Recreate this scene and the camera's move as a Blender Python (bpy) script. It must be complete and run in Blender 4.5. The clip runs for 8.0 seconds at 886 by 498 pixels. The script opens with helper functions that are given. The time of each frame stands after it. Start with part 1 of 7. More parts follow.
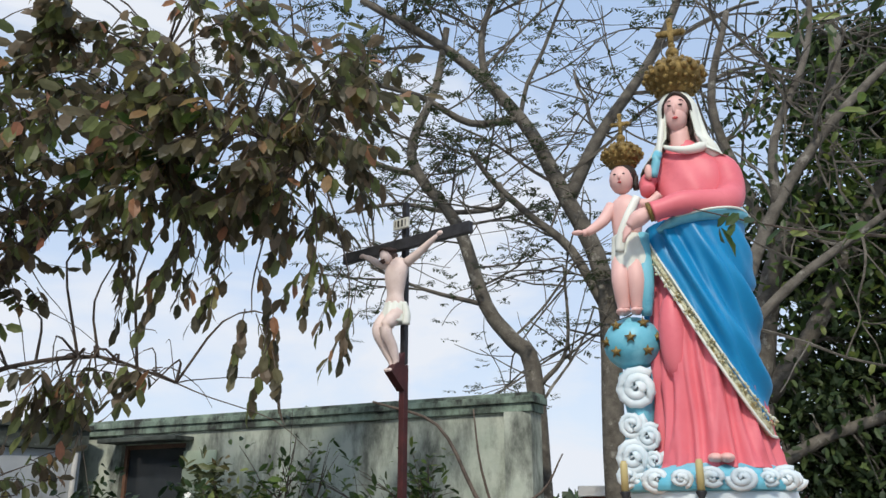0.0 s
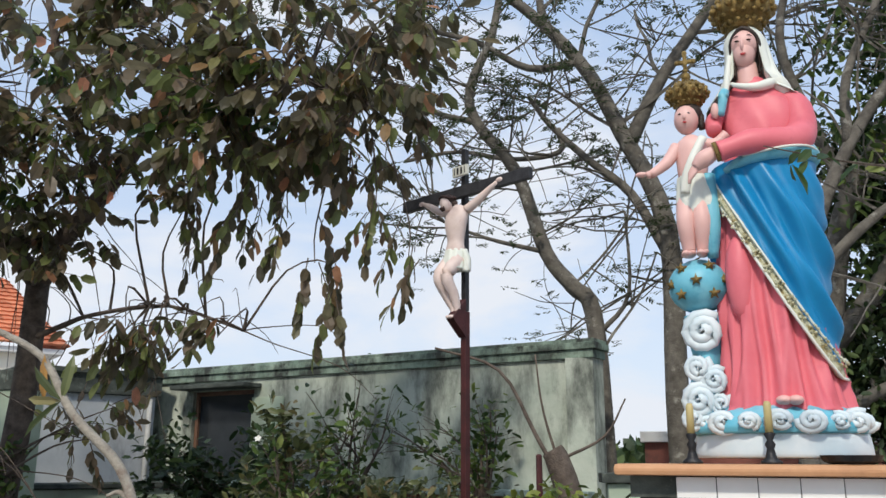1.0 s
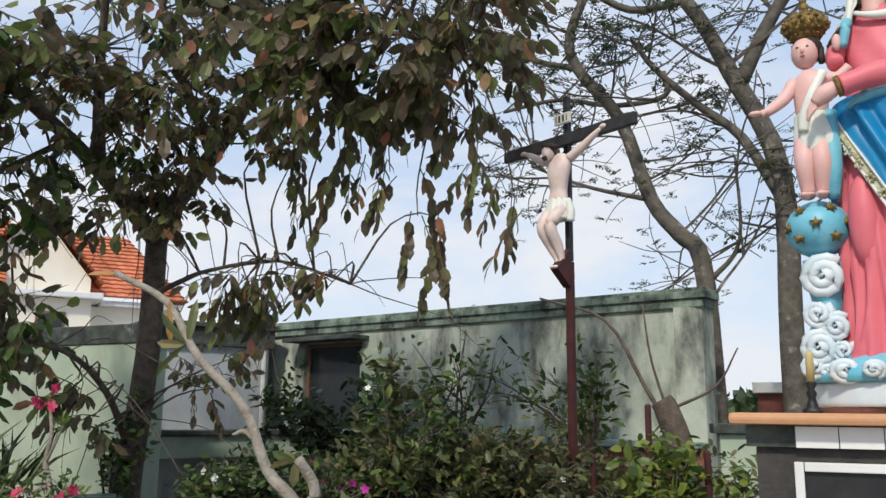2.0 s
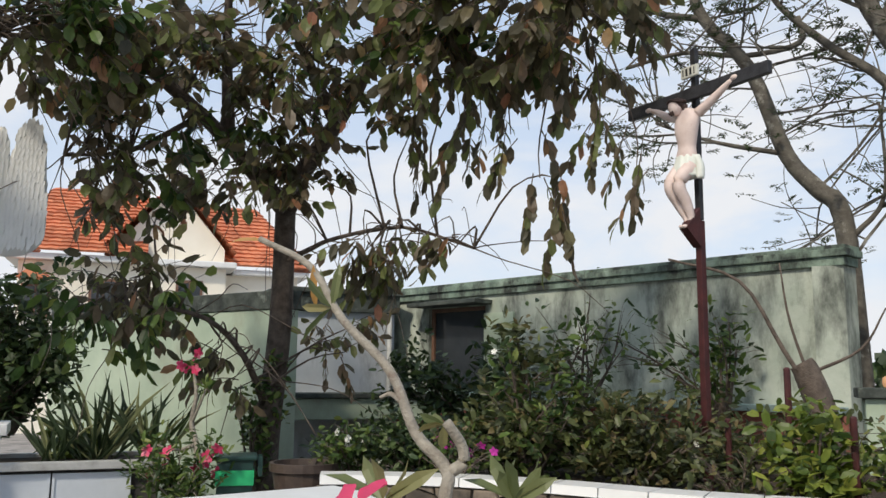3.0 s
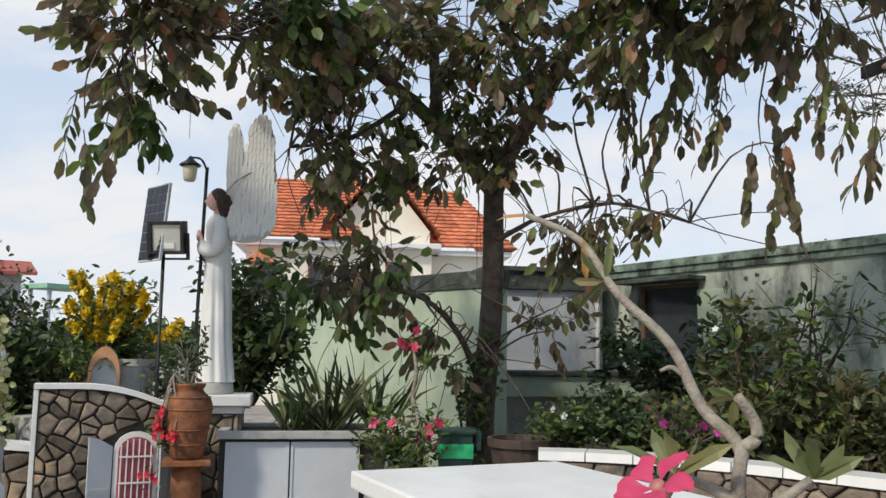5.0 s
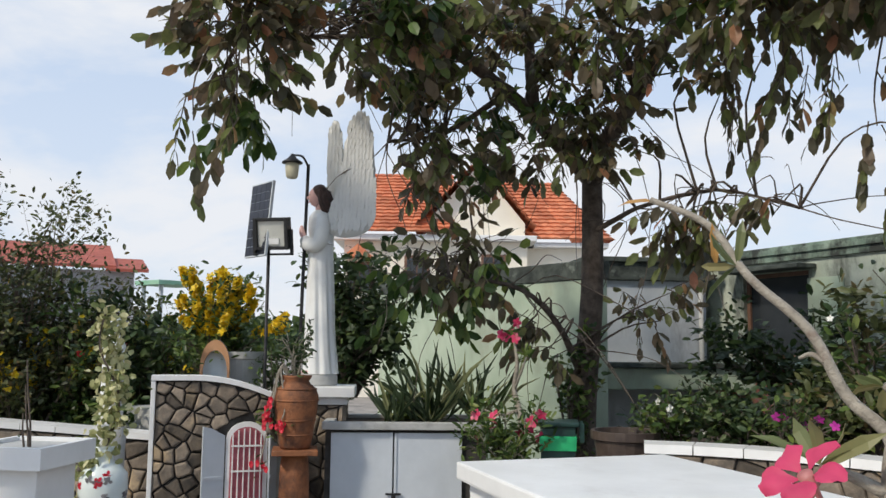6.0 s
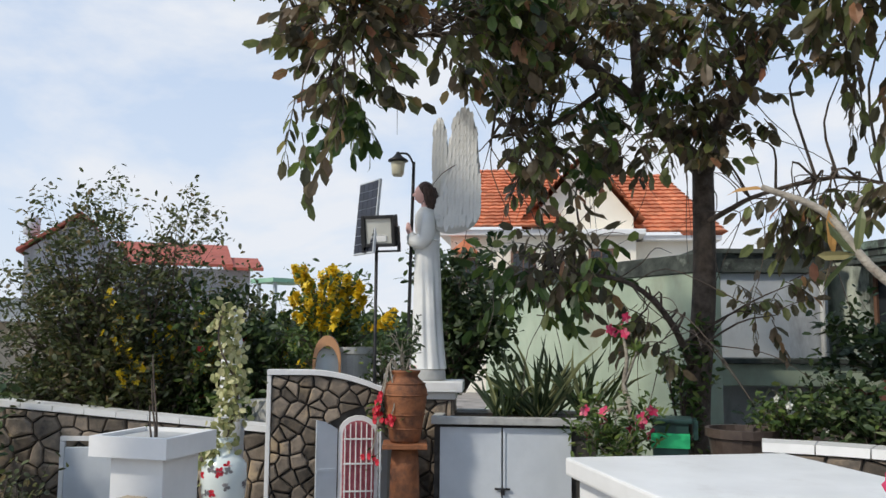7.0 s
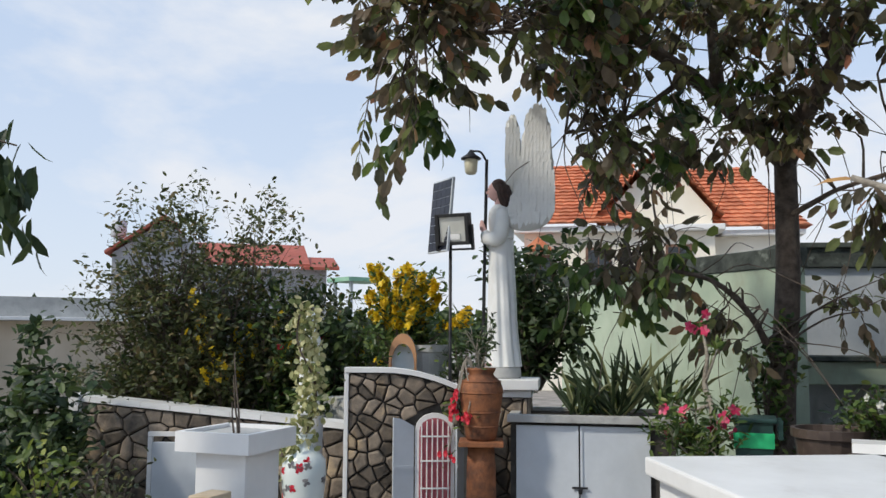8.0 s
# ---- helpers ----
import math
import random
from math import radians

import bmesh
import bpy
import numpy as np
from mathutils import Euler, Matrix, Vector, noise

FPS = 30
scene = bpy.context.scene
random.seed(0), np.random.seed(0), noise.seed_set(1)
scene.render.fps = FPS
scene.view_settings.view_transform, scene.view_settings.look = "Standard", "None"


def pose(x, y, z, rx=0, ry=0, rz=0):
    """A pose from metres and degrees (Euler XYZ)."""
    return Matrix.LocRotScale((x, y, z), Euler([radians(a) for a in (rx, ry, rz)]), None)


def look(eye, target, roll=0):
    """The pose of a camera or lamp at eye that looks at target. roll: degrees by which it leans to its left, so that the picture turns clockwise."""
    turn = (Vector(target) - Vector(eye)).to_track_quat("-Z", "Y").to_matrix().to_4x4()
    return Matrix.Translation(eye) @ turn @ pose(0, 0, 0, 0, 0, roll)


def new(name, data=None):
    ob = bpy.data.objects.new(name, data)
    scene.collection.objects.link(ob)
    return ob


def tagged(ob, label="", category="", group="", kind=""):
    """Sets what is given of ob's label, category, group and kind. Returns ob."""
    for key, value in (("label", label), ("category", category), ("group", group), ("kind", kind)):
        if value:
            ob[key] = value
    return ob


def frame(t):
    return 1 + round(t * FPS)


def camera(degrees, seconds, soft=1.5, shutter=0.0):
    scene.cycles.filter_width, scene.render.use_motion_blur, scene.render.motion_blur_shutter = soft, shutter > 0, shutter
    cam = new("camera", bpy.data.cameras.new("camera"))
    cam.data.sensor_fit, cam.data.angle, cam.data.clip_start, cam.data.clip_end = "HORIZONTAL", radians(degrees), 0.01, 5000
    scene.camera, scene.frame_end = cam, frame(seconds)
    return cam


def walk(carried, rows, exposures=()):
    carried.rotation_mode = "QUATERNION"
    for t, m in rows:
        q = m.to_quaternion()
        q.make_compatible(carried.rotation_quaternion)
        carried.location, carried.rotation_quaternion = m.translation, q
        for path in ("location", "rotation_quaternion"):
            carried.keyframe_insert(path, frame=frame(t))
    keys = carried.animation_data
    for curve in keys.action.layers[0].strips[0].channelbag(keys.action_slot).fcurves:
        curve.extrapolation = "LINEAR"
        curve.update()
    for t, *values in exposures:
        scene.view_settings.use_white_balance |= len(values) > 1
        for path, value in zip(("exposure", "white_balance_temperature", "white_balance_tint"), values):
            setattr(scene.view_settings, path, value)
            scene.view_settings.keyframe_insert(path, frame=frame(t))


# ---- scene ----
cam = camera(54.97, 8.0)
PATH = [
    (0, (-0.000, 0.000, 1.600), (-0.0027, 1.9091, 2.1979), 0.03),
    (0.5, (-0.007, 0.005, 1.590), (-0.0715, 1.9293, 2.1300), 0.22),
    (1, (-0.014, 0.007, 1.582), (-0.1537, 1.9426, 2.0661), 0.30),
    (1.5, (-0.020, 0.012, 1.574), (-0.2674, 1.9496, 2.0040), 0.35),
    (1.7, (-0.023, 0.015, 1.571), (-0.3201, 1.9507, 1.9782), 0.43),
    (2.8, (-0.057, 0.052, 1.571), (-0.6539, 1.9363, 1.8755), 0.65),
    (3, (-0.065, 0.048, 1.570), (-0.7138, 1.9179, 1.8604), 0.58),
    (3.5, (-0.082, 0.037, 1.565), (-0.8391, 1.8696, 1.8297), 0.65),
    (4, (-0.101, 0.024, 1.564), (-0.9650, 1.8108, 1.8084), 0.67),
    (4.5, (-0.120, 0.014, 1.563), (-1.0848, 1.7495, 1.8009), 0.78),
    (4.7, (-0.128, 0.010, 1.563), (-1.1340, 1.7224, 1.7986), 0.73),
    (5.8, (-0.177, -0.014, 1.557), (-1.3926, 1.5577, 1.7826), 0.95),
    (6, (-0.176, -0.015, 1.556), (-1.4239, 1.5332, 1.7718), 0.61),
    (6.5, (-0.171, -0.014, 1.554), (-1.5151, 1.4526, 1.7584), 0.56),
    (7, (-0.171, -0.013, 1.553), (-1.6037, 1.3681, 1.7563), 0.49),
    (7.5, (-0.174, -0.014, 1.553), (-1.6709, 1.2977, 1.7552), 0.37),
    (8, (-0.175, -0.014, 1.552), (-1.7220, 1.2379, 1.7493), 0.33),
]
walk(cam, [(t, look(eye, target, roll)) for t, eye, target, roll in PATH],
     exposures=[(0, 0.1, 6480, 9), (1.5, 0.1, 6530, 9), (3.5, 0.12, 6850, 9), (5.0, 0.12, 6850, 9), (6.5, 0.1, 6600, 9), (8, 0.08, 6550, 9)])

# ---- sky, sun, exposure ----
world = bpy.data.worlds.new("sky")
scene.world = world
world.use_nodes = True
wt = world.node_tree
for n in list(wt.nodes):
    wt.nodes.remove(n)


def wn(kind, **sets):
    n = wt.nodes.new(kind)
    for k, v in sets.items():
        n.inputs[k].default_value = v
    return n


SUN_AZ, SUN_EL = radians(189), radians(44)   # compass bearing clockwise from +y, height
w_out = wn("ShaderNodeOutputWorld")
w_bg = wn("ShaderNodeBackground", Strength=0.145)
w_sky = wt.nodes.new("ShaderNodeTexSky")
w_sky.sky_type = "NISHITA"
w_sky.sun_disc = False
w_sky.sun_elevation, w_sky.sun_rotation = SUN_EL, SUN_AZ
w_sky.air_density, w_sky.dust_density, w_sky.ozone_density = 1.1, 0.5, 2.2
w_co = wt.nodes.new("ShaderNodeTexCoord")
w_map = wn("ShaderNodeMapping", Scale=(1.0, 1.0, 2.6), Location=(0.35, 0.1, 0.22))
w_n1 = wn("ShaderNodeTexNoise", Scale=1.9, Detail=9.0, Roughness=0.55, Distortion=0.25)
w_r1 = wt.nodes.new("ShaderNodeValToRGB")
w_r1.color_ramp.elements[0].position, w_r1.color_ramp.elements[1].position = 0.48, 0.66
w_sep = wt.nodes.new("ShaderNodeSeparateXYZ")
w_low = wt.nodes.new("ShaderNodeMapRange")
for k, v in (("From Min", 0.0), ("From Max", 0.6), ("To Min", 0.66), ("To Max", 0.02)):
    w_low.inputs[k].default_value = v
w_add = wt.nodes.new("ShaderNodeMath")
w_add.operation, w_add.use_clamp = "ADD", True
w_mix = wt.nodes.new("ShaderNodeMixRGB")
w_mix.inputs["Color2"].default_value = (5.25, 5.5, 6.0, 1)
w_haze = wn("ShaderNodeMixRGB", Fac=0.72, Color2=(3.15, 4.25, 6.1, 1))
wl = wt.links.new
wl(w_co.outputs["Generated"], w_map.inputs["Vector"])
wl(w_map.outputs["Vector"], w_n1.inputs["Vector"])
wl(w_n1.outputs["Fac"], w_r1.inputs["Fac"])
wl(w_co.outputs["Generated"], w_sep.inputs["Vector"])
wl(w_sep.outputs["Z"], w_low.inputs["Value"])
wl(w_r1.outputs["Color"], w_add.inputs[0])
wl(w_low.outputs["Result"], w_add.inputs[1])
wl(w_add.outputs["Value"], w_mix.inputs["Fac"])
wl(w_sky.outputs["Color"], w_haze.inputs["Color1"])
wl(w_haze.outputs["Color"], w_mix.inputs["Color1"])
wl(w_mix.outputs["Color"], w_bg.inputs["Color"])
wl(w_bg.outputs["Background"], w_out.inputs["Surface"])

sun = new("sun", bpy.data.lights.new("sun", "SUN"))
sun.data.energy, sun.data.angle, sun.data.color = 2.6, radians(5.0), (1.0, 0.92, 0.80)
sun_dir = Vector((math.sin(SUN_AZ) * math.cos(SUN_EL), math.cos(SUN_AZ) * math.cos(SUN_EL), math.sin(SUN_EL)))
sun.matrix_world = look(sun_dir * 60, (0, 0, 0))

# ---- materials ----
MATS = {}


def mat(name, dark, light=None, rough=0.7, scale=8.0, bump=0.2, metal=0.0, vary=0.0, stain=None, stain_at=(0.52, 0.7), stain_scale=1.6,
        streak=1.0, island=False, fine=6.0, spec=0.4, trans=0.0, gain=1.0):
    """A procedural surface: two-scale noise between dark and light, stains with shapes of their own, fine relief."""
    if name in MATS:
        return MATS[name]
    m = bpy.data.materials.new(name)
    m.use_nodes = True
    nt = m.node_tree
    b = nt.nodes["Principled BSDF"]
    light = light or tuple(min(1, c * 1.25) for c in dark)
    co = nt.nodes.new("ShaderNodeTexCoord")
    n1 = nt.nodes.new("ShaderNodeTexNoise")
    n1.inputs["Scale"].default_value, n1.inputs["Detail"].default_value, n1.inputs["Roughness"].default_value = scale, 6, 0.6
    nt.links.new(co.outputs["Object"], n1.inputs["Vector"])
    r1 = nt.nodes.new("ShaderNodeValToRGB")
    r1.color_ramp.elements[0].position, r1.color_ramp.elements[1].position = 0.32, 0.68
    r1.color_ramp.elements[0].color, r1.color_ramp.elements[1].color = (*dark, 1), (*light, 1)
    nt.links.new(n1.outputs["Fac"], r1.inputs["Fac"])
    col = r1.outputs["Color"]
    if stain:
        mp = nt.nodes.new("ShaderNodeMapping")
        mp.inputs["Scale"].default_value = (1, 1, 1 / streak)
        nt.links.new(co.outputs["Object"], mp.inputs["Vector"])
        n2 = nt.nodes.new("ShaderNodeTexNoise")
        n2.inputs["Scale"].default_value, n2.inputs["Detail"].default_value, n2.inputs["Roughness"].default_value = stain_scale, 8, 0.68
        nt.links.new(mp.outputs["Vector"], n2.inputs["Vector"])
        r2 = nt.nodes.new("ShaderNodeValToRGB")
        r2.color_ramp.elements[0].position, r2.color_ramp.elements[1].position = stain_at
        nt.links.new(n2.outputs["Fac"], r2.inputs["Fac"])
        mx = nt.nodes.new("ShaderNodeMixRGB")
        mx.inputs["Color2"].default_value = (*stain, 1)
        nt.links.new(r2.outputs["Color"], mx.inputs["Fac"])
        nt.links.new(col, mx.inputs["Color1"])
        col = mx.outputs["Color"]
    if vary:
        if island:
            src = nt.nodes.new("ShaderNodeNewGeometry").outputs["Random Per Island"]
        else:
            src = nt.nodes.new("ShaderNodeObjectInfo").outputs["Random"]
        mr = nt.nodes.new("ShaderNodeMapRange")
        mr.inputs["To Min"].default_value, mr.inputs["To Max"].default_value = 1 - vary, 1 + vary
        nt.links.new(src, mr.inputs["Value"])
        hs = nt.nodes.new("ShaderNodeHueSaturation")
        nt.links.new(mr.outputs["Result"], hs.inputs["Value"])
        nt.links.new(col, hs.inputs["Color"])
        col = hs.outputs["Color"]
    nt.links.new(col, b.inputs["Base Color"])
    b.inputs["Roughness"].default_value, b.inputs["Metallic"].default_value = rough, metal
    b.inputs["Specular IOR Level"].default_value = spec
    if bump:
        n3 = nt.nodes.new("ShaderNodeTexNoise")
        n3.inputs["Scale"].default_value, n3.inputs["Detail"].default_value = scale * fine, 5
        nt.links.new(co.outputs["Object"], n3.inputs["Vector"])
        bp = nt.nodes.new("ShaderNodeBump")
        bp.inputs["Strength"].default_value, bp.inputs["Distance"].default_value = bump, 0.01
        nt.links.new(n3.outputs["Fac"], bp.inputs["Height"])
        nt.links.new(bp.outputs["Normal"], b.inputs["Normal"])
    MATS[name] = m
    return m


def leaf_mat(name, *cols, rough=0.45, trans=0.3):
    """Leaf surface whose colour is picked leaf by leaf from a ramp, with light passing through it."""
    if name in MATS:
        return MATS[name]
    m = bpy.data.materials.new(name)
    m.use_nodes = True
    nt = m.node_tree
    b = nt.nodes["Principled BSDF"]
    g = nt.nodes.new("ShaderNodeNewGeometry")
    r = nt.nodes.new("ShaderNodeValToRGB")
    r.color_ramp.interpolation = "LINEAR"
    el = r.color_ramp.elements
    el[0].position, el[1].position = cols[0][0], cols[-1][0]
    el[0].color, el[1].color = (*cols[0][1], 1), (*cols[-1][1], 1)
    for p, c in cols[1:-1]:
        e = el.new(p)
        e.color = (*c, 1)
    nt.links.new(g.outputs["Random Per Island"], r.inputs["Fac"])
    co = nt.nodes.new("ShaderNodeTexCoord")
    n = nt.nodes.new("ShaderNodeTexNoise")
    n.inputs["Scale"].default_value, n.inputs["Detail"].default_value = 22, 4
    nt.links.new(co.outputs["Object"], n.inputs["Vector"])
    mr = nt.nodes.new("ShaderNodeMapRange")
    mr.inputs["To Min"].default_value, mr.inputs["To Max"].default_value = 0.65, 1.35
    nt.links.new(n.outputs["Fac"], mr.inputs["Value"])
    hs = nt.nodes.new("ShaderNodeHueSaturation")
    nt.links.new(mr.outputs["Result"], hs.inputs["Value"])
    nt.links.new(r.outputs["Color"], hs.inputs["Color"])
    nt.links.new(hs.outputs["Color"], b.inputs["Base Color"])
    b.inputs["Roughness"].default_value = rough
    tr = nt.nodes.new("ShaderNodeBsdfTranslucent")
    nt.links.new(hs.outputs["Color"], tr.inputs["Color"])
    mx = nt.nodes.new("ShaderNodeMixShader")
    mx.inputs["Fac"].default_value = trans
    nt.links.new(b.outputs["BSDF"], mx.inputs[1])
    nt.links.new(tr.outputs["BSDF"], mx.inputs[2])
    nt.links.new(mx.outputs["Shader"], nt.nodes["Material Output"].inputs["Surface"])
    MATS[name] = m
    return m


M_WALL = mat("green_lime_wash", (0.36, 0.41, 0.34), (0.52, 0.56, 0.48), 0.9, 3.0, 0.45, stain=(0.10, 0.11, 0.095), stain_at=(0.44, 0.64), stain_scale=2.8, streak=2.4)
M_WALL2 = mat("pale_green_wash", (0.34, 0.42, 0.32), (0.46, 0.54, 0.42), 0.88, 1.6, 0.25, stain=(0.26, 0.25, 0.2), stain_at=(0.52, 0.78), stain_scale=1.1, streak=2.0)
M_GREYWALL = mat("grey_wash", (0.42, 0.45, 0.48), (0.55, 0.58, 0.6), 0.88, 2.0, 0.25, stain=(0.2, 0.2, 0.2), stain_at=(0.55, 0.75), streak=3)
M_MOSS = mat("mossy_dark_render", (0.025, 0.03, 0.028), (0.10, 0.115, 0.10), 0.95, 7, 0.6, stain=(0.22, 0.25, 0.22), stain_at=(0.6, 0.75), stain_scale=5)
M_COPE = mat("weathered_green_coping", (0.16, 0.23, 0.18), (0.30, 0.38, 0.31), 0.9, 5, 0.4, stain=(0.04, 0.045, 0.04), stain_at=(0.42, 0.6), stain_scale=4, streak=1.5)
M_LEDGE = mat("blue_green_ledge", (0.26, 0.36, 0.33), (0.36, 0.45, 0.41), 0.85, 4, 0.3, stain=(0.07, 0.08, 0.08), stain_at=(0.55, 0.75))
# near-black colour for the shade of the unlit room behind window_1
M_DARKIN = mat("unlit_room_black", (0.012, 0.012, 0.014), (0.02, 0.02, 0.022), 0.9, 3, 0.0)
M_CREAM = mat("cream_house_paint", (0.80, 0.74, 0.62), (0.88, 0.83, 0.72), 0.8, 0.7, 0.1, stain=(0.55, 0.5, 0.42), stain_at=(0.55, 0.85), stain_scale=0.5, streak=3)
M_ROOF = mat("orange_clay_tile", (0.46, 0.135, 0.065), (0.62, 0.235, 0.12), 0.75, 3, 0.3, vary=0.25, island=True)
M_ROOF2 = mat("red_sheet_roof", (0.30, 0.075, 0.05), (0.46, 0.13, 0.09), 0.75, 4, 0.4, stain=(0.2, 0.06, 0.05), stain_at=(0.5, 0.75), stain_scale=2)
M_GREYHOUSE = mat("bare_grey_render", (0.30, 0.31, 0.33), (0.42, 0.43, 0.45), 0.9, 1.0, 0.2, stain=(0.18, 0.18, 0.19), streak=3)
M_BEIGE = mat("beige_shed_paint", (0.42, 0.36, 0.28), (0.52, 0.45, 0.36), 0.85, 1.2, 0.15, stain=(0.3, 0.27, 0.23), stain_at=(0.55, 0.8), streak=4)
M_WHITE = mat("white_paint", (0.70, 0.70, 0.69), (0.80, 0.80, 0.79), 0.6, 3, 0.1, stain=(0.45, 0.43, 0.38), stain_at=(0.6, 0.85), stain_scale=3)
M_MARBLE = mat("white_marble_slab", (0.72, 0.72, 0.70), (0.84, 0.84, 0.82), 0.35, 2.5, 0.05, stain=(0.62, 0.60, 0.57), stain_at=(0.55, 0.75), stain_scale=2)
M_TILE = mat("white_glazed_tile", (0.76, 0.76, 0.74), (0.84, 0.84, 0.82), 0.3, 5, 0.05, vary=0.05)
M_CONC = mat("grey_concrete", (0.36, 0.36, 0.35), (0.50, 0.50, 0.48), 0.85, 6, 0.4, stain=(0.2, 0.2, 0.19), stain_at=(0.55, 0.75), stain_scale=3)
M_MORTAR = mat("dark_mortar", (0.035, 0.033, 0.03), (0.07, 0.065, 0.06), 0.95, 12, 0.5)
M_STONE = mat("brown_field_stone", (0.10, 0.085, 0.07), (0.27, 0.215, 0.16), 0.75, 9, 0.6, vary=0.6, stain=(0.36, 0.27, 0.17), stain_at=(0.56, 0.66), stain_scale=3)
M_TERRA = mat("terracotta", (0.19, 0.07, 0.03), (0.33, 0.13, 0.055), 0.75, 9, 0.5, stain=(0.075, 0.04, 0.028), stain_at=(0.44, 0.66), stain_scale=6)
M_ORANGE = mat("orange_painted_edge", (0.50, 0.25, 0.12), (0.62, 0.34, 0.18), 0.6, 6, 0.2, stain=(0.35, 0.18, 0.1), stain_at=(0.55, 0.8))
M_METAL = mat("grey_painted_steel", (0.48, 0.52, 0.56), (0.58, 0.62, 0.66), 0.5, 3, 0.08, stain=(0.16, 0.11, 0.08), stain_at=(0.66, 0.72), stain_scale=7)
M_BLACK = mat("black_plastic", (0.012, 0.013, 0.014), (0.03, 0.03, 0.032), 0.45, 8, 0.1)
M_IRON = mat("dark_iron", (0.02, 0.02, 0.022), (0.05, 0.05, 0.052), 0.5, 12, 0.2, metal=0.6)
M_WOOD = mat("dark_cross_timber", (0.018, 0.018, 0.02), (0.045, 0.045, 0.05), 0.5, 14, 0.3)
M_REDPAINT = mat("dark_red_paint", (0.04, 0.012, 0.012), (0.085, 0.022, 0.022), 0.55, 9, 0.3)
M_BRICKRED = mat("red_brown_render", (0.22, 0.075, 0.06), (0.32, 0.12, 0.09), 0.85, 4, 0.3, stain=(0.08, 0.06, 0.05), stain_at=(0.5, 0.75))
M_BARK = mat("brown_bark", (0.06, 0.046, 0.037), (0.16, 0.125, 0.10), 0.9, 14, 0.9, stain=(0.2, 0.18, 0.15), stain_at=(0.6, 0.75), stain_scale=6)
M_BARK2 = mat("grey_lichen_bark", (0.07, 0.062, 0.052), (0.17, 0.155, 0.13), 0.9, 10, 0.8, stain=(0.33, 0.32, 0.28), stain_at=(0.58, 0.7), stain_scale=7)
M_ADBARK = mat("pale_succulent_bark", (0.20, 0.175, 0.14), (0.36, 0.325, 0.265), 0.7, 40, 0.4, stain=(0.18, 0.13, 0.1), stain_at=(0.58, 0.72), stain_scale=30)
M_SOIL = mat("dark_garden_soil", (0.03, 0.022, 0.016), (0.075, 0.055, 0.04), 0.95, 10, 0.9)
M_PAVE = mat("garden_paving", (0.22, 0.2, 0.18), (0.34, 0.31, 0.28), 0.85, 3, 0.3, stain=(0.12, 0.11, 0.1))
M_GREENPL = mat("dark_green_plastic", (0.008, 0.03, 0.026), (0.016, 0.05, 0.042), 0.4, 6, 0.1)
M_GREENBR = mat("bright_green_band", (0.02, 0.42, 0.15), (0.03, 0.50, 0.19), 0.4, 6, 0.05)
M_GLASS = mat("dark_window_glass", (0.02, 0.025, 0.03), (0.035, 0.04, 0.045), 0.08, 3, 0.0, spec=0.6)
M_BROWNWOOD = mat("brown_window_timber", (0.12, 0.06, 0.04), (0.2, 0.11, 0.07), 0.6, 10, 0.2)

L_TREE = leaf_mat("drooping_leaf", (0.0, (0.075, 0.073, 0.042)), (0.3, (0.145, 0.122, 0.072)), (0.52, (0.23, 0.165, 0.108)), (0.7, (0.155, 0.18, 0.07)), (0.92, (0.235, 0.27, 0.09)), (1.0, (0.46, 0.2, 0.12)), trans=0.56)
L_GREEN = leaf_mat("fresh_leaf", (0.0, (0.025, 0.05, 0.014)), (0.45, (0.06, 0.11, 0.026)), (0.8, (0.125, 0.19, 0.042)), (1.0, (0.22, 0.26, 0.065)), trans=0.42)
L_DARK = leaf_mat("dark_green_leaf", (0.0, (0.018, 0.036, 0.013)), (0.6, (0.042, 0.075, 0.024)), (1.0, (0.11, 0.155, 0.045)), rough=0.55, trans=0.28)
L_BROWN = leaf_mat("dull_shrub_leaf", (0.0, (0.035, 0.045, 0.016)), (0.45, (0.075, 0.092, 0.032)), (0.8, (0.14, 0.16, 0.055)), (1.0, (0.22, 0.16, 0.075)), trans=0.4)
L_VARI = leaf_mat("variegated_leaf", (0.0, (0.13, 0.17, 0.05)), (0.5, (0.42, 0.42, 0.19)), (1.0, (0.64, 0.6, 0.34)), trans=0.3)
L_LIME = leaf_mat("yellow_green_leaf", (0.0, (0.05, 0.09, 0.02)), (0.6, (0.14, 0.2, 0.03)), (1.0, (0.3, 0.32, 0.06)), trans=0.35)
L_BLADE = leaf_mat("striped_blade", (0.0, (0.025, 0.045, 0.018)), (0.65, (0.065, 0.095, 0.038)), (1.0, (0.34, 0.35, 0.17)), trans=0.25)
L_FEATHER = leaf_mat("feathery_leaf", (0.0, (0.035, 0.06, 0.025)), (0.6, (0.06, 0.09, 0.035)), (1.0, (0.1, 0.12, 0.05)), trans=0.35)
F_YELLOW = leaf_mat("yellow_petal", (0.0, (0.62, 0.42, 0.01)), (1.0, (0.85, 0.62, 0.03)), trans=0.3)
F_PINK = leaf_mat("pink_petal", (0.0, (0.62, 0.03, 0.11)), (0.6, (0.75, 0.06, 0.17)), (1.0, (0.82, 0.22, 0.3)), trans=0.3)
F_RED = leaf_mat("red_petal", (0.0, (0.5, 0.01, 0.03)), (1.0, (0.72, 0.03, 0.06)), trans=0.25)
F_MAG = leaf_mat("magenta_petal", (0.0, (0.45, 0.02, 0.28)), (1.0, (0.65, 0.06, 0.4)), trans=0.3)
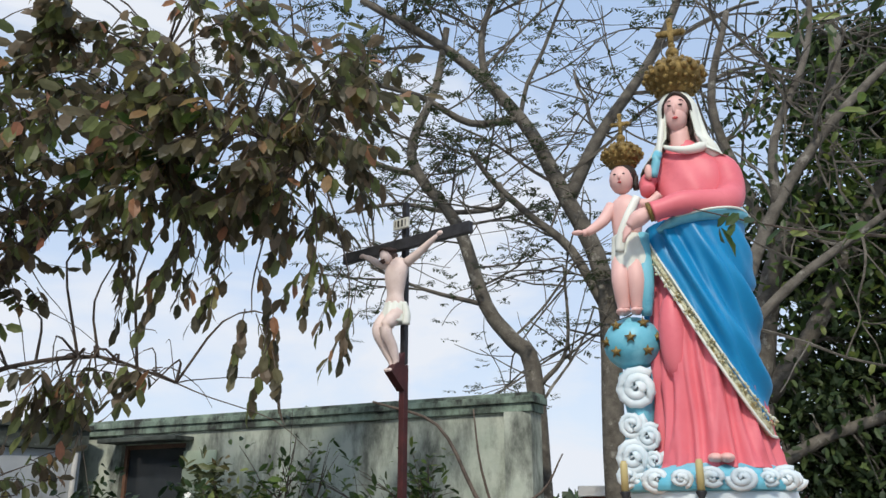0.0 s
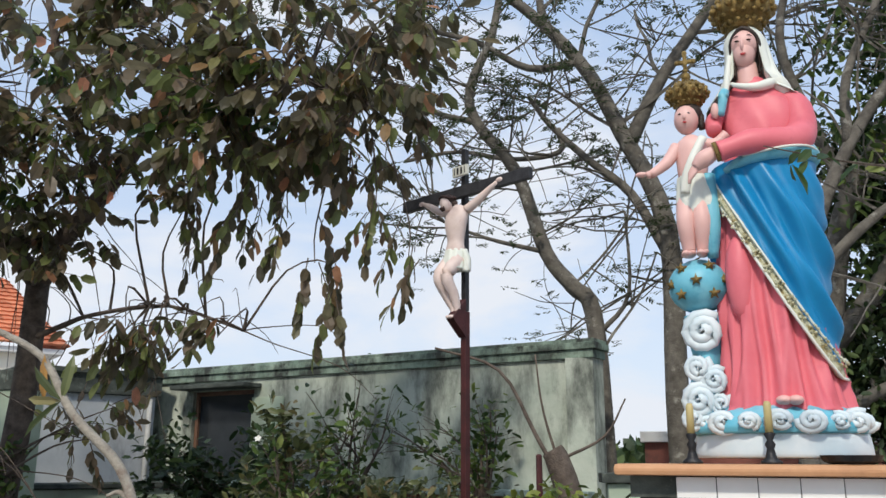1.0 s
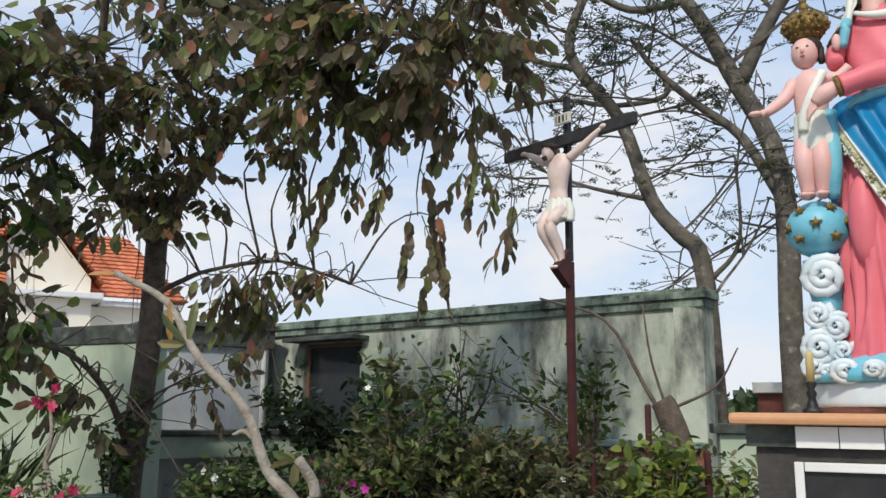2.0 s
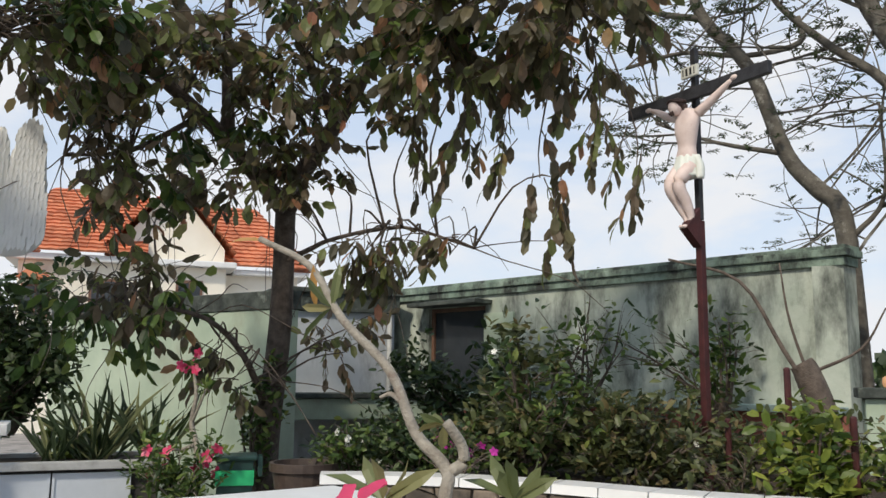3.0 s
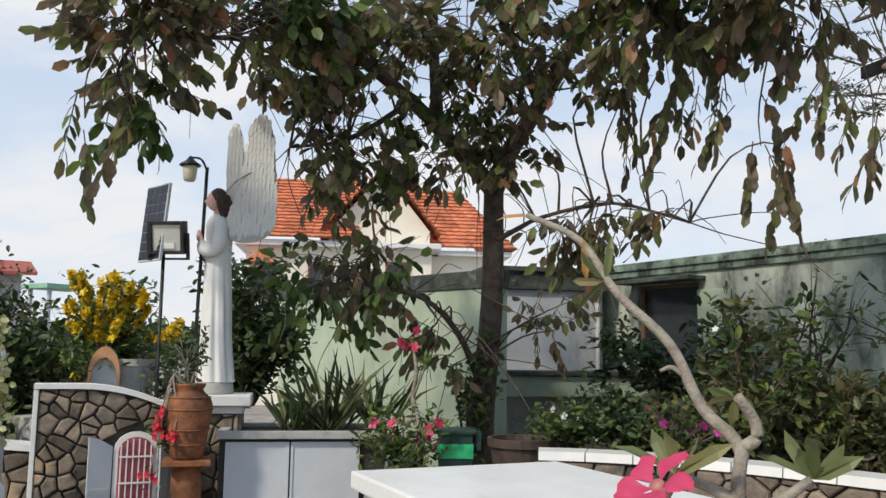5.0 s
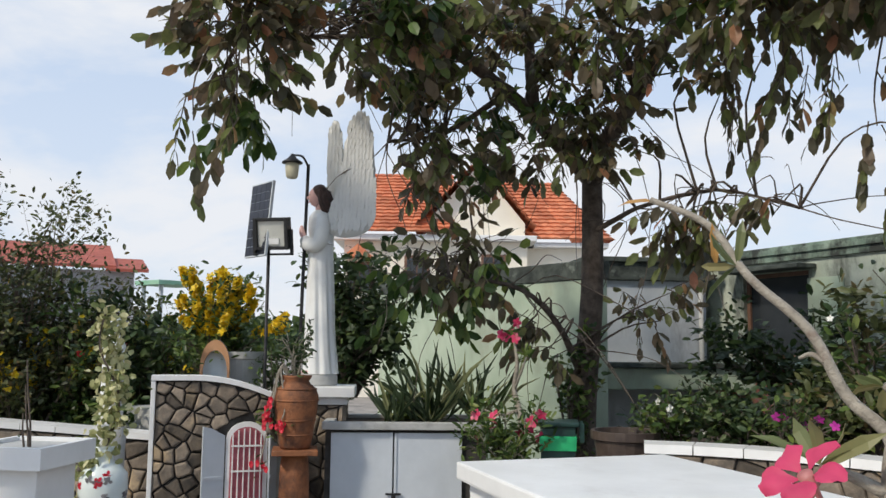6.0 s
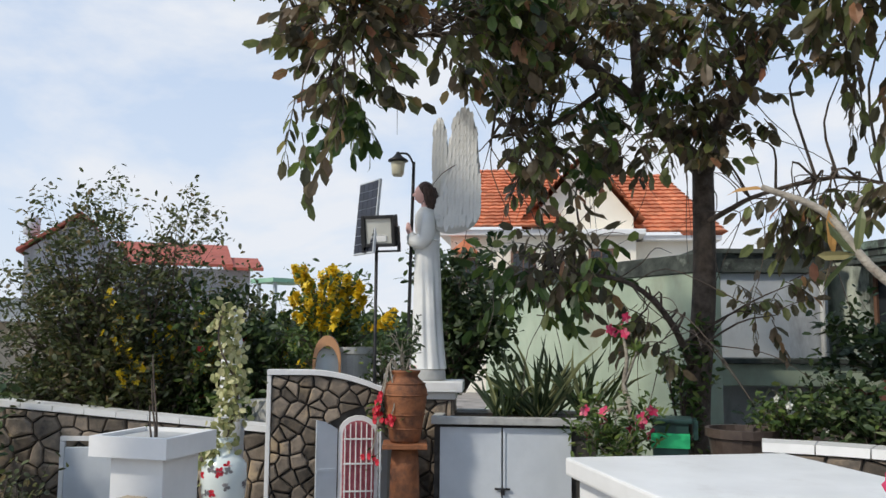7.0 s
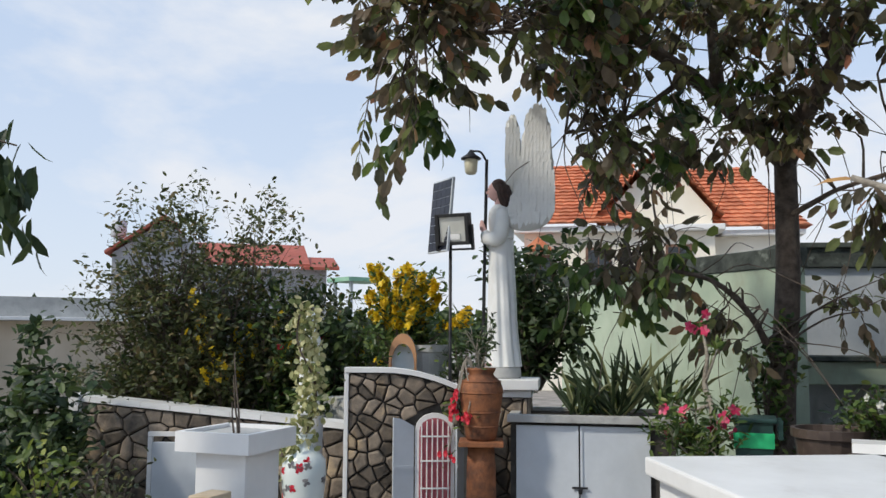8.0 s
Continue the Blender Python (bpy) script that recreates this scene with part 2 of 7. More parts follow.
F_WHITE = leaf_mat("white_petal", (0.0, (0.75, 0.74, 0.66)), (1.0, (0.85, 0.85, 0.8)), trans=0.3)


# ---- mesh helpers ----
def thing(name, loc=(0, 0, 0), label="", category="", group="", kind="", rz=0.0):
    ob = new(name)
    ob.matrix_basis = pose(*loc, 0, 0, rz)
    return tagged(ob, label, category, group, kind)


def finish(ob, smooth):
    if smooth:
        ob.data.polygons.foreach_set("use_smooth", [True] * len(ob.data.polygons))
    return ob


def part(name, bm, material, parent=None, label="", smooth=False):
    """Links a bmesh as one mesh object under a thing or part."""
    me = bpy.data.meshes.new(name)
    bm.normal_update()
    bm.to_mesh(me)
    bm.free()
    for m in material if isinstance(material, (list, tuple)) else [material]:
        me.materials.append(m)
    ob = new(name, me)
    if parent is not None:
        ob.parent = parent
    if label:
        ob["label"] = label
    return finish(ob, smooth)


def raw(name, verts, faces, material, parent=None, label="", smooth=False, slots=None):
    me = bpy.data.meshes.new(name)
    me.from_pydata([tuple(v) for v in verts], [], [tuple(f) for f in faces])
    for m in material if isinstance(material, (list, tuple)) else [material]:
        me.materials.append(m)
    if slots is not None:
        me.polygons.foreach_set("material_index", [int(s) for s in slots])
    ob = new(name, me)
    if parent is not None:
        ob.parent = parent
    if label:
        ob["label"] = label
    return finish(ob, smooth)


def box(bm, x0, y0, z0, x1, y1, z1, m=None, bevel=0.0):
    """A box between two corners, laid by the matrix m, with bevelled edges."""
    r = bmesh.ops.create_cube(bm, size=1.0)
    mm = Matrix.Translation(((x0 + x1) / 2, (y0 + y1) / 2, (z0 + z1) / 2)) @ Matrix.Diagonal((abs(x1 - x0), abs(y1 - y0), abs(z1 - z0), 1))
    bmesh.ops.transform(bm, matrix=(m or Matrix()) @ mm, verts=r["verts"])
    if bevel:
        es = list({e for v in r["verts"] for e in v.link_edges})
        bmesh.ops.bevel(bm, geom=es, offset=bevel, segments=2, affect="EDGES", profile=0.6)
    return bm


def boxes(*rows, m=None, bevel=0.0):
    bm = bmesh.new()
    for r in rows:
        box(bm, *r, m=m, bevel=bevel)
    return bm


def prism(pts, y0, y1, m=None):
    """An outline in x and z, pushed from y0 to y1."""
    bm = bmesh.new()
    a = [bm.verts.new((x, y0, z)) for x, z in pts]
    b = [bm.verts.new((x, y1, z)) for x, z in pts]
    bm.faces.new(a)
    bm.faces.new(b[::-1])
    n = len(pts)
    for i in range(n):
        bm.faces.new((a[i], b[i], b[(i + 1) % n], a[(i + 1) % n]))
    bmesh.ops.recalc_face_normals(bm, faces=bm.faces[:])
    if m is not None:
        bmesh.ops.transform(bm, matrix=m, verts=bm.verts[:])
    return bm


def lathe(rows, seg=24, m=None, bm=None, wob=0.0):
    """A turned body from rows of (radius, z)."""
    bm = bm or bmesh.new()
    rings, made = [], []
    for r, z in rows:
        ring = [bm.verts.new(((r + wob * math.sin(3 * a + z * 9)) * math.cos(a), (r + wob * math.sin(2 * a + 4 + z * 7)) * math.sin(a), z)) for a in (2 * math.pi * i / seg for i in range(seg))]
        rings.append(ring)
        made += ring
    for p, q in zip(rings, rings[1:]):
        for i in range(seg):
            j = (i + 1) % seg
            bm.faces.new((p[i], p[j], q[j], q[i]))
    bm.faces.new(rings[0][::-1])
    bm.faces.new(rings[-1])
    if m is not None:
        bmesh.ops.transform(bm, matrix=m, verts=made)
    return bm


def tubes(paths, sides=6):
    """Verts and faces of tapered tubes: paths of (points, radii)."""
    V, F = [], []
    for pts, rad in paths:
        pts = np.asarray(pts, float)
        n = len(pts)
        rad = np.linspace(rad[0], rad[1], n) if len(rad) == 2 and n != 2 else np.asarray(rad, float)
        tan = np.gradient(pts, axis=0)
        tan /= np.linalg.norm(tan, axis=1)[:, None] + 1e-9
        ref = np.array((0.3, 0.2, 0.93)) if abs(tan[0][2]) < 0.8 else np.array((0.9, 0.3, 0.1))
        u = np.cross(tan, ref)
        u /= np.linalg.norm(u, axis=1)[:, None] + 1e-9
        v = np.cross(tan, u)
        base = len(V)
        for k in range(n):
            for i in range(sides):
                a = 2 * math.pi * i / sides
                V.append(pts[k] + rad[k] * (math.cos(a) * u[k] + math.sin(a) * v[k]))
        for k in range(n - 1):
            for i in range(sides):
                j = (i + 1) % sides
                F.append((base + k * sides + i, base + k * sides + j, base + (k + 1) * sides + j, base + (k + 1) * sides + i))
        F.append(tuple(base + i for i in range(sides))[::-1])
        F.append(tuple(base + (n - 1) * sides + i for i in range(sides)))
    return V, F


def smooth_path(pts, n=4):
    """A Catmull-Rom line through the points."""
    p = [np.array(q, float) for q in pts]
    p = [2 * p[0] - p[1]] + p + [2 * p[-1] - p[-2]]
    out = []
    for a, b, c, d in zip(p, p[1:], p[2:], p[3:]):
        for i in range(n):
            t = i / n
            out.append(0.5 * (2 * b + (c - a) * t + (2 * a - 5 * b + 4 * c - d) * t * t + (3 * b - a - 3 * c + d) * t ** 3))
    out.append(p[-2])
    return np.array(out)


LEAF = np.array([(0, 0, 0), (.27, .40, .02), (.27, -.40, .02), (.32, 0, -.02), (.72, .44, -.05), (.72, -.44, -.05), (.74, 0, -.09), (1, 0, -.2)])
LEAF_F = [(0, 3, 1), (0, 2, 3), (3, 6, 4, 1), (3, 2, 5, 6), (6, 7, 4), (6, 5, 7)]


def leaves(P, A, N, L, W):
    """Verts and faces of folded leaves: bases, axes, normals, lengths, widths."""
    P, A, N = (np.asarray(q, float).reshape(-1, 3) for q in (P, A, N))
    L, W = np.broadcast_to(L, len(P)), np.broadcast_to(W, len(P))
    A = A / (np.linalg.norm(A, axis=1)[:, None] + 1e-9)
    S = np.cross(N, A)
    S /= np.linalg.norm(S, axis=1)[:, None] + 1e-9
    N = np.cross(A, S)
    V = P[:, None] + LEAF[None, :, :1] * (A * L[:, None])[:, None] + LEAF[None, :, 1:2] * (S * W[:, None])[:, None] + LEAF[None, :, 2:] * (N * L[:, None])[:, None]
    F = [tuple(8 * i + k for k in f) for i in range(len(P)) for f in LEAF_F]
    return V.reshape(-1, 3), F


RNG = np.random.default_rng(7)


def unit(n):
    v = RNG.normal(size=(n, 3))
    return v / np.linalg.norm(v, axis=1)[:, None]


class Bag:
    """Collects leaves and twigs for one plant."""

    def __init__(self):
        self.P, self.A, self.N, self.L, self.W, self.tw = [], [], [], [], [], []

    def add(self, p, a, n, l, w):
        self.P.append(p), self.A.append(a), self.N.append(n), self.L.append(l), self.W.append(w)

    def compound(self, p, d, length, pairs, l, w, droop=0.6):
        """A pinnate leaf: a hanging stalk with leaflets in pairs."""
        p, d = np.array(p, float), np.array(d, float)
        d /= np.linalg.norm(d) + 1e-9
        pts, step = [p], length / (pairs + 1)
        for k in range(pairs + 1):
            d = d + np.array((0, 0, -0.6 * droop / (pairs + 1)))
            d /= np.linalg.norm(d)
            pts.append(pts[-1] + d * step)
        side = np.cross(d, (0, 0, 1.0)) + 0.15 * RNG.normal(size=3)
        side /= np.linalg.norm(side) + 1e-9
        for k in range(1, pairs + 1):
            for s in (-1, 1):
                if RNG.random() < 0.1:
                    continue
                a = side * s * 0.75 + d * 0.45 + np.array((0, 0, -0.75 * droop - 0.25)) + 0.22 * RNG.normal(size=3)
                nn = np.array((0, 0, 1.0)) + side * s * 0.6 + 0.35 * RNG.normal(size=3)
                f = RNG.uniform(0.75, 1.15)
                self.add(pts[k], a, nn, l * f, w * f * RNG.uniform(0.85, 1.15))
        self.add(pts[-1], d, unit(1)[0] + (0, 0, 0.5), l, w)
        self.tw.append((np.array(pts), (0.005, 0.002)))

    def build(self, name, material, parent, twig_mat=None, kind="", label=""):
        v, f = leaves(self.P, self.A, self.N, np.array(self.L), np.array(self.W))
        ob = tagged(raw(name, v, f, material, parent, label), kind="stuff" if len(self.P) > 60 else "")
        if self.tw and twig_mat:
            v, f = tubes(self.tw, 4)
            tagged(raw("branchwork", v, f, twig_mat, parent), kind="stuff")
        return ob


def bush(name, centre, size, count, leaf, material, label, category="shrub", twig_mat=None, stems=14, flowers=None, shell=0.45, up=0.3, group=""):
    """A shrub: stems from the ground, leaves in clumps through an uneven body, blossoms where it has them."""
    cx, cy, cz = centre
    sx, sy, sz = size
    ob = thing(name, (cx, cy, cz), label, category, group)
    b = Bag()
    tips = []
    for k in range(stems):
        u = unit(1)[0]
        u[2] = abs(u[2]) * 0.9 + 0.15
        r = RNG.uniform(shell, 1.0)
        tip = np.array((u[0] * sx * r, u[1] * sy * r, sz * (0.15 + 0.85 * r * u[2])))
        mid = tip * (0.4, 0.4, 0.55) + RNG.normal(size=3) * 0.05 * sz
        path = smooth_path([(u[0] * sx * 0.08, u[1] * sy * 0.08, 0), mid, tip], 3)
        b.tw.append((path, (0.012 * sz + 0.003, 0.003)))
        for q in path[2:]:
            tips.append(q)
        for _ in range(3):
            q = tip + unit(1)[0] * (sx * 0.28, sy * 0.28, sz * 0.2)
            q[2] = max(q[2], 0.05 * sz)
            b.tw.append((smooth_path([path[-3], (path[-3] + q) / 2 + (0, 0, 0.03), q], 2), (0.004, 0.0015)))
            tips.append(q)
    tips = np.array(tips)
    f = RNG.uniform(0.6, 1.25, count)
    b.P = list(tips[RNG.integers(len(tips), size=count)] + RNG.normal(size=(count, 3)) * (min(sx * 0.12, 0.06), min(sy * 0.12, 0.06), min(sz * 0.09, 0.06)))
    b.A, b.N = list(unit(count) * (1, 1, 0.7) + (0, 0, up)), list(unit(count) + (0, -0.3, 1.1))
    b.L, b.W = list(leaf[0] * f), list(leaf[1] * f)
    b.build("foliage", material, ob, twig_mat or M_BARK)
    if flowers:
        fm, n, fl, zone = flowers
        fb = Bag()
        for _ in range(n):
            q = tips[RNG.integers(len(tips))] * RNG.uniform(0.95, 1.12)
            if q[2] < sz * zone:
                continue
            ax = unit(1)[0] + (0, -0.7, 0.4)
            ax /= np.linalg.norm(ax)
            s1 = np.cross(ax, (0.3, 0.1, 1))
            s1 /= np.linalg.norm(s1)
            s2 = np.cross(ax, s1)
            for k in range(5):
                t = 2 * math.pi * k / 5
                d = math.cos(t) * s1 + math.sin(t) * s2
                fb.add(q, d + 0.35 * ax, ax, fl, fl * 0.75)
        if fb.P:
            fb.build("blossom", fm, ob)
    return ob

# ---- ground, walls, houses ----
bm = bmesh.new()
bmesh.ops.create_grid(bm, x_segments=24, y_segments=24, size=900)
ground = tagged(part("ground", bm, M_PAVE), "worn garden paving and open ground", "ground", kind="structure")


def along(a, b):
    """A frame whose x runs from a to b on the ground, y away from the camera's side, and its length."""
    a, b = Vector((a[0], a[1], 0)), Vector((b[0], b[1], 0))
    ang = math.atan2(b.y - a.y, b.x - a.x)
    return Matrix.Translation(a) @ Matrix.Rotation(ang, 4, "Z"), (b - a).length


# back wall of the neighbour's building, mildewed green, with a shuttered window
WA, WB = (-4.83, 10.98), (0.80, 7.95)
mw, wlen = along(WA, WB)
back_wall = thing("wall_north", (0, 0, 0), "mildewed green rendered wall with dark streaks and parapet", "wall", kind="structure")
wx0, wx1, wz0, wz1 = 1.10, 2.13, 1.40, 2.40
part("wall_body", boxes((0, 0, 0, wx0, 0.25, 2.52), (wx1, 0, 0, wlen, 0.25, 2.52), (wx0, 0, 0, wx1, 0.25, wz0), (wx0, 0, wz1, wx1, 0.25, 2.52), m=mw), M_WALL, back_wall)
bm = boxes((-0.02, -0.035, 2.52, wlen + 0.02, 0.27, 2.60), (-0.04, -0.06, 2.60, wlen + 0.05, 0.30, 2.665), (-0.02, -0.03, 2.665, wlen + 0.03, 0.28, 2.70), m=mw, bevel=0.008)
part("coping", bm, M_COPE, back_wall)
part("ledge", boxes((0.6, -0.16, 1.27, wlen - 0.02, -0.003, 1.33), m=mw, bevel=0.01), M_LEDGE, back_wall)
part("plinth", boxes((0.0, -0.09, 0.0, wlen, -0.004, 1.265), m=mw), M_BRICKRED, back_wall)
win = thing("window_1", (0, 0, 0), "dark open window with a pale green shutter", "window", kind="structure")
part("window_frame", boxes((wx0, 0.05, wz0, wx0 + 0.05, 0.12, wz1), (wx1 - 0.05, 0.05, wz0, wx1, 0.12, wz1), (wx0 + .05, 0.05, wz1 - 0.05, wx1 - .05, 0.12, wz1), (wx0 + .05, 0.05, wz0, wx1 - .05, 0.12, wz0 + 0.04), m=mw, bevel=0.004), M_BROWNWOOD, win)
# opaque dark pane: the dimness of the opening is put into its colour
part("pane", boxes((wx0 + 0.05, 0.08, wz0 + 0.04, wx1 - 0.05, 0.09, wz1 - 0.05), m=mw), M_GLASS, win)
part("sill", boxes((wx0 - 0.1, -0.12, wz0 - 0.08, wx1 + 0.1, 0.04, wz0 - 0.004), m=mw, bevel=0.008), M_LEDGE, win)
part("shutter", boxes((wx1 + 0.02, -0.05, wz0 + 0.05, wx1 + 0.5, -0.02, wz1 - 0.1), m=mw, bevel=0.006), M_WALL2, win)
part("canopy", boxes((wx0 - 0.1, -0.3, wz1 + 0.01, wx1 + 0.12, -0.004, wz1 + 0.06), m=mw, bevel=0.008), M_MOSS, win)
# black sheet added behind the opening to stand for the room's shade
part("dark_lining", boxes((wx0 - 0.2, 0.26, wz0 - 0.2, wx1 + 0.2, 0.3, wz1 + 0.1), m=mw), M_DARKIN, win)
# side return of that wall
mr_, rl = along((0.80, 7.95), (1.06, 10.6))
side_wall = thing("wall_east", (0, 0, 0), "mildewed green side wall of the same building", "wall", kind="structure")
part("wall_body", boxes((0.0, 0.0, 0, rl, 0.25, 2.52), m=mr_), M_WALL, side_wall)

# grey annexe with a black mildewed cornice
ga, gl = along((-5.35, 9.3), (-4.30, 10.35))
annexe = thing("annexe", (0, 0, 0), "low grey rendered annexe with blackened cornice and green ledge", "building")
part("wall", boxes((0, 0, 0, gl, 1.4, 2.33), m=ga), M_GREYWALL, annexe)
part("cornice", boxes((-0.05, -0.06, 2.335, gl + 0.05, 1.45, 2.56), (-0.08, -0.1, 2.56, gl + 0.08, 1.5, 2.62), m=ga, bevel=0.01), M_MOSS, annexe)
part("ledge", boxes((-0.3, -0.5, 1.02, gl + 0.6, -0.004, 1.27), m=ga, bevel=0.015), M_WALL2, annexe)
part("eave", boxes((-0.4, -0.55, 1.275, gl + 0.65, -0.01, 1.33), m=ga, bevel=0.01), M_MOSS, annexe)

part("drain_pipe", lathe([(0.03, 0), (0.03, 2.3)], 10, m=ga @ Matrix.Translation((gl - 0.08, -0.04, 0))), M_CONC, annexe, smooth=True)

# pale green garden wall
gm, gwl = along((-8.7, 9.1), (-4.5, 7.84))
garden_wall = thing("wall_west", (0, 0, 0), "pale green garden wall with a blackened top", "wall", kind="structure")
part("wall_body", boxes((0, 0, 0, gwl, 0.2, 2.22), m=gm), M_WALL2, garden_wall)
part("coping", boxes((-0.02, -0.02, 2.224, gwl + 0.02, 0.22, 2.42), m=gm, bevel=0.012), M_MOSS, garden_wall)


def tile_roof(name, corners, parent, rows=16, mats=None):
    """A sloping roof face with overlapping courses: corners lower-left, lower-right, upper-right, upper-left."""
    a, b, c, d = (np.array(q, float) for q in corners)
    nrm = np.cross(b - a, d - a)
    nrm /= np.linalg.norm(nrm)
    if nrm[2] < 0:
        nrm = -nrm
    V, F = [], []
    cols = max(6, int(np.linalg.norm(b - a) / 0.3))
    for i in range(rows):
        t0, t1 = i / rows, (i + 1.06) / rows
        t1 = min(t1, 1)
        for j in range(cols):
            s0, s1 = j / cols, (j + 1) / cols
            q = []
            for s, t, h in ((s0, t0, .05), (s1, t0, .05), (s1, t1, .0), (s0, t1, .0), (s0, t0, .0), (s1, t0, .0), ((s0 + s1) / 2, t0, .07), ((s0 + s1) / 2, t1, .02)):
                lo, hi = a + (b - a) * s, d + (c - d) * s
                q.append(lo + (hi - lo) * t + nrm * (h + 0.03))
            k = len(V)
            V += q
            F += [(k, k + 6, k + 7, k + 3), (k + 6, k + 1, k + 2, k + 7), (k + 4, k + 5, k + 1, k + 6, k)]
    part_ob = raw(name, V, F, M_ROOF, parent)
    return part_ob


# cream house with orange roofs
hm, _ = along((-17.3, 16.8), (-13.3, 20.05))
house = thing("house", (0, 0, 0), "cream two-storey house with orange clay tile roofs and brown windows", "house")


def hp(x, y, z):
    v = hm @ Vector((x, y, z))
    return (v.x, v.y, v.z)


part("wall", boxes((0, 0, 0, 5.15, 7, 4.35), m=hm), M_CREAM, house)
part("cornice", boxes((-0.3, -0.3, 4.355, 5.4, 7.2, 4.52), m=hm, bevel=0.03), M_WHITE, house)
tile_roof("roof", (hp(-0.35, -0.4, 4.55), hp(3.1, -0.4, 4.55), hp(3.1, 2.6, 6.75), hp(0.5, 2.6, 6.75)), house, 18)
tile_roof("roof", (hp(-0.35, 7.0, 4.55), hp(-0.35, -0.4, 4.55), hp(0.5, 2.6, 6.75), hp(0.5, 4.0, 6.75)), house, 14)
part("gable_wall", prism([(2.3, 4.52), (5.1, 4.52), (5.1, 4.9), (3.75, 6.55), (2.3, 4.9)], 0.1, 4.0, m=hm), M_CREAM, house)
tile_roof("roof", (hp(3.75, -0.25, 6.62), hp(3.75, 4.0, 6.62), hp(2.0, 4.0, 4.75), hp(2.0, -0.25, 4.75)), house, 12)
tile_roof("roof", (hp(5.35, -0.25, 4.75), hp(5.35, 4.0, 4.75), hp(3.75, 4.0, 6.62), hp(3.75, -0.25, 6.62)), house, 12)
part("wing_wall", boxes((5.16, 1.0, 0, 7.3, 7, 4.3), m=hm), M_CREAM, house)
part("wing_cornice", boxes((5.42, 0.7, 4.3, 7.6, 7.2, 4.45), m=hm, bevel=0.03), M_WHITE, house)
tile_roof("roof", (hp(5.0, 0.6, 4.5), hp(7.7, 0.6, 4.5), hp(6.3, 3.5, 6.7), hp(4.4, 3.5, 6.7)), house, 16)
tile_roof("roof", (hp(7.7, 0.6, 4.5), hp(7.7, 7.0, 4.5), hp(6.3, 4.5, 6.7), hp(6.3, 3.5, 6.7)), house, 16)
for x, z0, z1 in ((2.05, 2.9, 3.95), (4.2, 3.3, 4.0), (0.45, 2.9, 3.75)):
    wn_ = part("window", boxes((x - 0.35, -0.05, z0, x + 0.35, -0.004, z1), m=hm, bevel=0.01), M_BROWNWOOD, house)
    part("pane", boxes((x - 0.28, -0.06, z0 + 0.08, x - 0.02, -0.053, z1 - 0.08), (x + 0.02, -0.06, z0 + 0.08, x + 0.28, -0.053, z1 - 0.08), m=hm), M_GLASS, wn_)
bm = prism([(0.05, 3.85), (0.85, 3.85), (0.45, 4.2)], -0.7, -0.004, m=hm)
part("awning", bm, M_ROOF, house)

# red-roofed grey house far off
fm2, _ = along((-28.9, 9.0), (-25.6, 15.9))
far_house = thing("far_house", (0, 0, 0), "grey rendered house with a red roof and a steel water tank", "house")
part("wall", boxes((0.6, 0, 0, 7.2, 6, 3.75), m=fm2), M_GREYHOUSE, far_house)
part("gable_wall", prism([(0.2, 0), (3.1, 0), (3.1, 4.2), (1.8, 5.2), (0.2, 4.1)], -0.5, 5.5, m=fm2), M_GREYHOUSE, far_house)


def slab_roof(pts, mat_, parent, name="roof", th=0.1):
    bm = bmesh.new()
    lo = [bm.verts.new(p) for p in pts]
    hi = [bm.verts.new((p[0], p[1], p[2] + th)) for p in pts]
    bm.faces.new(lo[::-1])
    bm.faces.new(hi)
    for i in range(4):
        bm.faces.new((lo[i], lo[(i + 1) % 4], hi[(i + 1) % 4], hi[i]))
    bmesh.ops.recalc_face_normals(bm, faces=bm.faces[:])
    return part(name, bm, mat_, parent)


def f2(x, y, z):
    v = fm2 @ Vector((x, y, z))
    return (v.x, v.y, v.z)


slab_roof([f2(0.0, -0.8, 4.05), f2(1.8, -0.8, 5.3), f2(1.8, 5.6, 5.3), f2(0.0, 5.6, 4.05)], M_ROOF2, far_house)
slab_roof([f2(1.8, -0.8, 5.3), f2(2.2, -0.8, 5.0), f2(2.2, 5.6, 5.0), f2(1.8, 5.6, 5.3)], M_ROOF2, far_house)
slab_roof([f2(2.4, -0.3, 3.8), f2(6.6, -0.3, 3.8), f2(6.6, 2.8, 4.75), f2(2.4, 2.8, 4.75)], M_ROOF2, far_house)
slab_roof([f2(6.3, -0.4, 3.7), f2(7.6, -0.4, 3.7), f2(7.6, 1.6, 4.2), f2(6.3, 1.6, 4.2)], M_ROOF2, far_house)
bm = lathe([(0.22, 0), (0.26, 0.04), (0.26, 0.5), (0.2, 0.6), (0.05, 0.64)], 16, m=Matrix.Translation(f2(0.2, 0.8, 4.75)))
bm = box(bm, -0.12, -0.12, -0.6, 0.12, 0.12, 0.02, m=Matrix.Translation(f2(0.2, 0.8, 4.75)))
part("water_tank", bm, M_METAL, far_house, "steel water tank", True)

# long beige shed
sm, _ = along((-14.6, -3.0), (-13.4, 4.8))
shed = thing("shed", (0, 0, 0), "long low beige shed with a pale fascia", "building")
part("wall", boxes((0, 0, 0, 7.8, 3, 1.70), m=sm), M_BEIGE, shed)
part("fascia", boxes((-0.1, -0.25, 1.705, 7.9, 3, 1.76), m=sm, bevel=0.01), M_WHITE, shed)
part("roof", prism([(-0.1, 1.765), (7.9, 1.765), (7.9, 2.05), (-0.1, 2.05)], -0.05, 3.0, m=sm), M_CONC, shed)
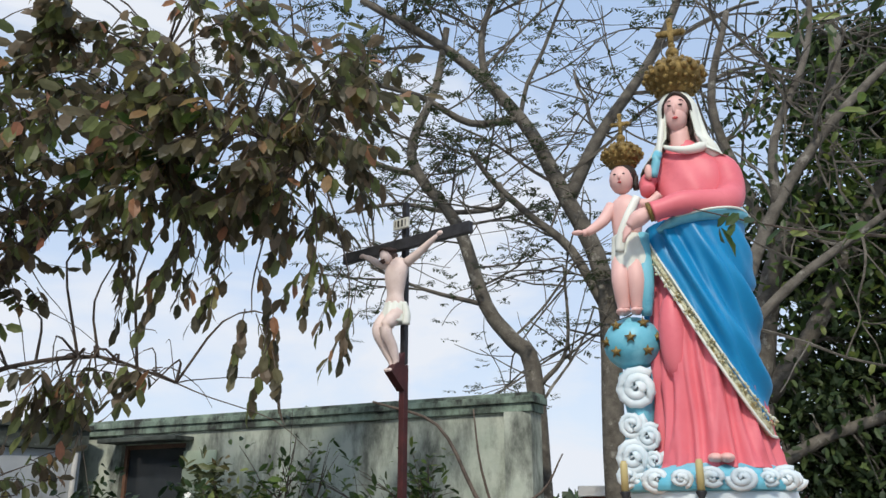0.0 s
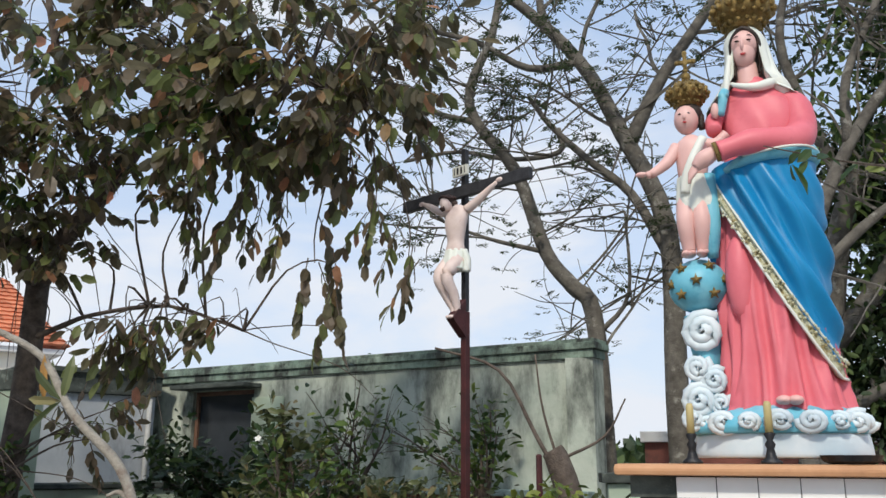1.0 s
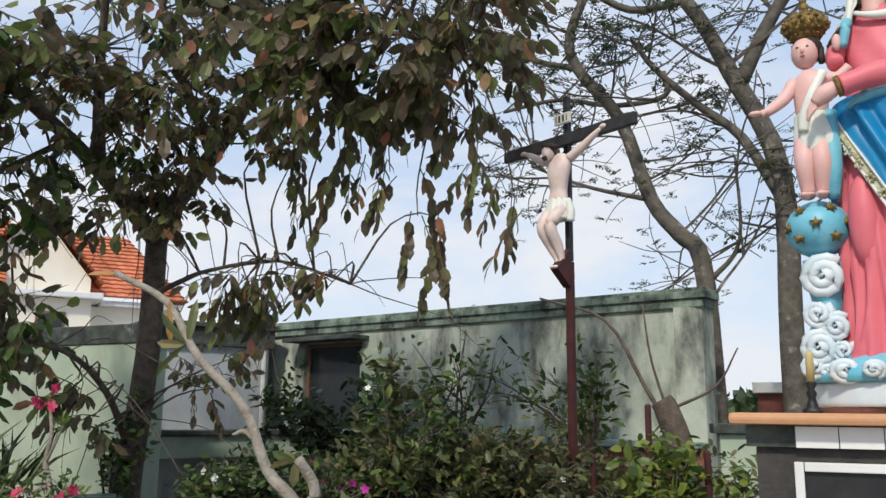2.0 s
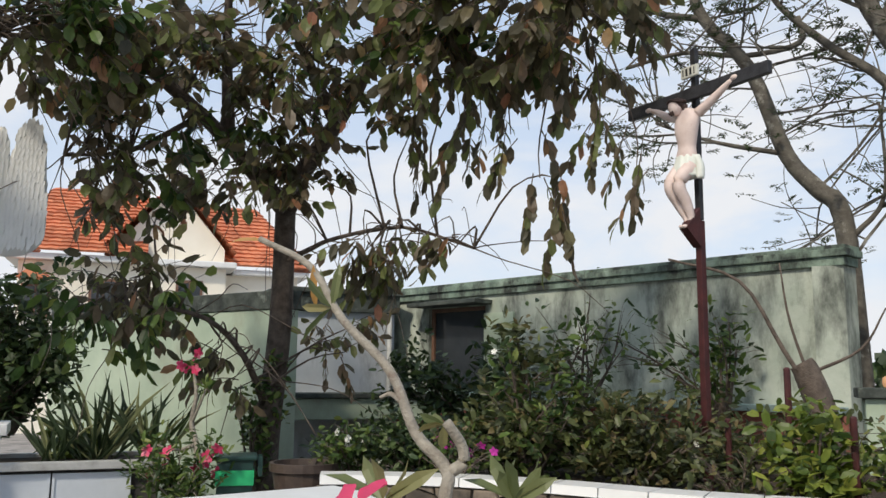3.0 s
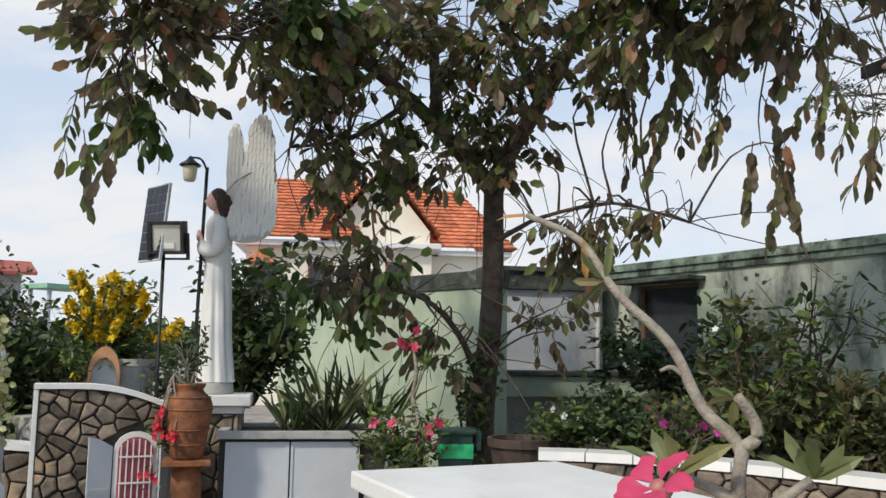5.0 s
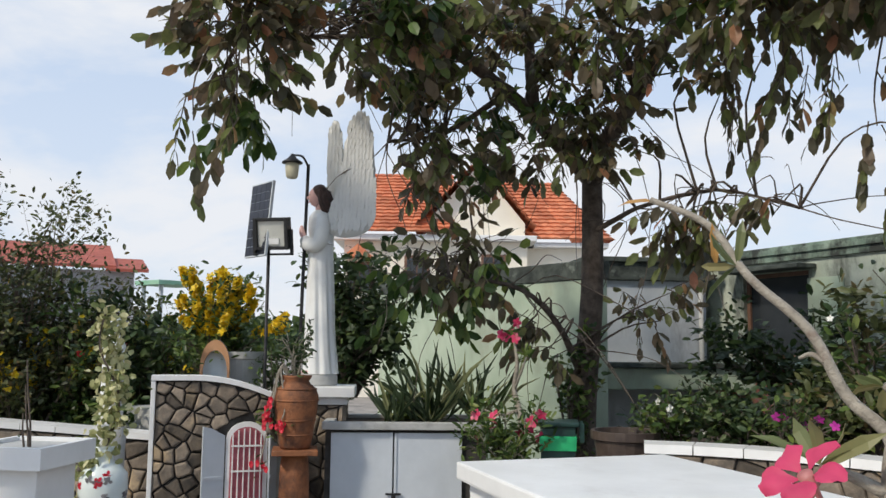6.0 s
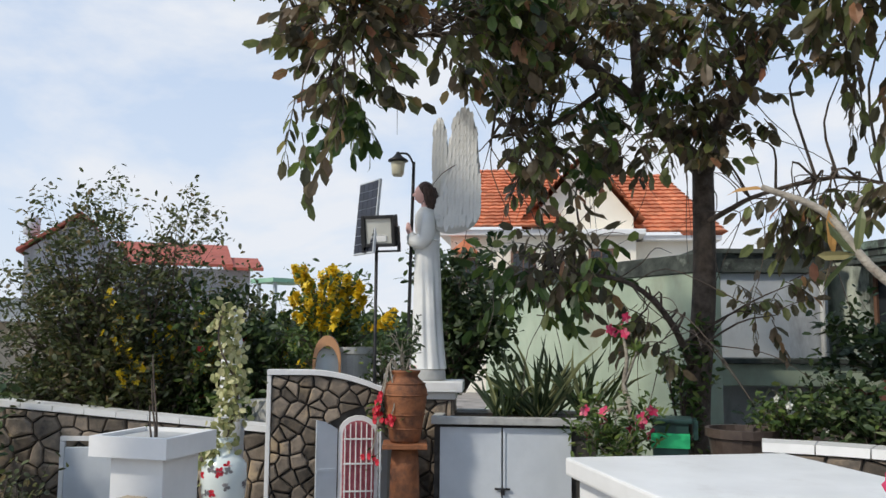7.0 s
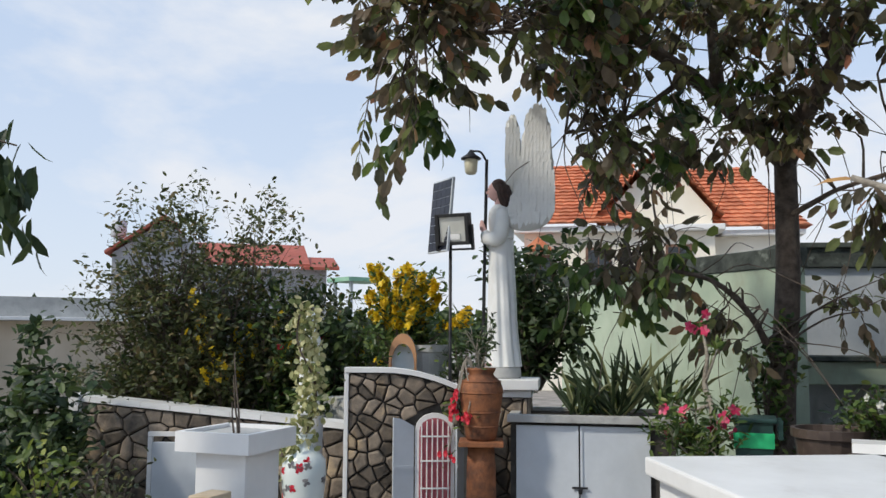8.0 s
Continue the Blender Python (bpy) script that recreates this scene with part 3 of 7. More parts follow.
part("skirting", boxes((0, -0.03, 0, 7.8, -0.004, 1.05), m=sm), M_BEIGE, shed)

# low buildings behind the bare trees
red_wall = thing("low_wall", (0, 0, 0), "red-brown low wall with a pale coping", "wall")
rm_, rwl = along((1.1, 10.95), (5.5, 10.2))
part("wall_body", boxes((0.6, 0, 0, rwl, 0.3, 1.82), m=rm_), M_BRICKRED, red_wall)
part("coping", boxes((0.55, -0.1, 1.824, rwl, 0.4, 1.95), m=rm_, bevel=0.01), M_WHITE, red_wall)
green_bench = thing("low_green_wall", (0, 0, 0), "low pale green wall behind the pedestal", "wall")
part("wall_body", boxes((0.8, 7.1, 0, 3.6, 7.3, 1.42), bevel=0.01), M_WALL2, green_bench)
part("coping", boxes((0.75, 7.05, 1.424, 3.65, 7.35, 1.5), bevel=0.01), M_MOSS, green_bench)

# white table
tm = Matrix(((0.545, 0.838, 0, -2.625), (0.838, -0.545, 0, 3.135), (0, 0, 1, 0), (0, 0, 0, 1)))
table = thing("stone_table", (0, 0, 0), "white marble topped garden table beside the planter", "table")
TL, TW = 1.10, 1.55
part("tabletop", boxes((0, 0, 0.93, TL, TW, 1.01), m=tm, bevel=0.012), M_MARBLE, table)
part("apron", boxes((0.05, 0.05, 0.80, TL - 0.05, TW - 0.05, 0.926), m=tm, bevel=0.005), M_WHITE, table)
for x in (0.1, TL - 0.24):
    for y in (0.1, TW - 0.24):
        part("leg", boxes((x, y, 0, x + 0.14, y + 0.14, 0.796), m=tm, bevel=0.01), M_WHITE, table)


# ---- stone walls, kerb, cabinet, pedestals ----
def clip(poly, px, pz, nx, nz):
    """The part of a polygon on the side of a line away from its normal."""
    out = []
    for (ax, az), (bx, bz) in zip(poly, poly[1:] + poly[:1]):
        da, db = (ax - px) * nx + (az - pz) * nz, (bx - px) * nx + (bz - pz) * nz
        if da <= 0:
            out.append((ax, az))
        if da * db < 0:
            t = da / (da - db)
            out.append((ax + (bx - ax) * t, az + (bz - az) * t))
    return out


def stones(parent, place, width, z0, z1, step, top=None, holes=(), gap=0.005, depth=0.02, seed=3):
    """Irregular stones set in mortar over a face: place(x, y, z) lays them; top(x) is the upper edge."""
    rng = random.Random(seed)
    nx, nz = max(1, int(width / step)), max(1, int((z1 - z0) / (step * 0.8)))
    pts = []
    for i in range(nx + 1):
        for j in range(nz + 1):
            x = (i + 0.5 * (j % 2) + rng.uniform(-0.48, 0.48)) * width / nx
            z = z0 + (j + rng.uniform(-0.46, 0.46)) * (z1 - z0) / nz
            pts.append((x, z))
    for k, (x, z) in enumerate(pts):
        poly = [(0, z0), (width, z0), (width, z1), (0, z1)]
        for m, (u, v) in enumerate(pts):
            d = math.hypot(u - x, v - z)
            if m != k and d < step * 3:
                n = ((u - x) / d, (v - z) / d)
                poly = clip(poly, (u + x) / 2 - n[0] * gap, (v + z) / 2 - n[1] * gap, *n)
                if len(poly) < 3:
                    break
        if len(poly) >= 3 and top:
            cx = sum(p[0] for p in poly) / len(poly)
            s = (top(cx + 0.03) - top(cx - 0.03)) / 0.06
            poly = clip(poly, cx, top(cx) - 0.01, -s, 1)
        if len(poly) < 3:
            continue
        cx, cz = sum(p[0] for p in poly) / len(poly), sum(p[1] for p in poly) / len(poly)
        area = abs(sum(a[0] * b[1] - b[0] * a[1] for a, b in zip(poly, poly[1:] + poly[:1]))) / 2
        if area < step * step * 0.06 or any(h[0] < cx < h[1] and h[2] < cz < h[3] for h in holes):
            continue
        n, lift = len(poly), depth * rng.uniform(0.6, 1.3)
        V = [place(px, 0.004, pz) for px, pz in poly]
        V += [place(cx + (px - cx) * 0.93, -lift * 0.7, cz + (pz - cz) * 0.93) for px, pz in poly]
        V += [place(cx + (px - cx) * 0.72, -lift, cz + (pz - cz) * 0.72) for px, pz in poly]
        F = [tuple(range(2 * n, 3 * n))]
        for i in range(n):
            j = (i + 1) % n
            F += [(i, j, n + j, n + i), (n + i, n + j, 2 * n + j, 2 * n + i)]
        raw("stone", V, F, M_STONE, parent)


def lay(m):
    def place(x, y, z):
        v = m @ Vector((x, y, z))
        return (v.x, v.y, v.z)
    return place


# curved stone kerb of the flower bed, with a white tiled top
kerb_pts = smooth_path([(-2.62, 5.02), (-2.28, 5.17), (-1.75, 5.26), (-1.13, 5.2), (-0.38, 5.02), (0.56, 4.98), (1.6, 5.15)], 5)
kd = np.r_[0, np.cumsum(np.linalg.norm(np.diff(kerb_pts, axis=0), axis=1))]


def kerb_at(s):
    p = np.array([np.interp(s, kd, kerb_pts[:, k]) for k in (0, 1)])
    q = np.array([np.interp(s + 0.02, kd, kerb_pts[:, k]) for k in (0, 1)]) - np.array([np.interp(s - 0.02, kd, kerb_pts[:, k]) for k in (0, 1)])
    q /= np.linalg.norm(q)
    return p, q


def kerb_lay(s, y, z):
    p, q = kerb_at(s)
    return (p[0] - q[1] * y, p[1] + q[0] * y, z)


kerb = thing("flower_bed_kerb", (0, 0, 0), "curved stone retaining wall with a white tile coping", "kerb", kind="structure")
V, F = [], []
ss = np.linspace(0.03, kd[-1] - 0.03, 40)
for s in ss:
    V += [kerb_lay(s, 0.012, 0), kerb_lay(s, 0.2, 0), kerb_lay(s, 0.2, 0.87), kerb_lay(s, 0.012, 0.87)]
for i in range(len(ss) - 1):
    a, b = 4 * i, 4 * i + 4
    F += [(a, b, b + 3, a + 3), (a + 1, a + 2, b + 2, b + 1), (a + 3, b + 3, b + 2, a + 2)]
raw("core", V, F, M_MORTAR, kerb)
stones(kerb, kerb_lay, kd[-1], 0.42, 0.865, 0.17, seed=5)
s = 0.02
while s < kd[-1] - 0.3:
    e = s + 0.292
    V = []
    for t in (s, (s + e) / 2, e):
        V += [kerb_lay(t, -0.03, 0.875), kerb_lay(t, 0.22, 0.875), kerb_lay(t, 0.215, 0.93), kerb_lay(t, -0.022, 0.93)]
    F = [(0, 1, 2, 3), (8, 11, 10, 9)]
    for a in (0, 4):
        F += [(a, a + 4, a + 5, a + 1), (a + 1, a + 5, a + 6, a + 2), (a + 2, a + 6, a + 7, a + 3), (a + 3, a + 7, a + 4, a)]
    raw("coping_tile", V, F, M_TILE, kerb)
    s += 0.3

bed = thing("flower_bed", (0, 0, 0), "dark soil of the raised flower bed", "soil", kind="structure")
V, F, nb = [], [], 30
for i in range(nb + 1):
    s = 0.03 + (kd[-1] - 0.06) * i / nb
    for y in np.linspace(0.21, 4.2, 9):
        p = kerb_lay(s, 0.21, 0)
        x = p[0] + (y - 0.21) * -0.28
        yy = p[1] + (y - 0.21) * 0.9
        V.append((x, yy, 0.84 + 0.06 * noise.noise(Vector((x * 2, yy * 2, 0)))))
for i in range(nb):
    for j in range(8):
        a = i * 9 + j
        F.append((a, a + 9, a + 10, a + 1))
raw("soil", V, F, M_SOIL, bed)

# stone gate panel with an arched, barred window
gp, gpl = along((-5.68, 3.535), (-5.195, 4.20))
gate = thing("stone_gate_panel", (0, 0, 0), "stone-clad panel with white trim and a small arched barred window", "gate")


def gate_top(x):
    t = min(max((x - 0.25) / (gpl - 0.25), 0), 1)
    return 1.255 - 0.13 * t * t


out = [(0.0, 0)] + [(x, gate_top(x) - 0.004) for x in np.linspace(0, gpl, 14)] + [(gpl, 0)]
part("core", prism(out[::-1], 0.012, 0.14, m=gp), M_MORTAR, gate)
stones(gate, lay(gp), gpl, 0.2, 1.27, 0.105, top=gate_top, holes=((0.50, 0.79, 0.1, 0.97), ), seed=9)
V, F = [], []
for k, x in enumerate(np.linspace(-0.035, gpl + 0.02, 22)):
    z = gate_top(x)
    V += [gp @ Vector((x, -0.035, z)), gp @ Vector((x, 0.16, z)), gp @ Vector((x, 0.16, z + 0.035)), gp @ Vector((x, -0.035, z + 0.035))]
for i in range(21):
    a, b = 4 * i, 4 * i + 4
    F += [(a, b, b + 1, a + 1), (a + 1, b + 1, b + 2, a + 2), (a + 2, b + 2, b + 3, a + 3), (a + 3, b + 3, b, a)]
F += [(0, 1, 2, 3), (84, 87, 86, 85)]
raw("coping", V, F, M_WHITE, gate)
part("side_trim", boxes((-0.035, -0.03, 0, -0.002, 0.155, 1.252), m=gp, bevel=0.005), M_WHITE, gate)


def arch(cx, w, z0, zs, r, n=10):
    return [(cx - w, z0), (cx - w, zs)] + [(cx + w * math.cos(a), zs + r * math.sin(a)) for a in np.linspace(math.pi, 0, n)[1:-1]] + [(cx + w, zs), (cx + w, z0)]


gw = part("window_frame", prism(arch(0.65, 0.148, 0.2, 0.83, 0.125)[::-1], -0.05, 0.0, m=gp), M_WHITE, gate)
part("curtain", prism(arch(0.65, 0.118, 0.2, 0.82, 0.1)[::-1], -0.056, -0.052, m=gp), mat("dusty_red_cloth", (0.30, 0.07, 0.09), (0.44, 0.13, 0.15), 0.85, 20, 0.2), gw)
for k in range(6):
    x = 0.65 + (k - 2.5) * 0.04
    part("bar", lathe([(0.005, 0.2), (0.005, 0.82 + 0.09 * math.sqrt(max(0, 1 - ((x - 0.65) / 0.118) ** 2)))], 6, m=gp @ Matrix.Translation((x, -0.066, 0))), M_WHITE, gw)
for z in (0.4, 0.6, 0.78):
    part("cross_bar", boxes((0.54, -0.078, z, 0.76, -0.071, z + 0.012), m=gp), M_WHITE, gw)
for hx, ang, sgn in ((0.49, 22, -1), (0.81, 205, 1)):
    sm_ = gp @ Matrix.Translation((hx, -0.055, 0)) @ Matrix.Rotation(radians(ang if sgn < 0 else 55), 4, "Z")
    w_ = -0.165 if sgn < 0 else 0.1
    o_ = [(0, 0.2), (w_, 0.2), (w_, 0.93 if sgn < 0 else 0.78), (w_ * 0.6, 0.915 if sgn < 0 else 0.8), (0.0, 0.86)]
    sh = part("shutter", prism(o_ if sgn > 0 else o_[::-1], -0.008, 0.008, m=sm_), M_METAL, gate)
    part("rail", boxes((w_ * 0.95, -0.014, 0.55, w_ * 0.05, -0.0085, 0.575), m=sm_), M_METAL, sh)

# low stone wall to the side with a sloping white coping
lw, lwl = along((-7.45, 2.12), (-5.95, 3.75))
low_wall = thing("wall_south_west", (0, 0, 0), "low stone-clad garden wall with a white tile coping", "wall", kind="structure")


def low_top(x):
    return 0.985 - 0.20 * x / lwl


part("core", prism([(0, 0), (0, low_top(0)), (lwl, low_top(lwl)), (lwl, 0)], 0.012, 0.2, m=lw), M_MORTAR, low_wall)
stones(low_wall, lay(lw), lwl, 0.2, 1.0, 0.15, top=low_top, seed=21)
k = 0
while k < 9:
    a, b = lwl * k / 9 + 0.003, lwl * (k + 1) / 9 - 0.003
    part("coping_tile", prism([(a, low_top(a) + 0.004), (a, low_top(a) + 0.05), (b, low_top(b) + 0.05), (b, low_top(b) + 0.004)], -0.03, 0.22, m=lw), M_TILE, low_wall)
    k += 1
part("end_post", boxes((-0.09, -0.06, 0, -0.004, 0.22, 1.05), m=lw, bevel=0.006), M_WHITE, low_wall)
garden_door = thing("small_garden_door", (0, 0, 0), "small pale grey metal door in the low stone wall", "door")
part("leaf", boxes((0.62, -0.07, 0.05, 1.02, -0.035, 0.68), m=lw, bevel=0.006), M_METAL, garden_door)
part("frame", boxes((0.58, -0.06, 0.0, 0.615, -0.03, 0.72), (1.025, -0.06, 0.0, 1.06, -0.03, 0.72), (0.58, -0.06, 0.725, 1.06, -0.03, 0.76), m=lw), M_WHITE, garden_door)

# metal-doored planter cabinet
cm, cl = along((-4.89, 4.46), (-3.985, 5.255))
cab = thing("planter_cabinet", (0, 0, 0), "concrete planter cabinet with rust-speckled grey steel doors", "cabinet")
part("body", boxes((0, 0.02, 0, cl, 0.7, 0.895), m=cm), M_MORTAR, cab)
part("rim", boxes((-0.02, -0.06, 0.90, cl + 0.03, 0.02, 0.955), (-0.02, 0.62, 0.90, cl + 0.03, 0.70, 0.955), (-0.02, 0.022, 0.90, 0.06, 0.618, 0.953), (cl - 0.05, 0.022, 0.90, cl + 0.03, 0.618, 0.953), m=cm, bevel=0.006), M_CONC, cab)
part("soil", boxes((0.06, 0.03, 0.896, cl - 0.06, 0.61, 0.93), m=cm), M_SOIL, cab)
for a, b in ((0.045, 0.505), (0.515, 1.02)):
    d_ = part("door", boxes((a, -0.012, 0.03, b, 0.015, 0.875), m=cm, bevel=0.004), M_METAL, cab)
    part("fold", boxes((b - 0.02 if a < 0.3 else a + 0.002, -0.022, 0.04, b - 0.002 if a < 0.3 else a + 0.018, -0.0125, 0.865), m=cm), M_METAL, d_)
part("latch", boxes((0.455, -0.035, 0.425, 0.57, -0.023, 0.44), (0.50, -0.045, 0.39, 0.53, -0.0225, 0.425), m=cm, bevel=0.003), M_IRON, cab, "rusty sliding bolt")

# angel's pillar
pm = Matrix.Translation((-5.235, 4.78, 0)) @ Matrix.Rotation(radians(43), 4, "Z")
pil = thing("pillar", (0, 0, 0), "stone-clad pillar with a white square cap", "pillar")
part("shaft", boxes((-0.15, -0.15, 0, 0.15, 0.15, 1.05), m=pm), M_MORTAR, pil)
stones(pil, lay(pm @ Matrix.Translation((-0.15, -0.155, 0))), 0.3, 0.25, 1.05, 0.11, seed=31)
stones(pil, lay(pm @ Matrix.Translation((0.155, -0.15, 0)) @ Matrix.Rotation(radians(90), 4, "Z")), 0.3, 0.25, 1.05, 0.11, seed=32)
part("neck", boxes((-0.185, -0.185, 1.055, 0.185, 0.185, 1.11), m=pm, bevel=0.01), M_WHITE, pil)
part("cap", boxes((-0.24, -0.24, 1.115, 0.24, 0.24, 1.195), m=pm, bevel=0.008), M_WHITE, pil)

# jar on its own column
jm = Matrix.Translation((-4.88, 4.16, 0))
jcol = thing("jar_column", (0, 0, 0), "round clay column with a flat terracotta slab", "column")
part("shaft", lathe([(0.12, 0), (0.115, 0.1), (0.105, 0.6), (0.095, 0.745)], 20, m=jm), M_TERRA, jcol, smooth=True)
part("slab", boxes((-0.16, -0.16, 0.75, 0.16, 0.16, 0.785), m=jm @ Matrix.Rotation(radians(48), 4, "Z"), bevel=0.006), M_TERRA, jcol)
jar = thing("clay_jar", (-4.88, 4.16, 0.787), "tall brown glazed clay jar used as a planter", "jar")
part("body", lathe([(0.10, 0), (0.112, 0.02), (0.13, 0.14), (0.155, 0.3), (0.158, 0.37), (0.14, 0.42), (0.1, 0.455), (0.088, 0.475), (0.105, 0.50), (0.108, 0.515), (0.085, 0.515), (0.07, 0.47)], 28), M_TERRA, jar, smooth=True)
for z, r in ((0.1, 0.126), (0.2, 0.142), (0.34, 0.1595), (0.42, 0.143)):
    part("band", lathe([(r, -0.006), (r + 0.005, 0), (r, 0.006)], 28, m=Matrix.Translation((0, 0, z))), M_TERRA, jar, smooth=True)
part("soil", lathe([(0.07, 0.44), (0.069, 0.455)], 14), M_SOIL, jar)

# white planter pedestal
wp = Matrix(((-0.86, -0.51, 0, -4.07), (-0.50, 0.86, 0, 1.92), (0, 0, 1, 0), (0, 0, 0, 1)))
ped = thing("planter_pedestal", (0, 0, 0), "white painted square planter pedestal", "pedestal")
part("shaft", boxes((0.06, 0.07, 0, 0.36, 0.39, 0.945), m=wp, bevel=0.006), M_WHITE, ped)
part("pilaster", boxes((0.10, 0.395, 0, 0.17, 0.42, 0.94), (0.24, 0.395, 0, 0.31, 0.42, 0.94), m=wp, bevel=0.004), M_WHITE, ped)
part("rim", boxes((0, 0, 0.95, 0.44, 0.028, 1.05), (0, 0.432, 0.95, 0.44, 0.46, 1.05), (0, 0.028, 0.95, 0.028, 0.432, 1.05), (0.412, 0.028, 0.95, 0.44, 0.432, 1.05), m=wp), M_WHITE, ped)
part("gravel", boxes((0.03, 0.03, 0.95, 0.41, 0.43, 1.03), m=wp), M_CONC, ped)
bk = thing("stone_block", (0, 0, 0), "rough beige stone block on a low ledge", "block")
part("block", boxes((0.02, -0.28, 0.72, 0.14, -0.1, 0.80), m=wp, bevel=0.01), mat("sandstone", (0.42, 0.33, 0.22), (0.55, 0.45, 0.32), 0.9, 12, 0.5), bk)
part("ledge", boxes((-0.02, -0.34, 0, 0.3, -0.06, 0.716), m=wp, bevel=0.01), M_CONC, bk)

# painted vase with trailing vine
vz = (-4.95, 2.74)
vase = thing("painted_vase", (*vz, 0.0), "white porcelain floor vase painted with red and grey flowers", "vase")
M_PORC = mat("white_porcelain", (0.62, 0.68, 0.66), (0.72, 0.77, 0.74), 0.2, 5, 0.0)
part("body", lathe([(0.09, 0.3), (0.1, 0.32), (0.125, 0.5), (0.14, 0.68), (0.135, 0.76), (0.1, 0.80), (0.055, 0.835), (0.045, 0.88), (0.06, 0.92), (0.05, 0.92)], 28), M_PORC, vase, smooth=True)
fb, gb = Bag(), Bag()
for k in range(26):
    a, z = RNG.uniform(-2.6, 1.0), RNG.uniform(0.42, 0.77)
    r = np.interp(z, (0.32, 0.5, 0.68, 0.76, 0.8), (0.1, 0.125, 0.14, 0.135, 0.1)) + 0.003
    o = np.array((math.cos(a), math.sin(a), 0))
    tt = np.cross(o, (0, 0, 1))
    bag = fb if k % 2 else gb
    for j in range(4):
        b = j * 1.57 + RNG.uniform(0, 1)
        bag.add(o * r + (0, 0, z), tt * math.cos(b) + np.array((0, 0, math.sin(b))), o, 0.03, 0.022)
tagged(fb.build("red_flower", F_RED, vase), kind="stuff")
tagged(gb.build("grey_leaf", leaf_mat("grey_paint", (0, (0.12, 0.12, 0.13)), (1, (0.25, 0.24, 0.24)), trans=0.0), vase), kind="stuff")
part("plinth", boxes((-0.14, -0.14, 0, 0.14, 0.14, 0.296), bevel=0.01), M_CONC, vase)

# bin
bn = thing("bin", (-3.42, 5.34, 0), "dark green plastic bin with a bright green band", "bin", rz=32)
part("body", lathe([(0.14, 0), (0.15, 0.02), (0.172, 0.95), (0.18, 0.965), (0.165, 0.965)], 4, m=Matrix.Rotation(radians(45), 4, "Z")), M_GREENPL, bn)
part("band", lathe([(0.173, 0.80), (0.181, 0.802), (0.184, 0.90), (0.176, 0.902)], 4, m=Matrix.Rotation(radians(45), 4, "Z")), M_GREENBR, bn)
part("lid", boxes((-0.14, -0.14, 0.967, 0.15, 0.15, 1.0), bevel=0.012), M_GREENPL, bn)
part("handle", boxes((0.155, -0.1, 0.86, 0.185, 0.1, 0.885), (0.155, -0.1, 0.88, 0.185, -0.08, 0.99), (0.155, 0.08, 0.88, 0.185, 0.1, 0.99)), M_GREENPL, bn)


def planter(loc, r, h, mat_, label, name="flower_pot"):
    ob = thing(name, loc, label, "pot")
    part("body", lathe([(r * 0.72, 0), (r * 0.75, 0.01), (r * 0.97, h * 0.85), (r * 1.06, h * 0.87), (r * 1.06, h), (r * 0.95, h), (r * 0.92, h * 0.88)], 22), mat_, ob, smooth=False)
    part("soil", lathe([(r * 0.9, h * 0.86), (r * 0.89, h * 0.9)], 16), M_SOIL, ob)
    return ob


planter((-3.02, 5.62, 0.5), 0.24, 0.44, mat("brown_glaze", (0.05, 0.035, 0.03), (0.1, 0.075, 0.06), 0.5, 9, 0.2), "wide dark brown glazed flower pot")
planter((-6.25, 4.72, 1.0), 0.2, 0.45, M_CONC, "grey concrete flower pot below yellow blossom")
stand = thing("concrete_stand", (0, 0, 0), "low concrete stand carrying pots and a shrine", "stand")
part("block", boxes((-6.75, 3.95, 0, -5.95, 5.1, 0.996), bevel=0.02), M_CONC, stand)
pot_stand = thing("pot_stand", (0, 0, 0), "low concrete block under the wide pot", "stand")
part("block", boxes((-3.3, 5.42, 0, -2.74, 5.9, 0.496), bevel=0.015), M_CONC, pot_stand)
planter((-3.62, 5.05, 0.35), 0.17, 0.36, M_CONC, "grey pot of a flowering desert rose")

# arched shrine
nm = Matrix.Translation((-6.2, 4.42, 1.0)) @ Matrix.Rotation(radians(50), 4, "Z")
shrine = thing("shrine_niche", (0, 0, 0), "small arched shrine with an orange rim and pale blue back", "shrine")
o1 = arch(0, 0.12, 0.0, 0.33, 0.22, 14)
part("back", prism(o1[::-1], 0.03, 0.12, m=nm), mat("pale_blue_paint", (0.45, 0.55, 0.6), (0.55, 0.64, 0.68), 0.7, 6, 0.1), shrine)
V, F = [], []
for sc, y in ((1.0, -0.05), (1.0, 0.028), (0.84, 0.028), (0.84, -0.05)):
    V += [nm @ Vector((x * sc, y, z * (sc if z > 0.3 else 1))) for x, z in o1]
n = len(o1)
for i in range(n - 1):
    for a, b in ((0, 1), (1, 2), (2, 3), (3, 0)):
        F.append((a * n + i, a * n + i + 1, b * n + i + 1, b * n + i))
raw("rim", V, F, M_ORANGE, shrine)

# solar lamp on a pole
solar = thing("solar_lamp", (0, 0, 0), "solar floodlight with a tilted panel on a thin steel pole", "lamp")
part("pole", lathe([(0.014, 0), (0.014, 2.4)], 10, m=Matrix.Translation((-5.58, 4.44, 0))), M_IRON, solar, smooth=True)
sp = Matrix.Translation((-5.68, 4.42, 2.53)) @ Matrix.Rotation(radians(-10), 4, "Z") @ Matrix.Rotation(radians(-5), 4, "X")
pn = part("panel", boxes((-0.17, -0.012, -0.31, 0.17, 0.012, 0.31), m=sp, bevel=0.003), M_METAL, solar)
M_CELL = mat("solar_cell", (0.012, 0.014, 0.025), (0.022, 0.025, 0.04), 0.35, 20, 0.0, vary=0.2)
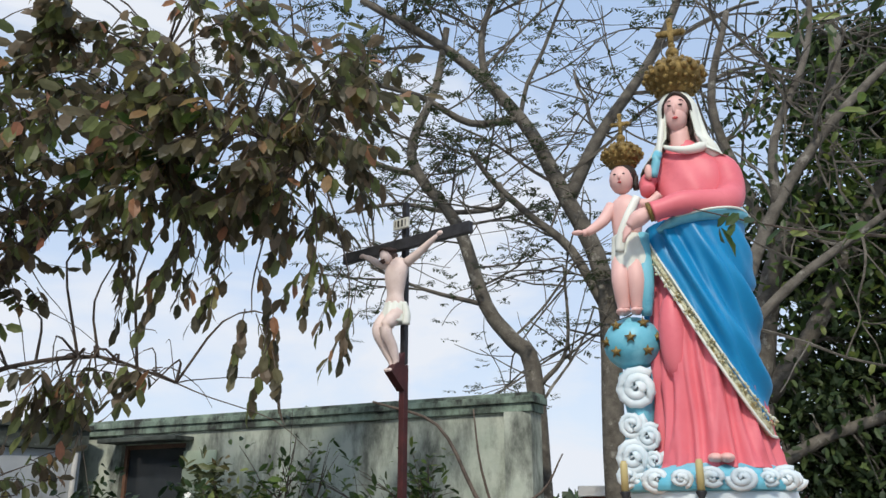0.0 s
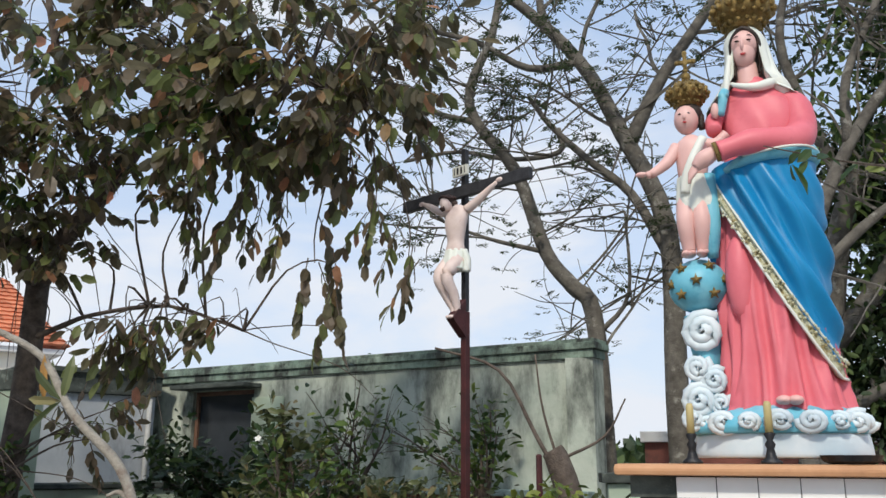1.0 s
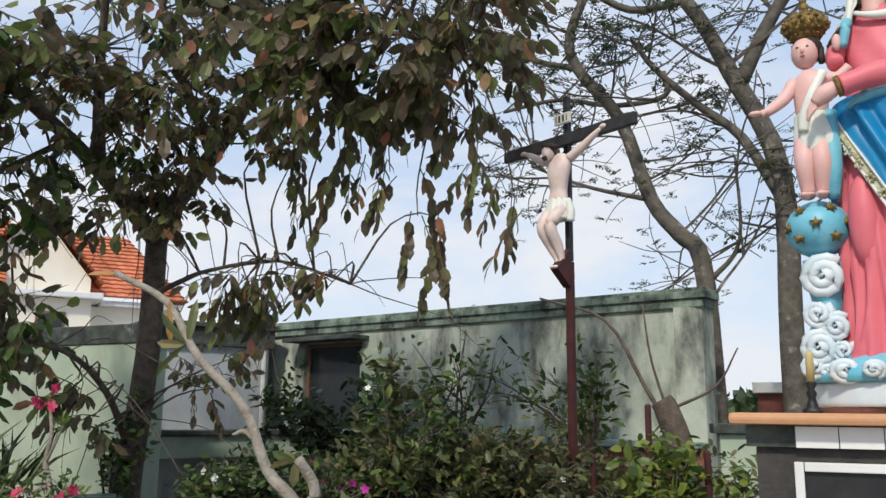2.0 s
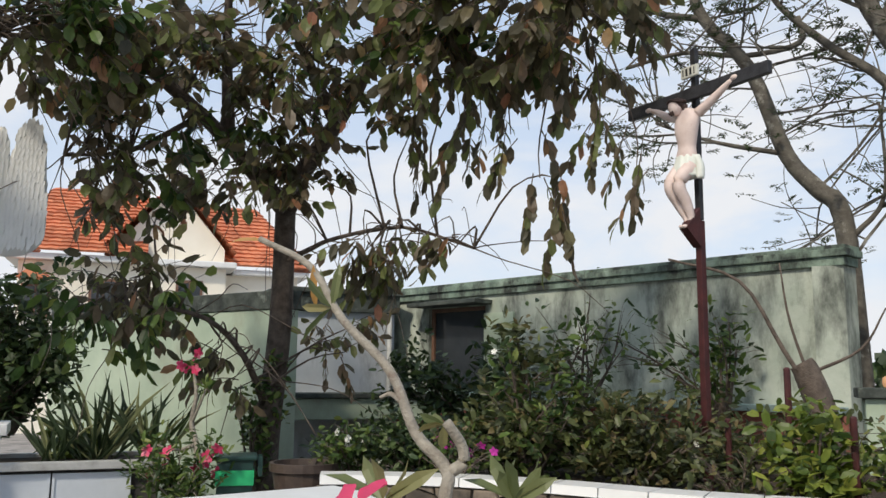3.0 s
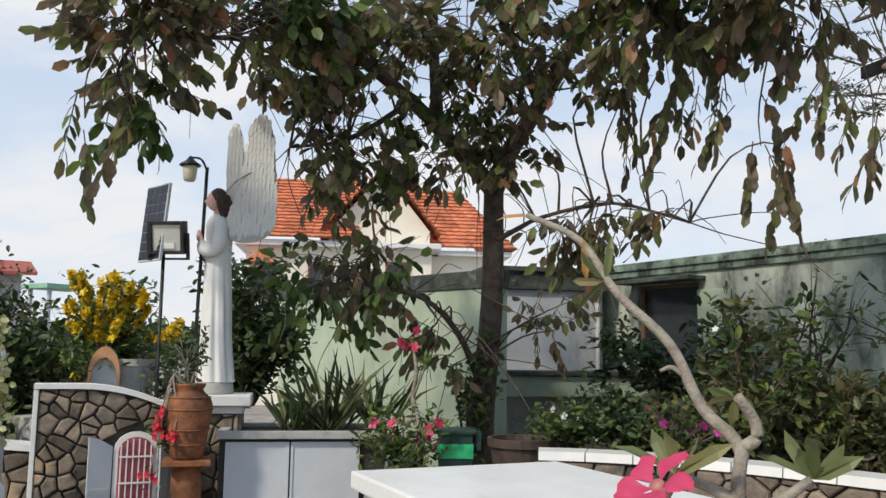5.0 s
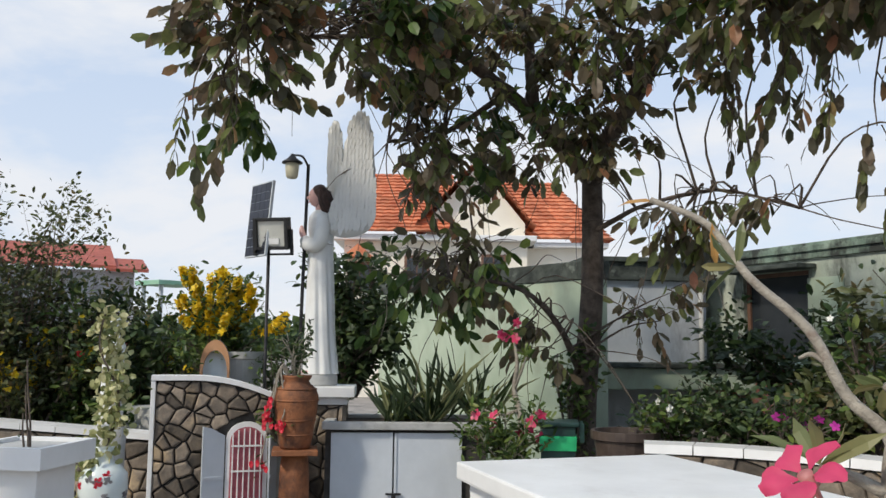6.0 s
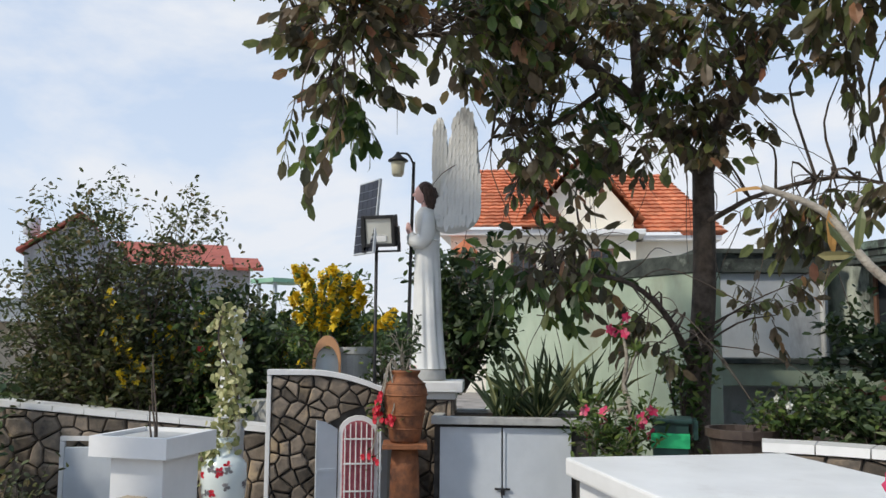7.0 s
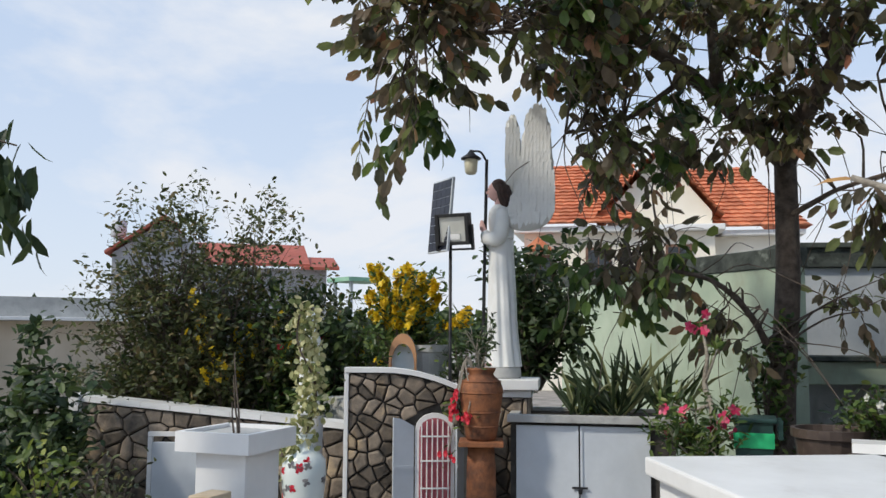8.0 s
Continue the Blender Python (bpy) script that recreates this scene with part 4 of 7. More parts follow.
for s_ in (-1, 1):
    for i in range(4):
        for j in range(8):
            x, z = -0.158 + i * 0.079, -0.298 + j * 0.0745
            part("cell", boxes((x + 0.002, s_ * 0.0125, z + 0.002, x + 0.077, s_ * 0.015, z + 0.0725), m=sp), M_CELL, pn)
fl = Matrix.Translation((-5.50, 4.40, 2.40)) @ Matrix.Rotation(radians(26), 4, "Z") @ Matrix.Rotation(radians(10), 4, "X") @ Matrix.Scale(1.12, 4)
fh = part("floodlight", boxes((-0.13, 0, -0.115, 0.13, 0.05, 0.115), (-0.13, -0.03, -0.115, -0.105, -0.002, 0.115), (0.105, -0.03, -0.115, 0.13, -0.002, 0.115), (-0.103, -0.03, 0.092, 0.103, -0.002, 0.115), (-0.103, -0.03, -0.115, 0.103, -0.002, -0.092), m=fl, bevel=0.004), M_BLACK, solar)
part("reflector", boxes((-0.103, -0.01, -0.09, 0.103, -0.004, 0.09), m=fl), mat("reflector", (0.55, 0.56, 0.52), (0.7, 0.71, 0.66), 0.25, 6, 0.0, metal=0.4), fh)
part("chip", boxes((-0.06, -0.018, -0.075, 0.06, -0.011, -0.03), m=fl, bevel=0.01), M_WHITE, fh)
part("bracket", boxes((-0.15, 0.0, -0.14, -0.134, 0.03, 0.03), (0.134, 0.0, -0.14, 0.15, 0.03, 0.03), (-0.15, 0, -0.156, 0.15, 0.03, -0.142), m=fl), M_BLACK, solar)

# lantern post beside the angel
lp = thing("lantern_post", (0, 0, 0), "black iron lantern post with a frosted lamp", "lamp post")
V, F = tubes([(smooth_path([(-5.44, 4.66, 0), (-5.42, 4.66, 1.5), (-5.40, 4.68, 3.0)], 5), (0.016, 0.014)), (smooth_path([(-5.40, 4.68, 2.98), (-5.42, 4.63, 3.06), (-5.47, 4.575, 3.07)], 4), (0.01, 0.008))], 8)
raw("post", V, F, M_IRON, lp, smooth=True)
lt = part("hood", lathe([(0.012, 0.1), (0.02, 0.085), (0.04, 0.06), (0.085, 0.03), (0.085, 0.02), (0.05, 0.02)][::-1], 16, m=Matrix.Translation((-5.475, 4.57, 2.98))), M_BLACK, lp, smooth=True)
part("shade", lathe([(0.038, -0.105), (0.05, -0.085), (0.058, 0.0), (0.052, 0.019)], 16, m=Matrix.Translation((-5.475, 4.57, 2.98))), mat("frosted_lamp", (0.66, 0.62, 0.45), (0.75, 0.71, 0.55), 0.4, 5, 0.0), lp, smooth=True)

# pedestal under the large statue
mm_ = Matrix.Translation((1.02, 3.40, 0)) @ Matrix.Rotation(radians(-13), 4, "Z")
alt = thing("statue_pedestal", (0, 0, 0), "white tiled pedestal with an orange moulded edge and a plaque", "pedestal")
part("core", boxes((-0.50, -0.30, 0, 0.9, 0.75, 1.46), m=mm_), M_MORTAR, alt)
part("band", boxes((-0.53, -0.325, 1.463, 0.95, 0.8, 1.535), m=mm_), M_MOSS, alt)
part("edge", boxes((-0.58, -0.40, 1.538, 1.0, 0.85, 1.578), m=mm_, bevel=0.016), M_ORANGE, alt)
for k in range(10):
    x = -0.37 + k * 0.136
    part("tile", boxes((x, -0.334, 1.462, x + 0.133, -0.3255, 1.533), m=mm_, bevel=0.002), M_TILE, alt)
part("plaque_frame", boxes((-0.38, -0.335, 1.15, -0.35, -0.302, 1.415), (-0.348, -0.335, 1.385, 0.3, -0.302, 1.415), (-0.348, -0.335, 1.15, 0.3, -0.302, 1.18), (0.302, -0.335, 1.15, 0.33, -0.302, 1.415), m=mm_, bevel=0.004), M_WHITE, alt)
part("plaque", boxes((-0.348, -0.318, 1.182, 0.3, -0.302, 1.383), m=mm_), M_BLACK, alt)
for x in (-0.47, -0.25, 0.0, 0.25, 0.5):
    part("stone", boxes((x, -0.318, 1.0, x + 0.2, -0.301, 1.14), m=mm_, bevel=0.01), M_STONE, alt)


def candlestick(loc, label):
    ob = thing("candlestick", loc, label, "candlestick", "candles on the pedestal")
    part("base", lathe([(0.036, 0), (0.036, 0.008), (0.02, 0.02), (0.012, 0.05), (0.018, 0.065), (0.01, 0.08), (0.02, 0.1), (0.017, 0.105)], 18), M_IRON, ob, smooth=True)
    part("candle", lathe([(0.014, 0.1), (0.0135, 0.20), (0.009, 0.212)], 14), mat("yellowed_wax", (0.42, 0.34, 0.14), (0.55, 0.46, 0.22), 0.5, 12, 0.1), ob, smooth=True)
    return ob


candlestick((0.655, 3.20, 1.579), "dark iron candlestick with a yellowed candle")
candlestick((0.895, 3.08, 1.579), "dark iron candlestick with a yellowed candle")
dish = thing("incense_tray", (1.15, 3.05, 1.579), "dark shallow incense tray on the pedestal", "tray")
part("tray", lathe([(0.07, 0), (0.09, 0.01), (0.1, 0.03), (0.092, 0.03), (0.08, 0.015)], 20), M_IRON, dish)


# ---- statues ----
class Cast:
    """Collects one statue as a single mesh with painted zones."""

    def __init__(self):
        self.V, self.F, self.S = [], [], []

    def grid(self, rows, slot, closed=True, cap=True):
        base, n = len(self.V), len(rows[0])
        for r in rows:
            self.V += [np.array(p, float) for p in r]
        for i in range(len(rows) - 1):
            for j in range(n if closed else n - 1):
                k = (j + 1) % n
                self.F.append((base + i * n + j, base + i * n + k, base + (i + 1) * n + k, base + (i + 1) * n + j))
                self.S.append(slot(i / (len(rows) - 1), j / n) if callable(slot) else slot)
        if cap and closed:
            s = slot(0, 0) if callable(slot) else slot
            self.F += [tuple(base + j for j in range(n))[::-1], tuple(base + (len(rows) - 1) * n + j for j in range(n))]
            self.S += [s, slot(1, 0) if callable(slot) else slot]

    def loft(self, rings, slot, seg=64, n=6, fold=None):
        """Rings of (cx, cy, z, rx, ry), smoothed; fold(angle, z) scales the radius."""
        rr = smooth_path(rings, n)
        ang = np.linspace(0, 2 * math.pi, seg, endpoint=False)
        rows = []
        for cx, cy, z, rx, ry in rr:
            k = [fold(a, z) if fold else 1 for a in ang]
            rows.append([(cx + rx * q * math.cos(a), cy + ry * q * math.sin(a), z) for a, q in zip(ang, k)])
        self.grid(rows, slot)

    def ball(self, c, r, slot, seg=18, turn=None):
        rows = []
        for i in range(11):
            b = -math.pi / 2 + math.pi * (i + 0.02) / 10.04
            row = []
            for a in np.linspace(0, 2 * math.pi, seg, endpoint=False):
                p = Vector((r[0] * math.cos(a) * math.cos(b), r[1] * math.sin(a) * math.cos(b), r[2] * math.sin(b)))
                if turn:
                    p = turn @ p
                row.append(np.array(c) + np.array(p))
            rows.append(row)
        self.grid(rows, slot)

    def limb(self, pts, rad, slot, sides=14, n=5):
        p = smooth_path([(*a, b) for a, b in zip(pts, rad)], n)
        v, f = tubes([(p[:, :3], p[:, 3])], sides)
        base = len(self.V)
        self.V += list(v)
        self.F += [tuple(base + i for i in q) for q in f]
        self.S += [slot] * len(f)

    def leafage(self, P, A, N, L, W, slot):
        v, f = leaves(P, A, N, np.array(L), np.array(W))
        base = len(self.V)
        self.V += list(v)
        self.F += [tuple(base + i for i in q) for q in f]
        self.S += [slot] * len(f)

    def slab(self, outline, y0, y1, slot):
        base, n = len(self.V), len(outline)
        self.V += [np.array((x, y0, z)) for x, z in outline] + [np.array((x, y1, z)) for x, z in outline]
        self.F += [tuple(base + i for i in range(n)), tuple(base + n + i for i in range(n))[::-1]]
        self.S += [slot, slot]
        for i in range(n):
            j = (i + 1) % n
            self.F.append((base + i, base + n + i, base + n + j, base + j))
            self.S.append(slot)

    def whorl(self, cx, y, cz, R, slot, turns=1.7, start=0.0, hand=1, squash=1.0):
        pts = []
        for i in range(26):
            t = i / 25
            a, r = start + hand * turns * 2 * math.pi * t, R * (1 - t) ** 0.8
            pts.append((cx + r * math.cos(a), y - 0.02 * t, cz + squash * r * math.sin(a)))
        self.limb(pts, [R * 0.27] * 26, slot, 8, 1)

    def build(self, name, loc, rz, mats, label, category):
        ob = raw(name, self.V, self.F, mats, None, "", True, self.S)
        ob.matrix_basis = pose(*loc, 0, 0, rz)
        bmx = bmesh.new()
        bmx.from_mesh(ob.data)
        bmesh.ops.recalc_face_normals(bmx, faces=bmx.faces[:])
        bmx.to_mesh(ob.data)
        bmx.free()
        return tagged(ob, label, category)


P_PINK = mat("rose_pink_paint", (0.66, 0.135, 0.17), (0.74, 0.185, 0.22), 0.5, 5, 0.1, stain=(0.55, 0.11, 0.15), stain_at=(0.55, 0.8), stain_scale=6)
P_BLUE = mat("turquoise_blue_paint", (0.004, 0.19, 0.42), (0.008, 0.25, 0.51), 0.4, 5, 0.08, stain=(0.004, 0.14, 0.34), stain_at=(0.5, 0.8), stain_scale=5)
P_SKIN = mat("painted_flesh", (0.70, 0.42, 0.38), (0.76, 0.48, 0.44), 0.5, 9, 0.03)
P_VEIL = mat("cream_white_paint", (0.66, 0.69, 0.62), (0.76, 0.78, 0.71), 0.5, 6, 0.06)
P_HAIR = mat("dark_hair_paint", (0.018, 0.012, 0.010), (0.045, 0.03, 0.022), 0.5, 18, 0.4)
P_GOLD = mat("tarnished_gold", (0.13, 0.085, 0.025), (0.36, 0.25, 0.085), 0.45, 34, 0.7, metal=0.5)
P_TRIM = mat("gold_lace_trim", (0.50, 0.47, 0.28), (0.70, 0.70, 0.52), 0.5, 45, 0.8, stain=(0.32, 0.25, 0.10), stain_at=(0.5, 0.6), stain_scale=30)
P_CLOUD = mat("white_cloud_paint", (0.56, 0.67, 0.72), (0.70, 0.76, 0.78), 0.5, 8, 0.05)
P_SKYB = mat("light_blue_paint", (0.11, 0.42, 0.55), (0.20, 0.52, 0.63), 0.45, 10, 0.06, stain=(0.06, 0.3, 0.44), stain_at=(0.55, 0.75), stain_scale=9)
P_LIP = mat("lip_paint", (0.42, 0.06, 0.06), None, 0.4, 9, 0.0)
P_STAT = [P_PINK, P_BLUE, P_VEIL, P_SKIN, P_HAIR, P_GOLD, P_CLOUD, P_SKYB, P_TRIM, P_LIP]
PINK, BLUE, VEIL, SKIN, HAIR, GOLD, CLOUD, SKYB, TRIM, LIP = range(10)

c = Cast()
# plinth disc and cloud base
c.loft([(0, 0.04, 1.60, 0.31, 0.28), (0, 0.04, 1.615, 0.315, 0.285), (0, 0.04, 1.66, 0.31, 0.28), (0, 0.04, 1.685, 0.305, 0.275)], CLOUD, 48, 3)
c.loft([(-0.01, 0.02, 1.686, 0.315, 0.27), (-0.01, 0.02, 1.715, 0.32, 0.275), (0.0, 0.02, 1.755, 0.29, 0.25), (0.0, 0.02, 1.785, 0.24, 0.2)], SKYB, 56, 4, lambda a, z: 1 + 0.025 * math.sin(11 * a))
for k in range(9):
    a = -math.pi * (k + 0.2) / 8.4
    R = 0.046 + 0.008 * math.sin(k * 2.3)
    c.whorl(0.285 * math.cos(a), 0.02 + 0.262 * math.sin(a) - 0.02, 1.727, R, CLOUD, 2.0, k, 1 if k % 2 else -1, 0.75)
# cloud column below the globe
c.loft([(-0.245, -0.03, 1.70, 0.085, 0.1), (-0.255, -0.03, 1.82, 0.07, 0.09), (-0.24, -0.03, 1.95, 0.055, 0.08), (-0.24, -0.03, 2.05, 0.075, 0.09), (-0.25, -0.03, 2.14, 0.07, 0.09)], SKYB, 32, 4, lambda a, z: 1 + 0.07 * math.sin(3 * a + 16 * z))
for x, z, R, h in ((-0.245, 2.07, 0.075, 1), (-0.275, 1.935, 0.05, -1), (-0.215, 1.885, 0.05, 1), (-0.275, 1.81, 0.062, 1), (-0.2, 1.80, 0.04, -1), (-0.3, 1.745, 0.045, -1)):
    c.whorl(x, -0.115, z, R, CLOUD, 2.3, 0.8, h)
# globe with stars
c.ball((-0.255, -0.05, 2.26), (0.118, 0.118, 0.108), SKYB, 28)
for sx, sz in ((0.0, 0.005), (-0.06, -0.045), (0.062, -0.045), (-0.055, 0.06), (0.05, 0.066), (-0.098, 0.0), (0.1, 0.01)):
    yy = -math.sqrt(max(0.0004, 0.118 ** 2 - sx * sx - sz * sz)) - 0.052
    pts = [(-0.255 + sx + (0.024 if k % 2 == 0 else 0.010) * math.sin(k * math.pi / 5), 2.26 + sz + (0.024 if k % 2 == 0 else 0.010) * math.cos(k * math.pi / 5)) for k in range(10)]
    c.slab(pts, yy - 0.008, yy + 0.02, GOLD)


def skirt(a, z):
    k = max(0.0, min(1.0, (2.62 - z) / 0.45))
    s = 0.5 * math.sin(7 * a + 1.5 * math.sin(3.2 * z) + 0.6) + 0.5 * math.sin(16 * a + 2.5 * math.sin(2.2 * z))
    t = 0.03 * (1 - k) * math.sin(8 * a + 22 * z) * (1 if z < 3.02 else 0)
    return 1 + t + k * (0.12 * (1 - 2 * abs(s) ** 0.7) + 0.025 * math.sin(5 * a + z * 4))


# gown
c.loft([(0.015, 0.0, 1.765, 0.245, 0.2), (0.015, 0.0, 1.80, 0.232, 0.195), (0.01, 0.0, 1.95, 0.205, 0.18), (0.0, 0.0, 2.15, 0.185, 0.168), (0.0, 0.0, 2.40, 0.172, 0.155), (0.01, 0.0, 2.62, 0.168, 0.14), (0.02, 0.0, 2.78, 0.148, 0.12),
        (0.02, 0.005, 2.92, 0.160, 0.112), (0.02, 0.01, 3.0, 0.162, 0.095), (0.012, 0.01, 3.05, 0.125, 0.08), (0.0, 0.0, 3.12, 0.055, 0.055)], PINK, 128, 9, skirt)
c.ball((-0.095, -0.125, 2.27), (0.055, 0.055, 0.17), PINK, 24)
for x in (0.02, 0.06):
    c.ball((x, -0.20, 1.80), (0.028, 0.05, 0.018), SKIN)
# neckline and neck
c.limb([(-0.005, -0.01, 3.07), (-0.008, -0.02, 3.19)], [0.052, 0.04], SKIN, 14, 3)


# mantle, hanging in a diagonal from the waist, with a lace border
def hem(a):
    x, front = math.cos(a), -math.sin(a)
    t = min(max((x + 0.85) / 1.75, 0), 1)
    fz = 2.60 - 0.72 * t ** 0.9
    return fz if front > 0 else 1.86 + (fz - 1.86) * max(0, 1 + front * 2.2)


rows, nseg = [], 150
angs = np.linspace(0, 2 * math.pi, nseg, endpoint=False)
for i in range(46):
    u = i / 45
    row = []
    for a in angs:
        z0 = hem(a)
        ztop = 2.75 + 0.012 * math.cos(a)
        z = ztop + (z0 - ztop) * u
        bx = np.interp(z, (1.80, 1.95, 2.15, 2.4, 2.62, 2.78), (0.236, 0.215, 0.202, 0.202, 0.206, 0.195))
        by = np.interp(z, (1.80, 1.95, 2.15, 2.4, 2.62, 2.78), (0.21, 0.20, 0.195, 0.185, 0.178, 0.16))
        drape = math.sin(26 * (z + 0.42 * math.cos(a)) + 1.2 * math.sin(3 * a)) * 0.10 + 0.05 * math.sin(47 * (z + 0.5 * math.cos(a)))
        k = 1 + drape * min(1, 3 * u) * min(1, 4 * (1 - u)) + 0.02 * u
        row.append((0.018 + bx * k * math.cos(a), by * k * math.sin(a), z))
    rows.append(row)
c.grid(rows, lambda u, s: TRIM if (1 - u) * (2.75 - hem(2 * math.pi * s)) < 0.075 and math.sin(2 * math.pi * s) < 0.1 else BLUE, True, False)
c.grid([rows[-1], [(0.018 + (x - 0.018) * 0.93, y * 0.93, z + 0.004) for x, y, z in rows[-1]]], TRIM, True, False)
ring = [(0.018 + (x - 0.018) * 1.012, y * 1.012, z) for x, y, z in rows[-1]]
c.limb(ring[75:] + ring[:4], [0.006] * (len(ring[75:]) + 4), VEIL, 6, 1)
edge = [(0.018 + (x - 0.018) * 1.02, y * 1.02, z + 0.07) for x, y, z in rows[-1]]
c.limb(edge[78:] + edge[:4], [0.0045] * (len(edge[78:]) + 4), VEIL, 6, 1)
for j in range(78, 150, 4):
    a, b2 = np.array(rows[42][j]), np.array(rows[42][(j + 2) % 150])
    m_ = (a + b2) / 2 * (1.03, 1.03, 1)
    for k in range(5):
        t0 = k * 1.2566
        c.ball((m_[0] + 0.013 * math.cos(t0), m_[1] - 0.004, m_[2] + 0.013 * math.sin(t0)), (0.006, 0.005, 0.006), TRIM if j % 8 else VEIL, 8)
# rolled cuff of the mantle
c.limb([(-0.12, -0.13, 2.70), (-0.04, -0.165, 2.73), (0.08, -0.165, 2.75), (0.17, -0.10, 2.76), (0.205, 0.0, 2.76), (0.17, 0.08, 2.75), (0.08, 0.12, 2.74)], [0.012, 0.024, 0.032, 0.036, 0.034, 0.03, 0.01], SKYB)
c.limb([(-0.05, -0.195, 2.735), (0.1, -0.205, 2.75), (0.195, -0.13, 2.765), (0.242, 0.0, 2.765)], [0.005] * 4, VEIL, 6)
c.limb([(-0.19, -0.1, 2.70), (-0.185, -0.12, 2.5), (-0.19, -0.1, 2.36)], [0.03, 0.035, 0.02], SKYB)

# sleeves and hands
c.limb([(0.125, 0.0, 3.03), (0.165, -0.01, 2.97), (0.172, -0.05, 2.86), (0.14, -0.12, 2.80), (0.055, -0.175, 2.79), (-0.02, -0.20, 2.785), (-0.09, -0.22, 2.765), (-0.135, -0.225, 2.752)], [0.045, 0.060, 0.062, 0.060, 0.050, 0.050, 0.039, 0.042], PINK, 22)
c.limb([(-0.135, -0.23, 2.752), (-0.15, -0.23, 2.748)], [0.040, 0.040], GOLD, 14, 2)
c.limb([(-0.15, -0.23, 2.748), (-0.19, -0.235, 2.725), (-0.225, -0.235, 2.695)], [0.028, 0.034, 0.02], SKIN)
for k in range(4):
    c.limb([(-0.205 - 0.006 * k, -0.24, 2.715 - 0.012 * k), (-0.235 - 0.004 * k, -0.24, 2.69 - 0.014 * k), (-0.25, -0.235, 2.668 - 0.012 * k)], [0.009, 0.008, 0.006], SKIN, 8, 3)
c.limb([(-0.11, 0.0, 3.0), (-0.15, -0.06, 2.94), (-0.15, -0.11, 2.88)], [0.036, 0.036, 0.03], PINK, 16)
c.ball((-0.14, -0.12, 2.965), (0.018, 0.018, 0.034), SKIN)
c.limb([(-0.10, -0.07, 3.06), (-0.105, -0.12, 3.02), (-0.12, -0.12, 2.94)], [0.02, 0.02, 0.014], SKYB)
# head, hair, veil
c.ball((-0.012, -0.035, 3.272), (0.058, 0.066, 0.068), SKIN, 26)
c.ball((-0.013, -0.042, 3.228), (0.046, 0.056, 0.066), SKIN, 24)
c.ball((-0.018, -0.098, 3.247), (0.0075, 0.014, 0.024), SKIN, 10)
for ex in (-0.036, 0.010):
    c.ball((ex, -0.0965, 3.266), (0.0095, 0.005, 0.0036), HAIR, 10)
    c.limb([(ex - 0.014, -0.089, 3.284), (ex, -0.0955, 3.289), (ex + 0.014, -0.091, 3.284)], [0.0012, 0.0022, 0.0012], HAIR, 6, 3)
c.ball((-0.016, -0.0965, 3.207), (0.012, 0.006, 0.0055), LIP, 10)
c.limb([(-0.062, -0.045, 3.20), (-0.058, -0.068, 3.28), (-0.01, -0.085, 3.328), (0.042, -0.066, 3.285), (0.05, -0.045, 3.20), (0.04, -0.03, 3.14)], [0.006, 0.009, 0.010, 0.009, 0.007, 0.004], HAIR)
c.limb([(0.15, 0.03, 3.05), (0.185, 0.05, 2.92), (0.19, 0.05, 2.76)], [0.035, 0.035, 0.03], VEIL, 16)
c.limb([(-0.056, -0.045, 3.21), (-0.05, -0.045, 3.12)], [0.01, 0.006], HAIR, 10, 3)
rows = []
for i in range(34):
    u = i / 33
    z = 3.365 - 0.62 * u
    r = np.interp(z, (2.745, 2.85, 2.95, 3.02, 3.07, 3.13, 3.22, 3.30, 3.345, 3.365), (0.195, 0.2, 0.2, 0.18, 0.145, 0.104, 0.09, 0.086, 0.062, 0.02))
    op = np.interp(z, (2.745, 2.95, 3.02, 3.06, 3.12, 3.25, 3.32, 3.35), (150, 128, 74, 44, 38, 37, 33, 6))
    row = []
    for k in range(57):
        a = radians(-90 + op + (360 - 2 * op) * k / 56)
        q = r * (1 + 0.035 * math.sin(9 * a + z * 6) * min(1, 3 * u))
        row.append((-0.010 + 0.03 * u + q * math.cos(a) * (1.0 if z > 3.1 else 1.0), 0.0 + q * math.sin(a) * (0.95 if z > 3.1 else 0.72), z))
    rows.append(row)
c.grid(rows, VEIL, False, False)
c.grid([[(x * 0.96, y * 0.96, z) for x, y, z in r] for r in rows], VEIL, False, False)
c.limb([(-0.07, -0.06, 3.22), (-0.085, -0.075, 3.12), (-0.10, -0.085, 3.02)], [0.010, 0.014, 0.010], VEIL)
c.limb([(0.10, -0.02, 3.11), (0.075, -0.065, 3.075), (0.02, -0.095, 3.055), (-0.04, -0.09, 3.07), (-0.08, -0.06, 3.10)], [0.022, 0.022, 0.018, 0.012, 0.008], VEIL)


c.limb([(0.066, 0.0, 3.30), (0.076, -0.015, 3.2), (0.09, -0.035, 3.12), (0.12, -0.03, 3.065), (0.15, 0.02, 3.0)], [0.014, 0.022, 0.028, 0.032, 0.026], VEIL, 16)


